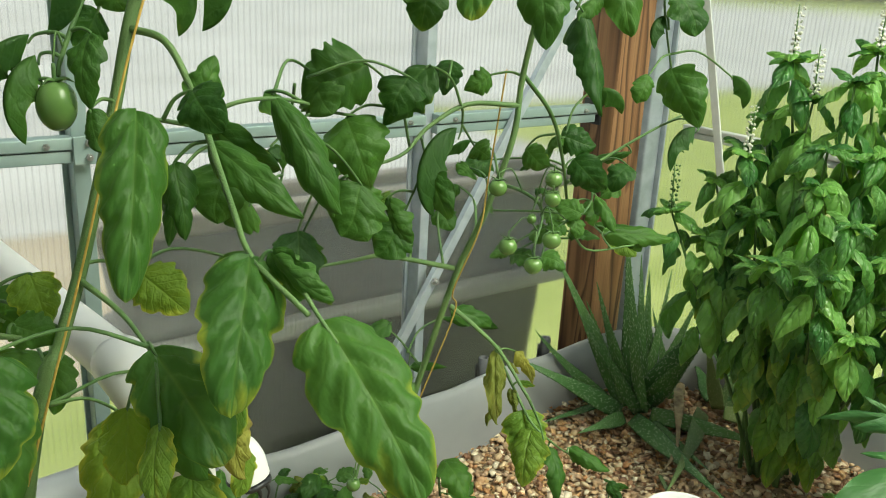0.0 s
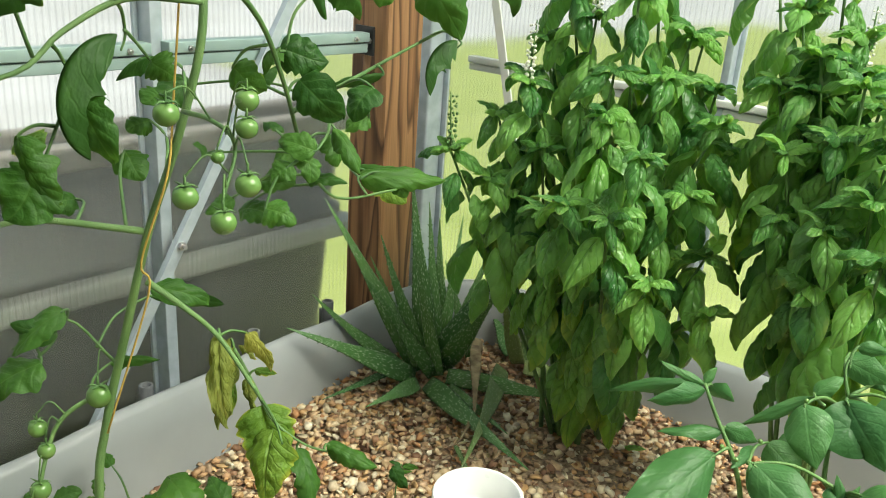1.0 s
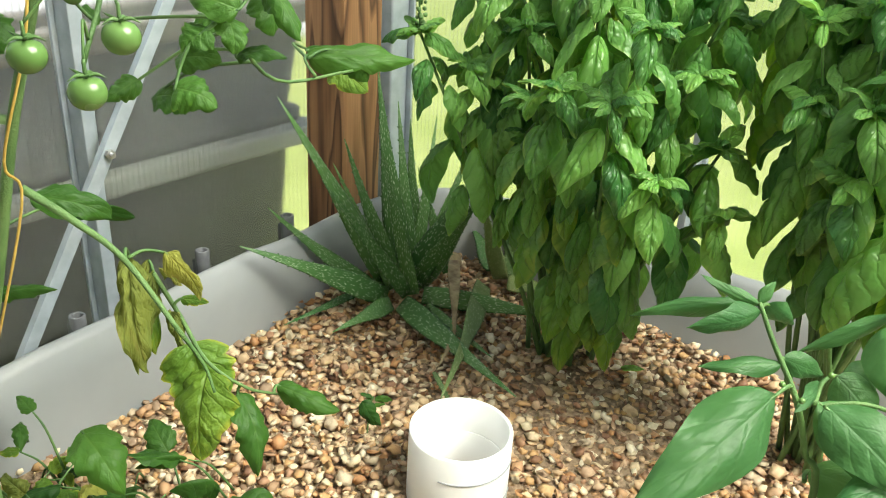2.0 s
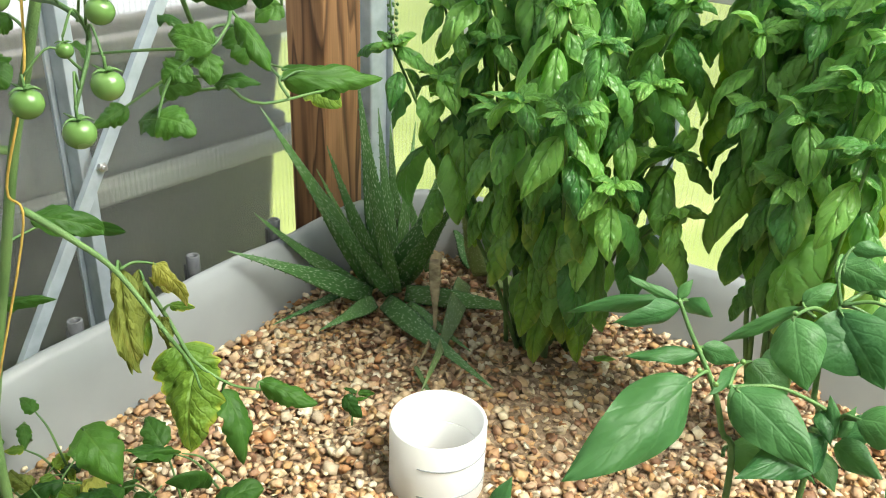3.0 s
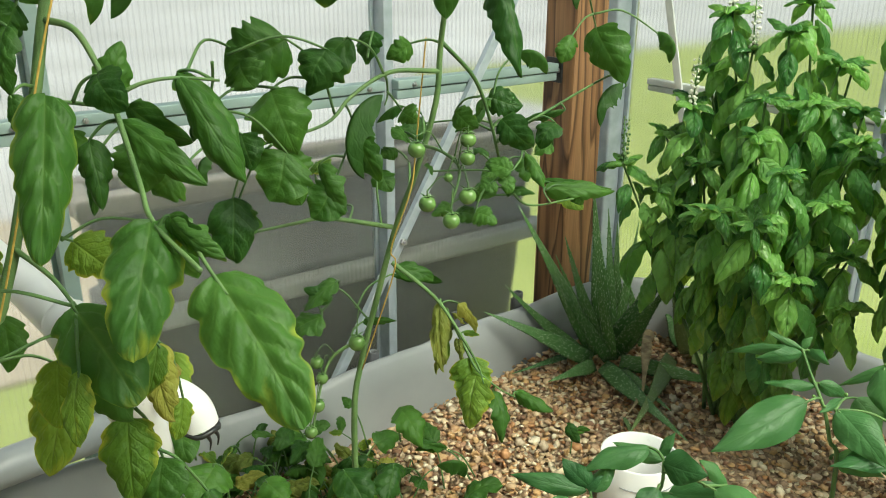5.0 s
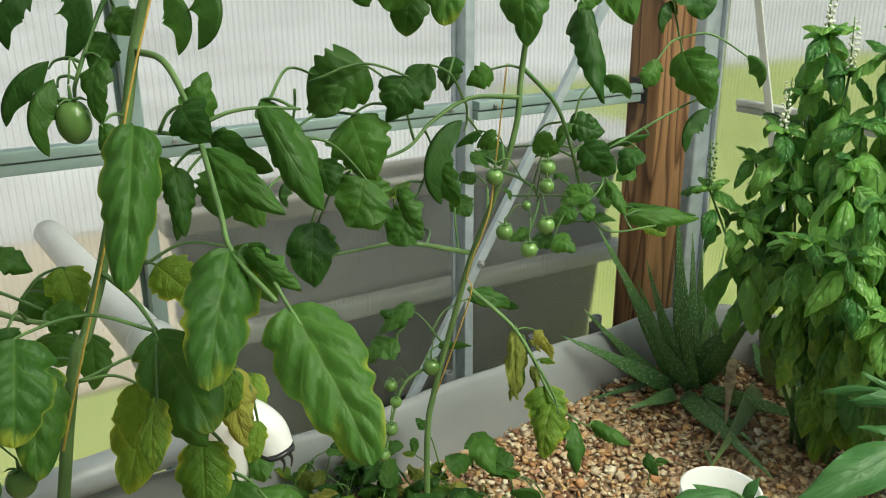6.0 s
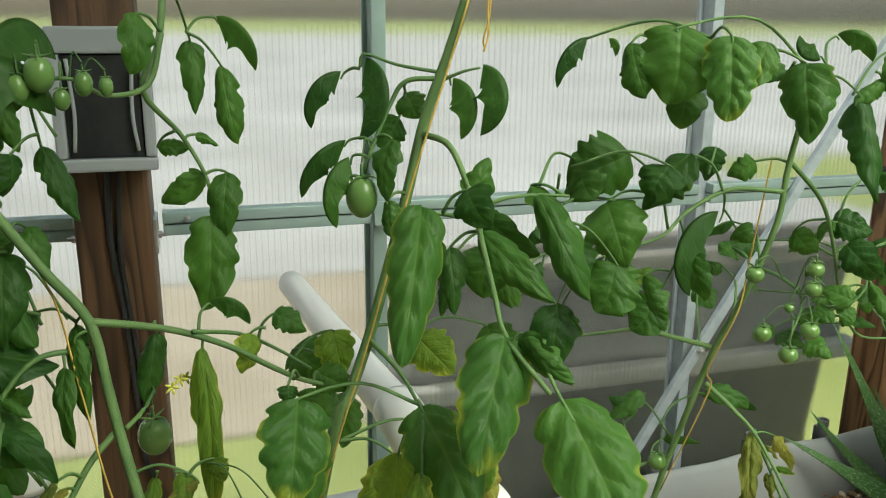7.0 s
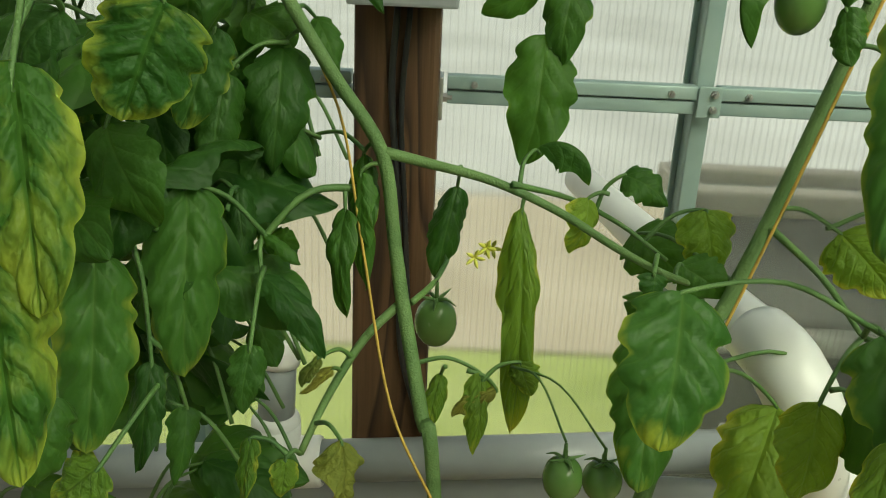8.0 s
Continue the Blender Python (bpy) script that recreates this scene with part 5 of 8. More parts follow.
leaf(vine_a, "yellow", (0.469, 0.766, 0.935), (0.475, 0.750, 0.929), (-0.20, -0.6, 0.65), 0.030, stalk=(0.457, 0.724, 0.888))
leaf(vine_a, "tomato", (0.762, 0.704, 0.968), (0.715, 0.726, 0.955), (0.10, -0.6, 0.65), 0.012, stalk=(0.758, 0.709, 0.976))
leaflet_bush(vine_a, (0.602, 0.825, 0.460), (0.085, 0.08, 0.04), 30, 3, (0.03, 0.06), ("tomato", "curl", "tomato", "tomato", "yellow", "tomato", "dry"))
leaflet_bush(vine_a, (0.523, 0.908, 0.450), (0.09, 0.06, 0.035), 25, 31, (0.03, 0.06), ("tomato", "curl", "tomato", "tomato", "yellow", "tomato", "dry"))
leaflet_bush(vine_a, (0.418, 1.004, 0.460), (0.07, 0.06, 0.04), 19, 32, (0.03, 0.055), ("tomato", "curl", "tomato", "tomato", "yellow", "tomato", "dry"))
leaflet_bush(vine_a, (0.464, 0.918, 0.460), (0.10, 0.05, 0.035), 25, 4, (0.03, 0.058), ("tomato", "curl", "tomato", "tomato", "yellow", "tomato", "dry"))
leaflet_bush(vine_a, (0.551, 0.950, 0.480), (0.06, 0.05, 0.04), 12, 14, (0.02, 0.04))
vine_b = thing("tomato_plant", (0.17, 0.60, 0.40), "tall tomato plant with large drooping leaves and one plum fruit", "tomato plant", "tomato plants")
stem(vine_b, [(0.025, 0.537, 0.390), (0.116, 0.579, 0.851), (0.141, 0.591, 0.921), (0.159, 0.599, 0.967), (0.185, 0.605, 1.055), (0.201, 0.611, 1.113), (0.218, 0.612, 1.158), (0.231, 0.613, 1.196), (0.249, 0.616, 1.247)], [0.0045, 0.0044, 0.0042, 0.0041, 0.0039, 0.0038, 0.0037, 0.0035, 0.0034])
stem(vine_b, [(0.199, 0.609, 1.104), (0.211, 0.584, 1.099), (0.219, 0.566, 1.074), (0.221, 0.552, 1.054), (0.218, 0.506, 1.016), (0.214, 0.473, 1.000), (0.225, 0.432, 0.981)], [0.0025, 0.0023, 0.0021, 0.0020, 0.0018, 0.0016, 0.0015], name="side_stem")
stem(vine_b, [(0.224, 0.553, 1.061), (0.240, 0.548, 1.068), (0.263, 0.549, 1.069), (0.303, 0.584, 1.059)], [0.0016, 0.0014, 0.0012, 0.0010], name="side_stem")
stem(vine_b, [(0.219, 0.553, 1.054), (0.202, 0.551, 1.058), (0.180, 0.541, 1.064)], [0.0016, 0.0014, 0.0011], name="side_stem")
stem(vine_b, [(0.155, 0.598, 0.959), (0.170, 0.563, 0.946), (0.177, 0.532, 0.932)], [0.0020, 0.0016, 0.0011], name="side_stem")
stem(vine_b, [(0.212, 0.612, 1.142), (0.190, 0.619, 1.140), (0.179, 0.620, 1.125), (0.160, 0.610, 1.088), (0.157, 0.608, 1.077)], [0.0020, 0.0018, 0.0016, 0.0014, 0.0012], stem_dark, name="truss")
stem(vine_b, [(0.214, 0.612, 1.146), (0.185, 0.626, 1.151), (0.163, 0.632, 1.158), (0.159, 0.632, 1.148)], [0.0015, 0.0012, 0.0011, 0.0008], stem_dark, name="side_stem")
stem(vine_b, [(0.211, 0.615, 1.139), (0.226, 0.604, 1.147), (0.238, 0.600, 1.150)], [0.0015, 0.0011, 0.0008], name="side_stem")
fruit(vine_b, (0.154, 0.604, 1.062), 0.0113, 1.35)
leaf(vine_b, "broad", (0.180, 0.541, 1.067), (0.154, 0.489, 0.981), (-0.10, -0.88, 0.47), 0.039)
leaf(vine_b, "broad", (0.213, 0.474, 1.001), (0.182, 0.427, 0.939), (-0.22, -0.80, 0.56), 0.048)
leaf(vine_b, "broad", (0.170, 0.505, 0.946), (0.185, 0.447, 0.901), (-0.12, -0.73, 0.67), 0.050, stalk=(0.177, 0.532, 0.932))
leaf(vine_b, "broad", (0.095, 0.520, 0.954), (0.084, 0.485, 0.903), (0.03, -0.88, 0.48), 0.048, stalk=(0.172, 0.510, 0.944))
leaf(vine_b, "yellow", (0.159, 0.520, 0.907), (0.153, 0.509, 0.866), (-0.25, -0.83, 0.49), 0.032, stalk=(0.177, 0.532, 0.932))
leaf(vine_b, "tomato", (0.223, 0.565, 1.060), (0.235, 0.570, 1.092), (-0.03, -0.99, -0.10), 0.028, stalk=(0.220, 0.557, 1.061))
leaf(vine_b, "tomato", (0.263, 0.549, 1.070), (0.289, 0.514, 1.004), (-0.27, -0.96, -0.06), 0.035)
leaf(vine_b, "tomato", (0.239, 0.587, 1.047), (0.272, 0.563, 1.022), (-0.52, -0.85, 0.08), 0.024, stalk=(0.222, 0.563, 1.061))
leaf(vine_b, "tomato", (0.255, 0.605, 1.020), (0.244, 0.597, 0.981), (-0.38, -0.88, 0.28), 0.048, stalk=(0.236, 0.583, 1.050))
leaf(vine_b, "tomato", (0.215, 0.588, 1.017), (0.205, 0.580, 0.977), (-0.34, -0.73, 0.59), 0.020, stalk=(0.245, 0.594, 1.035))
leaf(vine_b, "tomato", (0.221, 0.466, 1.005), (0.245, 0.445, 0.978), (-0.83, -0.56, 0.03), 0.023, stalk=(0.215, 0.468, 0.997))
leaf(vine_b, "yellow", (0.193, 0.601, 0.955), (0.216, 0.582, 0.930), (-0.22, -0.89, 0.39), 0.039, stalk=(0.159, 0.599, 0.967))
leaf(vine_b, "curl", (0.150, 0.640, 1.145), (0.125, 0.639, 1.106), (-0.75, -0.44, 0.49), 0.020, stalk=(0.159, 0.632, 1.148))
leaf(vine_b, "curl", (0.162, 0.638, 1.156), (0.156, 0.622, 1.099), (0.74, -0.67, -0.02), 0.014, stalk=(0.163, 0.632, 1.158))
leaf(vine_b, "curl", (0.150, 0.625, 1.099), (0.115, 0.628, 1.058), (-0.67, -0.40, 0.63), 0.017, stalk=(0.165, 0.613, 1.098))
leaf(vine_b, "curl", (0.150, 0.615, 1.089), (0.136, 0.605, 1.040), (-0.86, -0.42, 0.30), 0.023, stalk=(0.160, 0.610, 1.088))
leaf(vine_b, "tomato", (0.175, 0.602, 1.102), (0.169, 0.591, 1.060), (-0.70, -0.65, 0.28), 0.024, stalk=(0.167, 0.614, 1.102))
leaf(vine_b, "tomato", (0.169, 0.591, 1.061), (0.172, 0.581, 1.037), (-0.65, -0.76, -0.02), 0.021, stalk=(0.187, 0.605, 1.062))
leaf(vine_b, "curl", (0.221, 0.617, 1.142), (0.225, 0.601, 1.100), (0.66, -0.73, 0.18), 0.020, stalk=(0.216, 0.611, 1.142))
leaf(vine_b, "curl", (0.239, 0.606, 1.152), (0.236, 0.591, 1.104), (0.65, -0.76, 0.04), 0.022)
leaf(vine_b, "tomato", (0.194, 0.637, 1.130), (0.203, 0.627, 1.113), (-0.10, -0.93, 0.35), 0.026, stalk=(0.189, 0.619, 1.138))
leaf(vine_b, "tomato", (0.188, 0.634, 1.113), (0.172, 0.635, 1.092), (0.50, -0.79, 0.37), 0.026, stalk=(0.193, 0.634, 1.132))
leaf(vine_b, "yellow", (0.216, 0.504, 0.908), (0.204, 0.499, 0.876), (0.15, -0.75, 0.65), 0.021, stalk=(0.177, 0.532, 0.932))
leaf(vine_b, "tomato", (0.204, 0.599, 1.033), (0.200, 0.593, 1.009), (-0.53, -0.69, 0.49), 0.022, stalk=(0.181, 0.604, 1.044))
leaf(vine_b, "broad", (0.233, 0.431, 0.977), (0.248, 0.361, 0.907), (-0.17, -0.76, 0.63), 0.053)
stem(vine_b, [(0.227, 0.453, 0.997), (0.230, 0.436, 0.982), (0.234, 0.419, 0.969)], [0.0015, 0.0012, 0.0010], name="side_stem")
leaf(vine_b, "tomato", (0.221, 0.462, 1.004), (0.241, 0.435, 0.985), (-0.70, -0.70, -0.12), 0.020)
leaf(vine_b, "tomato", (0.209, 0.538, 1.077), (0.219, 0.519, 1.057), (-0.56, -0.72, 0.41), 0.031, stalk=(0.196, 0.548, 1.060))
leaf(vine_b, "tomato", (0.223, 0.552, 1.045), (0.259, 0.503, 1.008), (-0.49, -0.59, 0.65), 0.026, stalk=(0.220, 0.546, 1.049))
leaf(vine_b, "tomato", (0.205, 0.560, 1.033), (0.202, 0.541, 0.992), (-0.32, -0.94, 0.10), 0.026, stalk=(0.223, 0.551, 1.046))
leaf(vine_b, "tomato", (0.254, 0.617, 0.952), (0.273, 0.582, 0.914), (-0.69, -0.49, 0.53), 0.040, stalk=(0.186, 0.601, 0.957))
leaf(vine_b, "tomato", (0.279, 0.599, 1.065), (0.300, 0.545, 0.993), (0.35, -0.64, 0.69), 0.031, stalk=(0.298, 0.579, 1.060))
leaf(vine_b, "tomato", (0.355, 0.678, 1.067), (0.362, 0.657, 1.038), (-0.80, -0.42, 0.42), 0.058, stalk=(0.283, 0.595, 1.064))
leaf(vine_b, "tomato", (0.424, 0.648, 1.066), (0.409, 0.645, 1.036), (-0.37, -0.71, 0.60), 0.042, stalk=(0.341, 0.661, 1.066))
leaf(vine_b, "curl", (0.317, 0.655, 1.016), (0.305, 0.656, 1.000), (-0.78, -0.21, 0.59), 0.026, stalk=(0.319, 0.637, 1.065))
leaf(vine_b, "tomato", (0.379, 0.643, 0.984), (0.359, 0.639, 0.945), (-0.32, -0.88, 0.34), 0.055, stalk=(0.318, 0.651, 1.026))
leaf(vine_b, "tomato", (0.351, 0.693, 0.929), (0.338, 0.685, 0.893), (-0.67, -0.63, 0.38), 0.053, stalk=(0.367, 0.644, 0.992))
leaf(vine_b, "tomato", (0.174, 0.521, 0.910), (0.191, 0.487, 0.869), (-0.32, -0.45, 0.83), 0.040, stalk=(0.163, 0.522, 0.912))
leaf(vine_b, "dry", (0.226, 0.539, 0.893), (0.224, 0.515, 0.843), (-0.66, -0.68, 0.31), 0.030, stalk=(0.208, 0.510, 0.913))
leaf(vine_b, "yellow", (0.245, 0.562, 0.831), (0.234, 0.555, 0.801), (0.39, -0.71, 0.58), 0.022, stalk=(0.223, 0.534, 0.897))
leaf(vine_b, "yellow", (0.198, 0.536, 0.843), (0.190, 0.514, 0.787), (-0.24, -0.67, 0.70), 0.044, stalk=(0.234, 0.548, 0.864))
leaf(vine_b, "tomato", (0.219, 0.539, 0.801), (0.211, 0.523, 0.758), (-0.41, -0.62, 0.67), 0.042, stalk=(0.205, 0.539, 0.847))
leaf(vine_b, "tomato", (0.245, 0.528, 0.768), (0.250, 0.512, 0.745), (-0.05, -0.51, 0.86), 0.020, stalk=(0.216, 0.539, 0.810))
leaf(vine_b, "yellow", (0.161, 0.469, 0.921), (0.153, 0.454, 0.882), (-0.64, -0.62, 0.46), 0.020, stalk=(0.172, 0.510, 0.944))
leaflet_bush(vine_b, (0.24, 0.78, 0.50), (0.09, 0.09, 0.06), 22, 8, (0.035, 0.06), ("tomato", "tomato", "yellow", "tomato", "dry"))
leaf(vine_b, "yellow", (0.175, 0.590, 0.863), (0.146, 0.551, 0.808), (-0.2, -0.75, 0.6), 0.050, stalk=(0.129, 0.585, 0.886))
leaf(vine_b, "yellow", (0.281, 0.696, 0.801), (0.273, 0.665, 0.766), (-0.2, -0.75, 0.6), 0.030, stalk=(0.301, 0.726, 0.731))
leaf(vine_b, "tomato", (0.237, 0.694, 0.737), (0.227, 0.660, 0.705), (-0.2, -0.75, 0.6), 0.055, stalk=(0.257, 0.724, 0.667))
leaf(vine_b, "tomato", (0.290, 0.733, 0.706), (0.285, 0.700, 0.678), (-0.2, -0.75, 0.6), 0.040, stalk=(0.310, 0.763, 0.636))
leaf(vine_b, "tomato", (0.150, 0.670, 0.883), (0.142, 0.643, 0.848), (-0.2, -0.75, 0.6), 0.030, stalk=(0.133, 0.587, 0.898))
leaf(vine_b, "tomato", (0.131, 0.673, 0.887), (0.121, 0.654, 0.868), (-0.2, -0.75, 0.6), 0.045, stalk=(0.133, 0.587, 0.898))
leaf(vine_b, "tomato", (0.265, 0.717, 0.708), (0.257, 0.683, 0.679), (-0.2, -0.75, 0.6), 0.036, stalk=(0.285, 0.747, 0.638))
leaf(vine_b, "tomato", (0.109, 0.668, 0.927), (0.135, 0.649, 0.909), (-0.2, -0.75, 0.6), 0.040, stalk=(0.144, 0.592, 0.929))
leaf(vine_b, "tomato", (0.290, 0.642, 0.708), (0.263, 0.618, 0.686), (-0.2, -0.75, 0.6), 0.050, stalk=(0.310, 0.672, 0.638))
leaf(vine_b, "dry", (0.246, 0.634, 0.837), (0.247, 0.602, 0.801), (-0.2, -0.75, 0.6), 0.034, stalk=(0.129, 0.585, 0.886))
leaf(vine_b, "broad", (0.104, 0.575, 0.908), (0.093, 0.533, 0.849), (-0.2, -0.75, 0.6), 0.044, stalk=(0.133, 0.587, 0.898))
leaf(vine_b, "tomato", (0.356, 0.692, 0.633), (0.366, 0.652, 0.611), (-0.2, -0.75, 0.6), 0.040, stalk=(0.376, 0.722, 0.563))
leaf(vine_b, "tomato", (0.448, 0.696, 0.606), (0.450, 0.652, 0.579), (-0.2, -0.75, 0.6), 0.045, stalk=(0.468, 0.726, 0.536))
leaf(vine_b, "tomato", (0.544, 0.729, 0.634), (0.545, 0.684, 0.603), (-0.2, -0.75, 0.6), 0.040, stalk=(0.564, 0.759, 0.564))
leaf(vine_b, "tomato", (0.497, 0.669, 0.608), (0.472, 0.642, 0.582), (-0.2, -0.75, 0.6), 0.045, stalk=(0.517, 0.699, 0.538))
vine_c = thing("tomato_plant", (-0.02, 0.61, 0.40), "tomato plant with yellowing lower leaves and oval green fruit", "tomato plant", "tomato plants")
stem(vine_c, [(0.036, 0.533, 0.390), (0.002, 0.576, 0.802), (-0.007, 0.588, 0.849), (-0.019, 0.608, 0.902), (-0.025, 0.618, 0.934), (-0.033, 0.626, 0.979), (-0.058, 0.630, 1.016), (-0.083, 0.634, 1.055), (-0.106, 0.647, 1.090)], [0.0041, 0.0040, 0.0039, 0.0038, 0.0037, 0.0036, 0.0035, 0.0034, 0.0033])
stem(vine_c, [(-0.032, 0.626, 0.979), (-0.009, 0.634, 0.972), (0.024, 0.631, 0.965), (0.058, 0.626, 0.952), (0.087, 0.610, 0.939), (0.110, 0.597, 0.931), (0.145, 0.603, 0.918)], [0.0030, 0.0028, 0.0025, 0.0023, 0.0021, 0.0018, 0.0016], name="side_stem")
stem(vine_c, [(-0.018, 0.613, 0.905), (-0.038, 0.601, 0.887), (-0.055, 0.586, 0.861), (-0.067, 0.571, 0.836)], [0.0026, 0.0023, 0.0021, 0.0018], name="side_stem")
stem(vine_c, [(-0.035, 0.630, 0.958), (-0.067, 0.614, 0.960), (-0.090, 0.601, 0.937), (-0.102, 0.587, 0.918)], [0.0022, 0.0019, 0.0017, 0.0014], stem_dark, name="side_stem")
stem(vine_c, [(0.034, 0.627, 0.965), (0.067, 0.646, 0.953), (0.092, 0.630, 0.945), (0.117, 0.622, 0.929)], [0.0018, 0.0015, 0.0013, 0.0010], stem_dark, name="side_stem")
stem(vine_c, [(-0.083, 0.643, 1.061), (-0.093, 0.614, 1.064), (-0.105, 0.584, 1.062)], [0.0030, 0.0026, 0.0022], name="side_stem")
stem(vine_c, [(-0.118, 0.642, 1.116), (-0.120, 0.583, 1.131), (-0.125, 0.530, 1.123)], [0.0025, 0.0022, 0.0018], name="side_stem")
stem(vine_c, [(0.027, 0.678, 1.171), (0.016, 0.670, 1.136), (-0.011, 0.656, 1.130), (-0.032, 0.647, 1.142), (-0.062, 0.645, 1.139)], [0.0024, 0.0021, 0.0018, 0.0015, 0.0012], name="truss")
stem(vine_c, [(0.031, 0.720, 1.213), (0.024, 0.697, 1.163), (0.011, 0.690, 1.130), (0.035, 0.709, 1.095), (0.052, 0.707, 1.060), (0.056, 0.697, 1.025)], [0.0030, 0.0026, 0.0023, 0.0019, 0.0016, 0.0012], name="side_stem")
stem(vine_c, [(-0.015, 0.612, 0.903), (-0.004, 0.633, 0.906), (0.003, 0.654, 0.911)], [0.0018, 0.0016, 0.0014], stem_dark, name="truss")
fruit(vine_c, (-0.064, 0.647, 1.136), 0.0077, 1.30)
fruit(vine_c, (-0.050, 0.647, 1.145), 0.0096, 1.30)
fruit(vine_c, (-0.037, 0.641, 1.129), 0.0054, 1.40)
fruit(vine_c, (-0.023, 0.642, 1.139), 0.0058, 1.50)
fruit(vine_c, (-0.009, 0.639, 1.137), 0.0046, 1.50)
fruit(vine_c, (-0.002, 0.692, 0.855), 0.0135, 1.25)
fruit(vine_c, (0.062, 0.553, 0.841), 0.0098, 1.25)
fruit(vine_c, (0.083, 0.561, 0.835), 0.0100, 1.10)
leaf(vine_c, "tomato", (0.067, 0.707, 1.065), (0.063, 0.695, 1.017), (0.01, -0.99, 0.13), 0.029, stalk=(0.050, 0.707, 1.064))
leaf(vine_c, "tomato", (0.054, 0.700, 1.032), (0.042, 0.682, 0.961), (0.02, -0.96, 0.27), 0.043)
leaf(vine_c, "tomato", (0.047, 0.798, 1.162), (0.047, 0.782, 1.102), (0.29, -0.91, -0.30), 0.026, stalk=(0.029, 0.714, 1.200))
leaf(vine_c, "tomato", (0.071, 0.789, 1.142), (0.081, 0.771, 1.078), (-0.25, -0.78, 0.58), 0.035, stalk=(0.044, 0.781, 1.170))
leaf(vine_c, "curl", (0.067, 0.800, 1.182), (0.099, 0.784, 1.138), (0.64, -0.60, 0.48), 0.017, stalk=(0.044, 0.781, 1.170))
leaf(vine_c, "tomato", (0.049, 0.719, 1.063), (0.017, 0.718, 1.042), (0.43, -0.88, -0.17), 0.025, stalk=(0.050, 0.707, 1.064))
leaf(vine_c, "tomato", (0.017, 0.719, 1.085), (0.042, 0.716, 1.085), (0.30, -0.88, 0.38), 0.016, stalk=(0.032, 0.706, 1.099))
leaf(vine_c, "tomato", (0.046, 0.717, 1.094), (0.062, 0.712, 1.085), (0.26, -0.89, 0.36), 0.011, stalk=(0.037, 0.708, 1.091))
leaf(vine_c, "tomato", (0.012, 0.662, 1.184), (0.005, 0.653, 1.144), (0.43, -0.90, 0.07), 0.025, stalk=(0.027, 0.678, 1.171))
leaf(vine_c, "yellow", (0.040, 0.628, 0.952), (0.040, 0.597, 0.836), (0.30, -0.92, 0.25), 0.021, stalk=(0.041, 0.629, 0.958))
leaf(vine_c, "curl", (0.046, 0.645, 0.979), (0.075, 0.637, 0.963), (0.42, -0.32, 0.85), 0.017, stalk=(0.038, 0.630, 0.964))
leaf(vine_c, "tomato", (0.092, 0.636, 0.970), (0.115, 0.629, 0.956), (0.18, -0.82, 0.54), 0.023, stalk=(0.080, 0.638, 0.949))
leaf(vine_c, "yellow", (0.134, 0.627, 0.956), (0.139, 0.616, 0.920), (0.08, -0.95, 0.31), 0.035, stalk=(0.104, 0.626, 0.937))
leaf(vine_c, "yellow", (0.075, 0.635, 0.957), (0.067, 0.629, 0.928), (0.52, -0.81, 0.29), 0.027, stalk=(0.086, 0.637, 0.959))
leaf(vine_c, "tomato", (0.007, 0.674, 0.949), (-0.002, 0.661, 0.896), (0.03, -0.84, 0.55), 0.028, stalk=(0.007, 0.633, 0.968))
leaf(vine_c, "tomato", (-0.043, 0.636, 0.975), (-0.039, 0.617, 0.908), (-0.04, -0.90, 0.44), 0.018, stalk=(-0.036, 0.627, 0.983))
leaf(vine_c, "tomato", (0.118, 0.602, 0.935), (0.138, 0.595, 0.920), (0.17, -0.96, 0.21), 0.026, stalk=(0.115, 0.598, 0.930))
leaf(vine_c, "tomato", (0.093, 0.557, 0.947), (0.091, 0.554, 0.934), (0.28, -0.53, 0.80), 0.016, stalk=(0.105, 0.600, 0.933))
leaf(vine_c, "tomato", (-0.084, 0.582, 0.948), (-0.066, 0.576, 0.936), (-0.25, -0.45, 0.85), 0.012, stalk=(-0.088, 0.602, 0.940))
leaf(vine_c, "tomato", (-0.082, 0.567, 0.933), (-0.053, 0.554, 0.900), (0.78, -0.62, 0.11), 0.017, stalk=(-0.085, 0.586, 0.947))
leaf(vine_c, "tomato", (-0.057, 0.669, 1.095), (-0.035, 0.653, 1.044), (0.37, -0.86, 0.35), 0.022, stalk=(-0.058, 0.645, 1.140))
leaf(vine_c, "tomato", (-0.073, 0.650, 1.093), (-0.081, 0.644, 1.066), (0.71, -0.70, -0.06), 0.030, stalk=(-0.057, 0.664, 1.104))
leaf(vine_c, "dry", (-0.057, 0.573, 0.890), (-0.065, 0.570, 0.875), (-0.17, -0.77, 0.61), 0.011, stalk=(-0.044, 0.596, 0.878))
leaf(vine_c, "blotched", (-0.112, 0.428, 1.047), (-0.102, 0.406, 0.987), (0.46, -0.85, 0.27), 0.030, stalk=(-0.125, 0.530, 1.123))
leaf(vine_c, "blotched", (-0.117, 0.412, 1.004), (-0.105, 0.391, 0.947), (0.44, -0.81, 0.39), 0.031, stalk=(-0.115, 0.449, 1.062))
leaf(vine_c, "blotched", (-0.095, 0.496, 1.058), (-0.107, 0.483, 1.021), (0.11, -0.98, -0.14), 0.044, stalk=(-0.119, 0.479, 1.085))
leaf(vine_c, "broad", (-0.115, 0.571, 0.973), (-0.112, 0.542, 0.894), (0.28, -0.76, 0.58), 0.040, stalk=(-0.085, 0.586, 0.947))
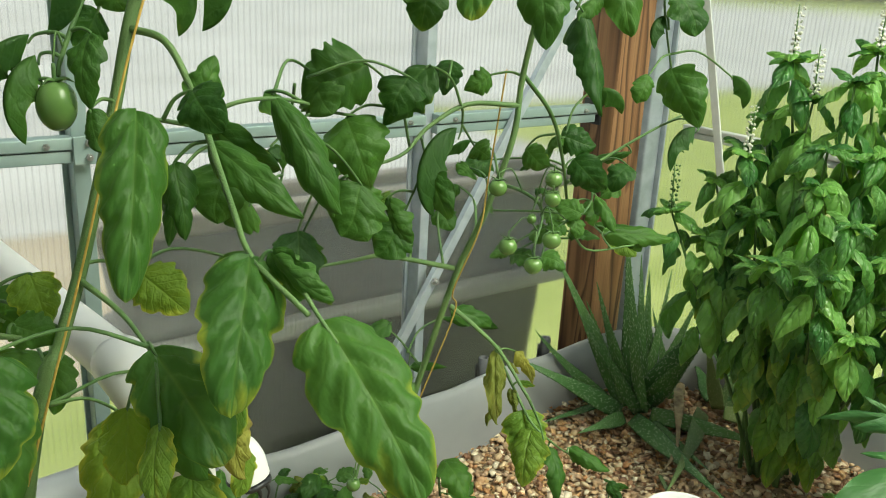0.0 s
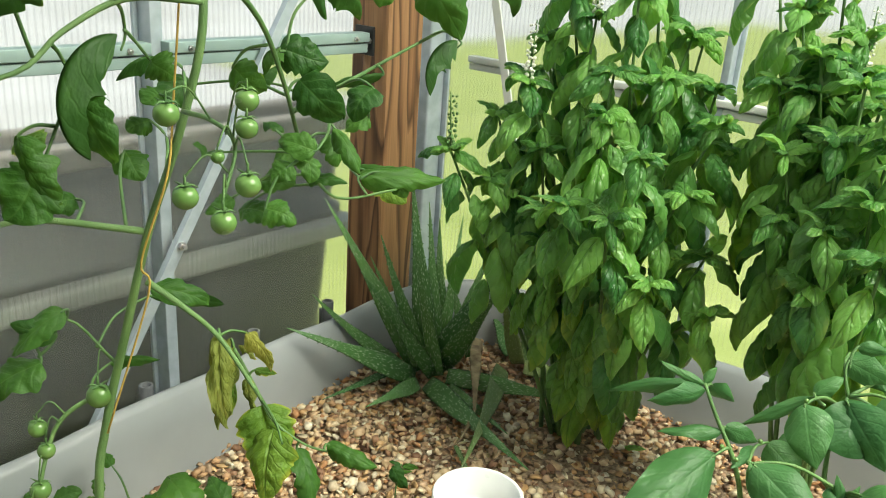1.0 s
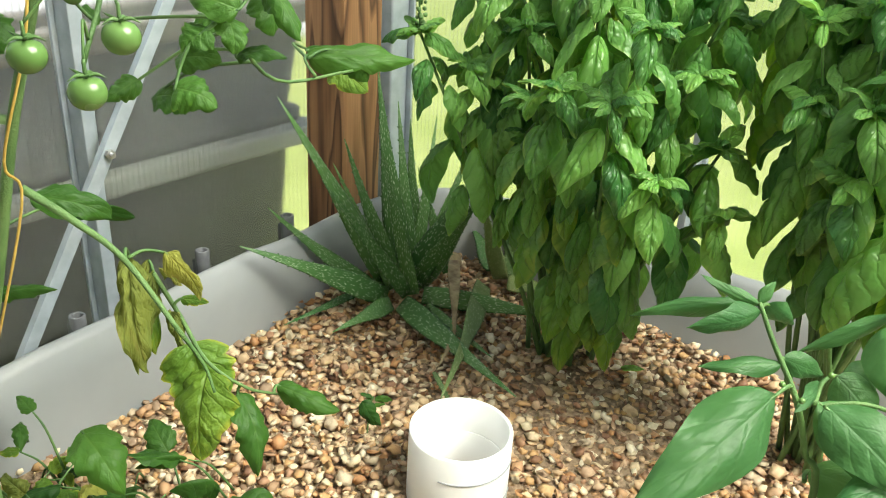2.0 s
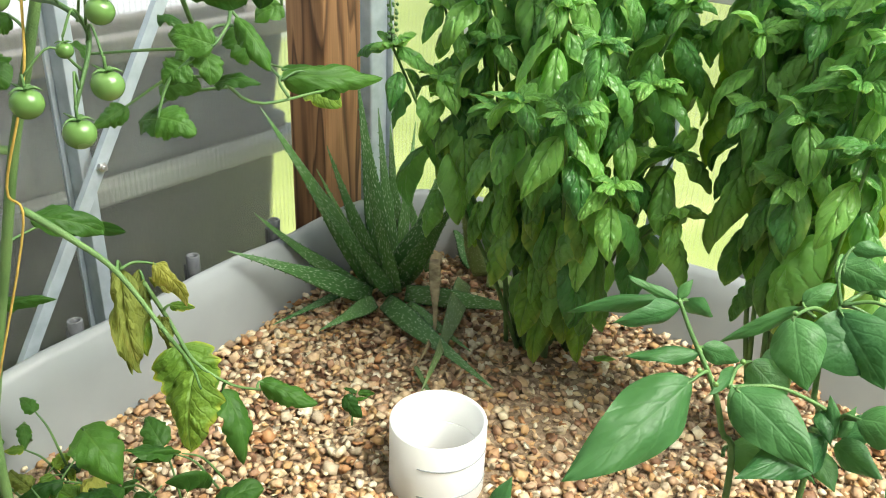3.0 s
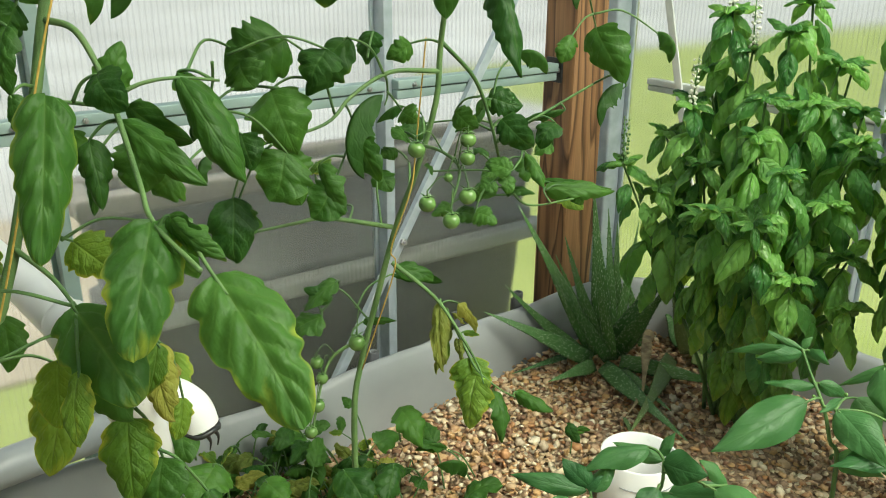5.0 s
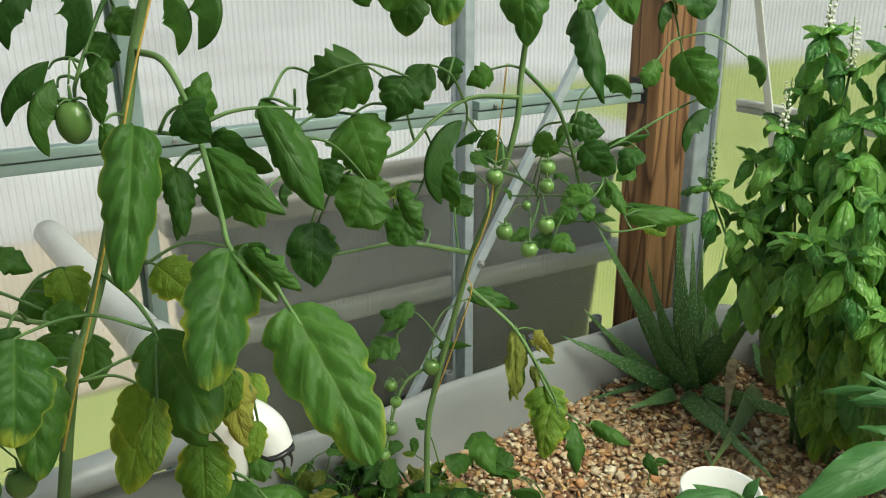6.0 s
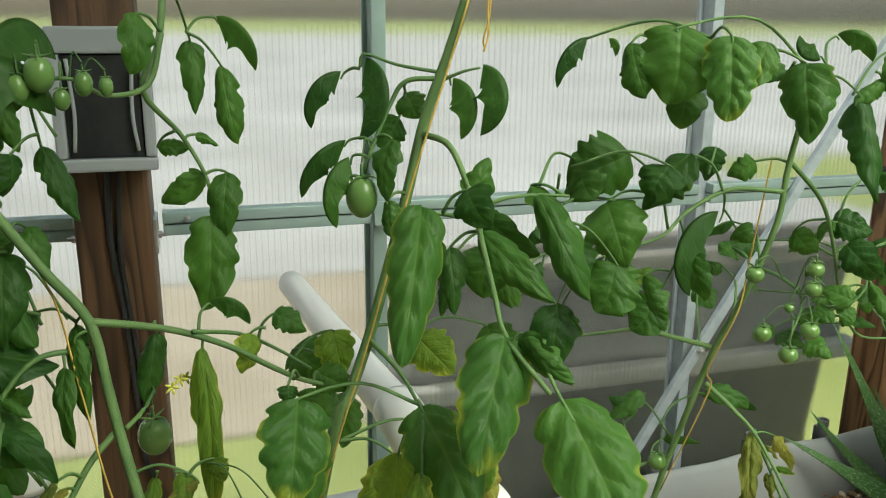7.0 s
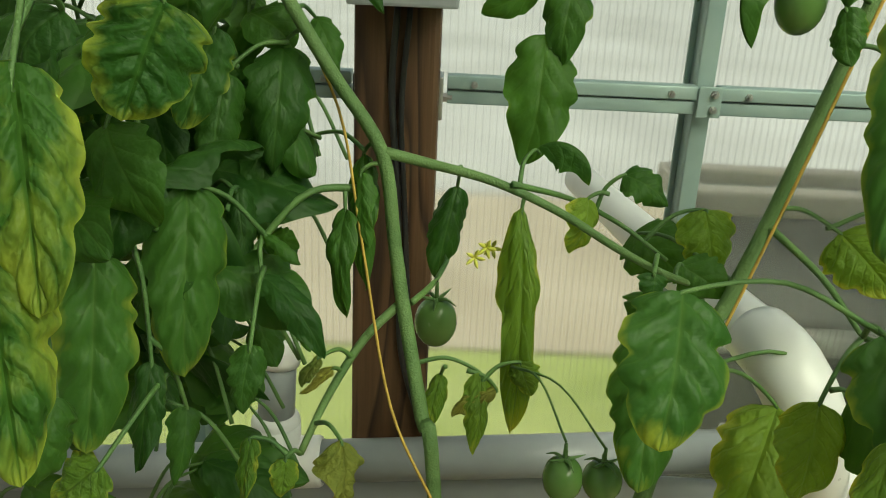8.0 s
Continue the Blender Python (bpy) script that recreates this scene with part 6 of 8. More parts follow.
leaf(vine_c, "tomato", (-0.136, 0.541, 1.006), (-0.114, 0.527, 0.969), (-0.07, -0.97, 0.23), 0.036, stalk=(-0.105, 0.584, 1.062))
leaf(vine_c, "tomato", (-0.085, 0.645, 1.027), (-0.088, 0.622, 0.966), (0.22, -0.72, 0.66), 0.037, stalk=(-0.070, 0.632, 1.036))
leaf(vine_c, "tomato", (-0.100, 0.600, 0.965), (-0.093, 0.588, 0.932), (0.05, -0.88, 0.46), 0.021, stalk=(-0.100, 0.579, 0.960))
leaf(vine_c, "tomato", (-0.127, 0.563, 0.949), (-0.120, 0.547, 0.907), (-0.11, -0.77, 0.63), 0.038, stalk=(-0.109, 0.574, 0.968))
leaf(vine_c, "broad", (-0.138, 0.523, 0.958), (-0.139, 0.496, 0.884), (0.43, -0.72, 0.54), 0.038, stalk=(-0.123, 0.565, 0.953))
leaf(vine_c, "tomato", (-0.124, 0.535, 0.904), (-0.129, 0.519, 0.859), (0.03, -0.88, 0.47), 0.018, stalk=(-0.131, 0.544, 0.955))
leaf(vine_c, "tomato", (-0.114, 0.546, 0.876), (-0.118, 0.533, 0.842), (0.56, -0.77, 0.31), 0.017, stalk=(-0.125, 0.537, 0.915))
leaf(vine_c, "tomato", (-0.077, 0.601, 0.909), (-0.064, 0.591, 0.883), (-0.10, -0.74, 0.66), 0.012, stalk=(-0.097, 0.592, 0.925))
leaf(vine_c, "tomato", (-0.050, 0.616, 0.951), (-0.047, 0.597, 0.901), (-0.26, -0.66, 0.71), 0.018, stalk=(-0.051, 0.622, 0.959))
leaf(vine_c, "tomato", (-0.043, 0.623, 0.969), (-0.037, 0.609, 0.933), (-0.47, -0.88, 0.03), 0.015, stalk=(-0.032, 0.625, 0.973))
leaf(vine_c, "yellow", (-0.132, 0.494, 0.880), (-0.151, 0.488, 0.863), (-0.12, -0.80, 0.59), 0.029, stalk=(-0.120, 0.541, 0.895))
leaf(vine_c, "dry", (-0.045, 0.558, 0.853), (-0.045, 0.547, 0.823), (0.47, -0.73, 0.50), 0.028, stalk=(-0.061, 0.579, 0.849))
leaf(vine_c, "yellow", (-0.071, 0.555, 0.844), (-0.073, 0.549, 0.826), (0.28, -0.75, 0.59), 0.015, stalk=(-0.067, 0.571, 0.836))
leaf(vine_c, "yellow", (-0.088, 0.558, 0.853), (-0.091, 0.547, 0.821), (-0.18, -0.67, 0.72), 0.013, stalk=(-0.070, 0.558, 0.843))
leaf(vine_c, "dry", (-0.053, 0.588, 0.876), (-0.069, 0.583, 0.863), (0.26, -0.94, 0.21), 0.007, stalk=(-0.049, 0.592, 0.871))
leaf(vine_c, "yellow", (0.022, 0.597, 0.872), (0.020, 0.582, 0.832), (0.36, -0.48, 0.80), 0.018, stalk=(-0.013, 0.598, 0.875))
leaf(vine_c, "dry", (0.031, 0.594, 0.864), (0.009, 0.589, 0.850), (-0.49, -0.68, 0.55), 0.013, stalk=(0.015, 0.597, 0.873))
leaf(vine_c, "yellow", (0.002, 0.605, 0.866), (-0.003, 0.595, 0.838), (-0.23, -0.76, 0.61), 0.013, stalk=(0.004, 0.598, 0.874))
leaf(vine_c, "yellow", (0.042, 0.599, 0.878), (0.049, 0.593, 0.862), (-0.26, -0.93, 0.26), 0.019, stalk=(0.023, 0.595, 0.868))
leaf(vine_c, "tomato", (-0.136, 0.484, 1.054), (-0.126, 0.475, 1.030), (0.64, -0.55, 0.54), 0.025, stalk=(-0.107, 0.488, 1.072))
leaf(vine_c, "tomato", (-0.103, 0.651, 1.042), (-0.080, 0.644, 1.025), (0.21, -0.82, 0.53), 0.028, stalk=(-0.089, 0.637, 1.064))
leaf(vine_c, "tomato", (-0.071, 0.660, 1.040), (-0.058, 0.649, 1.011), (0.23, -0.80, 0.56), 0.019, stalk=(-0.077, 0.633, 1.045))
leaf(vine_c, "tomato", (-0.108, 0.619, 1.016), (-0.111, 0.603, 0.972), (0.09, -0.99, -0.11), 0.032, stalk=(-0.082, 0.642, 1.029))
leaf(vine_c, "tomato", (-0.114, 0.464, 1.057), (-0.125, 0.458, 1.041), (0.03, -0.88, 0.48), 0.021, stalk=(-0.115, 0.449, 1.062))
leaf(vine_c, "tomato", (-0.089, 0.620, 0.933), (-0.074, 0.618, 0.928), (0.27, -0.96, -0.02), 0.016, stalk=(-0.088, 0.602, 0.940))
leaf(vine_c, "tomato", (-0.125, 0.545, 0.987), (-0.142, 0.530, 0.948), (0.36, -0.52, 0.77), 0.032, stalk=(-0.130, 0.550, 1.017))
leaf(vine_c, "tomato", (-0.120, 0.443, 0.942), (-0.125, 0.433, 0.915), (0.35, -0.90, 0.27), 0.025, stalk=(-0.117, 0.420, 1.016))
leaf(vine_c, "tomato", (-0.074, 0.658, 0.978), (-0.088, 0.648, 0.949), (-0.18, -0.96, 0.23), 0.020, stalk=(-0.042, 0.634, 0.977))
# unseen canopy of leaves, added overhead to shade the foliage below
leaflet_bush(vine_c, (-0.20, 0.42, 1.36), (0.12, 0.14, 0.11), 34, 25, (0.055, 0.09), ("tomato",))
leaflet_bush(vine_c, (-0.17, 0.56, 1.02), (0.07, 0.07, 0.13), 26, 23, (0.06, 0.1), ("tomato", "tomato", "curl"))
leaflet_bush(vine_c, (-0.16, 0.62, 0.86), (0.08, 0.06, 0.17), 34, 21, (0.05, 0.085), ("tomato",))
leaflet_bush(vine_c, (-0.19, 0.72, 1.06), (0.10, 0.04, 0.10), 44, 41, (0.05, 0.085), ("tomato", "tomato", "tomato", "curl"))
leaflet_bush(vine_c, (-0.19, 0.70, 0.89), (0.09, 0.04, 0.09), 40, 42, (0.05, 0.085), ("tomato", "tomato", "tomato", "curl"))
leaflet_bush(vine_c, (0.02, 0.64, 0.66), (0.07, 0.05, 0.05), 12, 22, (0.03, 0.05), ("yellow", "dry", "yellow"))
leaf(vine_c, "tomato", (-0.141, 0.572, 1.045), (-0.153, 0.565, 1.015), (0.03, -0.99, -0.12), 0.017, stalk=(-0.120, 0.563, 1.034))
leaf(vine_c, "broad", (-0.112, 0.753, 1.117), (-0.105, 0.738, 1.065), (0.12, -0.96, 0.25), 0.031, stalk=(-0.062, 0.645, 1.139))
leaf(vine_c, "tomato", (-0.105, 0.578, 1.069), (-0.125, 0.573, 1.045), (0.35, -0.79, 0.51), 0.018, stalk=(-0.105, 0.584, 1.062))
leaf(vine_c, "tomato", (-0.162, 0.618, 1.106), (-0.154, 0.606, 1.063), (0.66, -0.47, 0.59), 0.024, stalk=(-0.119, 0.620, 1.122))
leaf(vine_c, "tomato", (-0.124, 0.539, 1.038), (-0.118, 0.531, 1.013), (0.55, -0.46, 0.69), 0.016, stalk=(-0.120, 0.563, 1.034))
leaf(vine_c, "tomato", (-0.140, 0.588, 1.166), (-0.145, 0.577, 1.123), (0.02, -1.00, 0.07), 0.033, stalk=(-0.120, 0.583, 1.131))
leaf(vine_c, "broad", (-0.207, 0.657, 1.139), (-0.229, 0.650, 1.109), (0.30, -0.92, 0.25), 0.017, stalk=(-0.153, 0.618, 1.109))
leaf(vine_c, "tomato", (-0.135, 0.639, 1.169), (-0.136, 0.631, 1.138), (0.48, -0.85, -0.23), 0.023, stalk=(-0.136, 0.587, 1.159))
leaf(vine_c, "broad", (-0.151, 0.675, 1.099), (-0.148, 0.664, 1.059), (0.23, -0.89, 0.40), 0.026, stalk=(-0.118, 0.642, 1.116))
leaf(vine_c, "tomato", (-0.176, 0.641, 1.163), (-0.169, 0.632, 1.133), (-0.06, -1.00, -0.05), 0.022, stalk=(-0.135, 0.629, 1.167))
leaf(vine_c, "tomato", (-0.219, 0.684, 1.107), (-0.241, 0.678, 1.076), (0.03, -0.99, 0.14), 0.026, stalk=(-0.196, 0.649, 1.133))
leaf(vine_c, "tomato", (-0.193, 0.629, 1.112), (-0.194, 0.617, 1.068), (0.63, -0.74, 0.22), 0.034, stalk=(-0.180, 0.637, 1.124))
leaf(vine_c, "tomato", (-0.130, 0.742, 1.059), (-0.122, 0.727, 1.005), (0.08, -0.99, -0.10), 0.031, stalk=(-0.102, 0.731, 1.122))
leaf(vine_c, "tomato", (-0.215, 0.712, 1.136), (-0.239, 0.705, 1.104), (-0.13, -0.99, -0.11), 0.028, stalk=(-0.214, 0.677, 1.112))
leaf(vine_c, "tomato", (-0.206, 0.735, 1.015), (-0.228, 0.724, 0.968), (0.09, -0.94, 0.34), 0.032, stalk=(-0.124, 0.740, 1.071))
leaf(vine_c, "tomato", (-0.082, 0.563, 1.073), (-0.099, 0.555, 1.040), (0.79, -0.61, -0.05), 0.026, stalk=(-0.105, 0.579, 1.068))
leaf(vine_c, "broad", (-0.174, 0.634, 1.026), (-0.181, 0.624, 0.987), (0.37, -0.79, 0.49), 0.026, stalk=(-0.103, 0.624, 1.018))
leaf(vine_c, "tomato", (-0.201, 0.633, 1.044), (-0.187, 0.624, 1.017), (0.58, -0.68, 0.45), 0.016, stalk=(-0.160, 0.632, 1.024))
leaf(vine_c, "tomato", (-0.168, 0.610, 1.137), (-0.178, 0.600, 1.099), (0.13, -0.81, 0.57), 0.028, stalk=(-0.180, 0.637, 1.124))
leaf(vine_c, "tomato", (-0.108, 0.663, 1.033), (-0.129, 0.655, 0.997), (-0.22, -0.98, -0.03), 0.030, stalk=(-0.100, 0.648, 1.047))
leaf(vine_c, "broad", (-0.101, 0.578, 1.042), (-0.115, 0.567, 1.000), (0.32, -0.85, 0.42), 0.028, stalk=(-0.105, 0.584, 1.062))
leaf(vine_c, "tomato", (-0.231, 0.683, 1.091), (-0.239, 0.674, 1.056), (0.17, -0.94, 0.28), 0.021, stalk=(-0.214, 0.677, 1.112))
leaf(vine_c, "tomato", (-0.151, 0.763, 1.109), (-0.127, 0.747, 1.058), (0.46, -0.86, 0.21), 0.040, stalk=(-0.102, 0.731, 1.122))
leaf(vine_c, "tomato", (-0.139, 0.655, 1.066), (-0.161, 0.648, 1.035), (0.40, -0.64, 0.66), 0.020, stalk=(-0.144, 0.668, 1.102))
leaf(vine_c, "tomato", (-0.161, 0.596, 1.032), (-0.186, 0.588, 0.996), (0.75, -0.36, 0.56), 0.031, stalk=(-0.137, 0.570, 1.043))
leaf(vine_c, "tomato", (-0.108, 0.667, 1.053), (-0.111, 0.657, 1.017), (0.66, -0.72, 0.22), 0.028, stalk=(-0.104, 0.655, 1.040))
leaf(vine_c, "tomato", (-0.193, 0.602, 1.119), (-0.177, 0.591, 1.082), (0.18, -0.92, 0.36), 0.030, stalk=(-0.190, 0.630, 1.115))
leaf(vine_c, "tomato", (-0.135, 0.623, 1.064), (-0.156, 0.613, 1.020), (0.70, -0.71, 0.00), 0.028, stalk=(-0.140, 0.657, 1.073))
leaf(vine_c, "broad", (-0.114, 0.589, 1.061), (-0.115, 0.582, 1.033), (0.33, -0.87, 0.36), 0.020, stalk=(-0.104, 0.588, 1.062))
leaf(vine_c, "tomato", (-0.133, 0.600, 1.036), (-0.132, 0.591, 1.001), (-0.16, -0.92, 0.35), 0.027, stalk=(-0.149, 0.583, 1.038))
leaf(vine_c, "tomato", (-0.117, 0.608, 1.153), (-0.113, 0.597, 1.114), (-0.19, -0.81, 0.55), 0.027, stalk=(-0.136, 0.613, 1.164))
leaf(vine_c, "tomato", (-0.102, 0.737, 1.128), (-0.081, 0.723, 1.083), (0.53, -0.84, -0.16), 0.029, stalk=(-0.102, 0.731, 1.122))
leaf(vine_c, "tomato", (-0.162, 0.592, 1.156), (-0.160, 0.584, 1.127), (0.62, -0.52, 0.58), 0.015, stalk=(-0.136, 0.587, 1.159))
leaf(vine_c, "tomato", (-0.147, 0.729, 1.004), (-0.123, 0.714, 0.958), (-0.18, -0.96, 0.23), 0.027, stalk=(-0.165, 0.738, 1.043))
leaf(vine_c, "tomato", (-0.167, 0.648, 0.904), (-0.170, 0.639, 0.870), (-0.15, -0.84, 0.52), 0.021, stalk=(-0.089, 0.617, 0.934))
leaf(vine_c, "tomato", (-0.149, 0.688, 0.920), (-0.177, 0.677, 0.872), (0.03, -0.92, 0.38), 0.037, stalk=(-0.151, 0.642, 0.910))
leaf(vine_c, "tomato", (-0.190, 0.674, 0.883), (-0.200, 0.664, 0.842), (0.62, -0.70, 0.35), 0.026, stalk=(-0.150, 0.665, 0.915))
leaf(vine_c, "tomato", (-0.168, 0.609, 0.894), (-0.171, 0.600, 0.862), (-0.15, -0.98, 0.15), 0.018, stalk=(-0.151, 0.642, 0.910))
leaf(vine_c, "tomato", (-0.152, 0.605, 0.873), (-0.133, 0.595, 0.840), (0.37, -0.76, 0.53), 0.020, stalk=(-0.165, 0.615, 0.897))
leaf(vine_c, "tomato", (-0.150, 0.598, 1.025), (-0.155, 0.589, 0.988), (0.01, -0.65, 0.76), 0.023, stalk=(-0.156, 0.591, 1.034))
leaf(vine_c, "tomato", (-0.140, 0.599, 1.014), (-0.129, 0.586, 0.970), (0.26, -0.79, 0.55), 0.028, stalk=(-0.151, 0.597, 1.026))
leaf(vine_c, "tomato", (-0.144, 0.623, 0.877), (-0.168, 0.615, 0.839), (0.17, -0.35, 0.92), 0.022, stalk=(-0.158, 0.610, 0.885))
leaf(vine_c, "tomato", (-0.120, 0.697, 0.939), (-0.096, 0.682, 0.894), (0.13, -0.29, 0.95), 0.027, stalk=(-0.150, 0.679, 0.918))
leaf(vine_c, "tomato", (-0.167, 0.588, 0.969), (-0.176, 0.579, 0.933), (-0.04, -1.00, 0.05), 0.024, stalk=(-0.118, 0.568, 0.958))
leaf(vine_c, "yellow", (-0.184, 0.662, 0.860), (-0.205, 0.654, 0.827), (0.32, -0.91, 0.25), 0.026, stalk=(-0.182, 0.672, 0.889))
leaf(vine_c, "tomato", (-0.079, 0.527, 0.919), (-0.081, 0.519, 0.890), (0.15, -0.89, 0.44), 0.017, stalk=(-0.082, 0.571, 0.936))
leaf(vine_c, "tomato", (-0.156, 0.629, 0.862), (-0.172, 0.622, 0.831), (0.13, -0.74, 0.66), 0.022, stalk=(-0.147, 0.620, 0.879))
leaf(vine_c, "tomato", (-0.096, 0.635, 0.982), (-0.094, 0.625, 0.946), (0.30, -0.95, -0.09), 0.024, stalk=(-0.068, 0.654, 0.978))
leaf(vine_c, "tomato", (-0.117, 0.619, 0.958), (-0.101, 0.607, 0.919), (-0.24, -0.91, 0.33), 0.022, stalk=(-0.100, 0.596, 0.964))
leaf(vine_c, "tomato", (-0.201, 0.622, 0.976), (-0.180, 0.611, 0.940), (0.50, -0.27, 0.82), 0.025, stalk=(-0.181, 0.632, 1.034))
for p in ((0.017, 0.627, 0.924), (0.023, 0.629, 0.929), (0.027, 0.643, 0.924)):
    bm = bmesh.new()
    for k in range(5):
        a = k * 1.257
        d = Vector((math.cos(a), -0.5, math.sin(a)))
        tube(bm, [Vector(p), Vector(p) + d * 0.003, Vector(p) + d * 0.0055], [0.0005, 0.0012, 0.0003], 5, per=3)
    bmesh.ops.translate(bm, verts=bm.verts, vec=-vine_c.location)
    part("flower", bm, flower_yellow, vine_c, "yellow star-shaped flower")
twine([(-0.086, 0.649, 1.054), (-0.056, 0.634, 0.999), (-0.041, 0.610, 0.936), (-0.023, 0.582, 0.859), (0.002, 0.564, 0.812)])
twine([(0.231, 0.607, 1.195), (0.215, 0.604, 1.147), (0.187, 0.592, 1.073), (0.158, 0.585, 0.977), (0.130, 0.572, 0.901), (0.111, 0.564, 0.848)])
twine([(0.536, 0.661, 1.068), (0.528, 0.666, 0.971), (0.519, 0.663, 0.923), (0.506, 0.681, 0.858), (0.514, 0.688, 0.829), (0.488, 0.716, 0.709)])

# ---- aloe ----
aloe = thing("aloe_plant", (1.141, 0.944, 0.400), "spreading speckled green aloe with toothed leaves in the corner", "aloe plant")
succulent_leaf(aloe, (1.152, 0.993, 0.418), (1.020, 1.075, 0.712), 0.036, 0.02, (-0.22, -0.68, 0.70))
succulent_leaf(aloe, (1.156, 0.976, 0.418), (1.141, 1.074, 0.627), 0.026, 0.03, (-0.74, -0.20, 0.64))
succulent_leaf(aloe, (1.161, 0.970, 0.418), (1.210, 1.075, 0.715), 0.036, 0.03, (-0.70, -0.44, 0.56))
succulent_leaf(aloe, (1.175, 0.967, 0.418), (1.243, 1.063, 0.666), 0.024, 0.02, (-0.44, -0.52, 0.73))
succulent_leaf(aloe, (1.196, 0.973, 0.418), (1.261, 1.053, 0.637), 0.028, 0.02, (-0.68, -0.21, 0.70))
succulent_leaf(aloe, (1.167, 0.964, 0.418), (1.207, 0.863, 0.638), 0.042, 0.02, (-0.65, -0.43, 0.63))
succulent_leaf(aloe, (1.176, 0.955, 0.418), (1.181, 0.851, 0.600), 0.035, 0.03, (-0.32, -0.70, 0.64))
succulent_leaf(aloe, (1.120, 0.963, 0.418), (0.925, 1.045, 0.538), 0.032, 0.06, (-0.60, -0.48, 0.64))
succulent_leaf(aloe, (1.122, 0.984, 0.418), (0.998, 1.075, 0.561), 0.023, -0.10, (-0.45, -0.65, 0.61))
succulent_leaf(aloe, (1.111, 0.947, 0.418), (0.993, 0.945, 0.422), 0.024, 0.10, (-0.48, -0.67, 0.57))
succulent_leaf(aloe, (1.122, 0.936, 0.418), (1.045, 0.681, 0.422), 0.032, 0.05, (-0.67, -0.49, 0.56))
succulent_leaf(aloe, (1.162, 0.930, 0.418), (1.253, 0.725, 0.422), 0.029, 0.05, (-0.76, -0.15, 0.63))
succulent_leaf(aloe, (1.137, 0.905, 0.418), (1.094, 0.754, 0.422), 0.018, 0.02, (-0.61, -0.53, 0.58))
succulent_leaf(aloe, (1.106, 1.003, 0.418), (0.960, 1.004, 0.422), 0.012, 0.00, (-0.40, -0.43, 0.81))
succulent_leaf(aloe, (1.244, 0.948, 0.418), (1.274, 1.045, 0.559), 0.020, 0.02, (-0.73, -0.24, 0.64))
succulent_leaf(aloe, (1.203, 0.963, 0.418), (1.329, 1.045, 0.460), 0.029, 0.00, (-0.49, -0.56, 0.67))
succulent_leaf(aloe, (1.184, 0.969, 0.418), (1.290, 1.025, 0.642), 0.019, 0.03, (-0.45, -0.63, 0.63))
succulent_leaf(aloe, (1.144, 0.974, 0.418), (1.120, 1.075, 0.594), 0.017, -0.04, (-0.70, -0.25, 0.67))
succulent_leaf(aloe, (1.186, 0.957, 0.418), (1.283, 0.944, 0.630), 0.023, 0.03, (-0.66, -0.23, 0.72))
succulent_leaf(aloe, (1.146, 0.946, 0.418), (1.060, 1.034, 0.596), 0.022, 0.05, (-0.61, -0.58, 0.53))
succulent_leaf(aloe, (1.152, 0.941, 0.418), (1.147, 1.006, 0.640), 0.022, 0.04, (-0.76, -0.28, 0.59))
succulent_leaf(aloe, (1.252, 0.885, 0.418), (0.978, 0.745, 0.422), 0.030, 0.05, (-0.48, -0.66, 0.57), aloe_pale)
succulent_leaf(aloe, (1.285, 0.877, 0.418), (1.241, 0.894, 0.564), 0.027, 0.03, (-0.80, -0.18, 0.57), aloe_pale)
succulent_leaf(aloe, (1.294, 0.867, 0.418), (1.345, 0.893, 0.497), 0.031, 0.02, (-0.68, -0.18, 0.71), aloe_pale)
succulent_leaf(aloe, (1.298, 0.863, 0.418), (1.345, 0.842, 0.489), 0.033, 0.02, (-0.78, -0.30, 0.55), aloe_green)
succulent_leaf(aloe, (1.283, 0.863, 0.418), (1.315, 0.794, 0.422), 0.026, -0.05, (-0.78, -0.24, 0.58), aloe_pale)
succulent_leaf(aloe, (1.309, 0.906, 0.418), (1.345, 0.983, 0.453), 0.032, 0.02, (-0.59, -0.39, 0.71), aloe_green)
succulent_leaf(aloe, (1.244, 0.925, 0.447), (1.203, 0.939, 0.463), 0.020, 0.05, (-0.77, -0.15, 0.62), aloe_dead)
succulent_leaf(aloe, (1.216, 0.918, 0.460), (1.083, 0.808, 0.420), 0.017, 0.05, (-0.65, -0.58, 0.49), aloe_dead)
succulent_leaf(aloe, (1.100, 0.824, 0.420), (1.019, 0.788, 0.420), 0.005, 0.10, (-0.40, -0.65, 0.64), aloe_dead)
succulent_leaf(aloe, (1.021, 0.791, 0.418), (0.966, 0.712, 0.422), 0.005, -0.10, (-0.69, -0.39, 0.61), aloe_pale)
succulent_leaf(aloe, (1.330, 0.854, 0.429), (1.345, 0.950, 0.495), 0.023, 0.03, (-0.63, -0.16, 0.76), aloe_green)

# ---- pepper plants ----
pepper_a = thing("pepper_plant", (1.076, 0.381, 0.400), "young pepper plant with smooth pointed leaves and white buds", "pepper plant", "pepper plants")
stem(pepper_a, [(0.719, 0.299, 0.390), (0.719, 0.299, 0.703), (0.718, 0.310, 0.749), (0.719, 0.321, 0.776), (0.721, 0.339, 0.801), (0.723, 0.351, 0.819)], [0.0024, 0.0021, 0.0018, 0.0016, 0.0014, 0.0011], stem_dark)
leaf(pepper_a, "pepper", (0.704, 0.328, 0.783), (0.618, 0.358, 0.750), (-0.40, -0.57, 0.72), 0.041, stalk=(0.720, 0.325, 0.782))
leaf(pepper_a, "pepper", (0.726, 0.312, 0.775), (0.719, 0.255, 0.740), (-0.30, -0.49, 0.82), 0.036, stalk=(0.719, 0.319, 0.772))
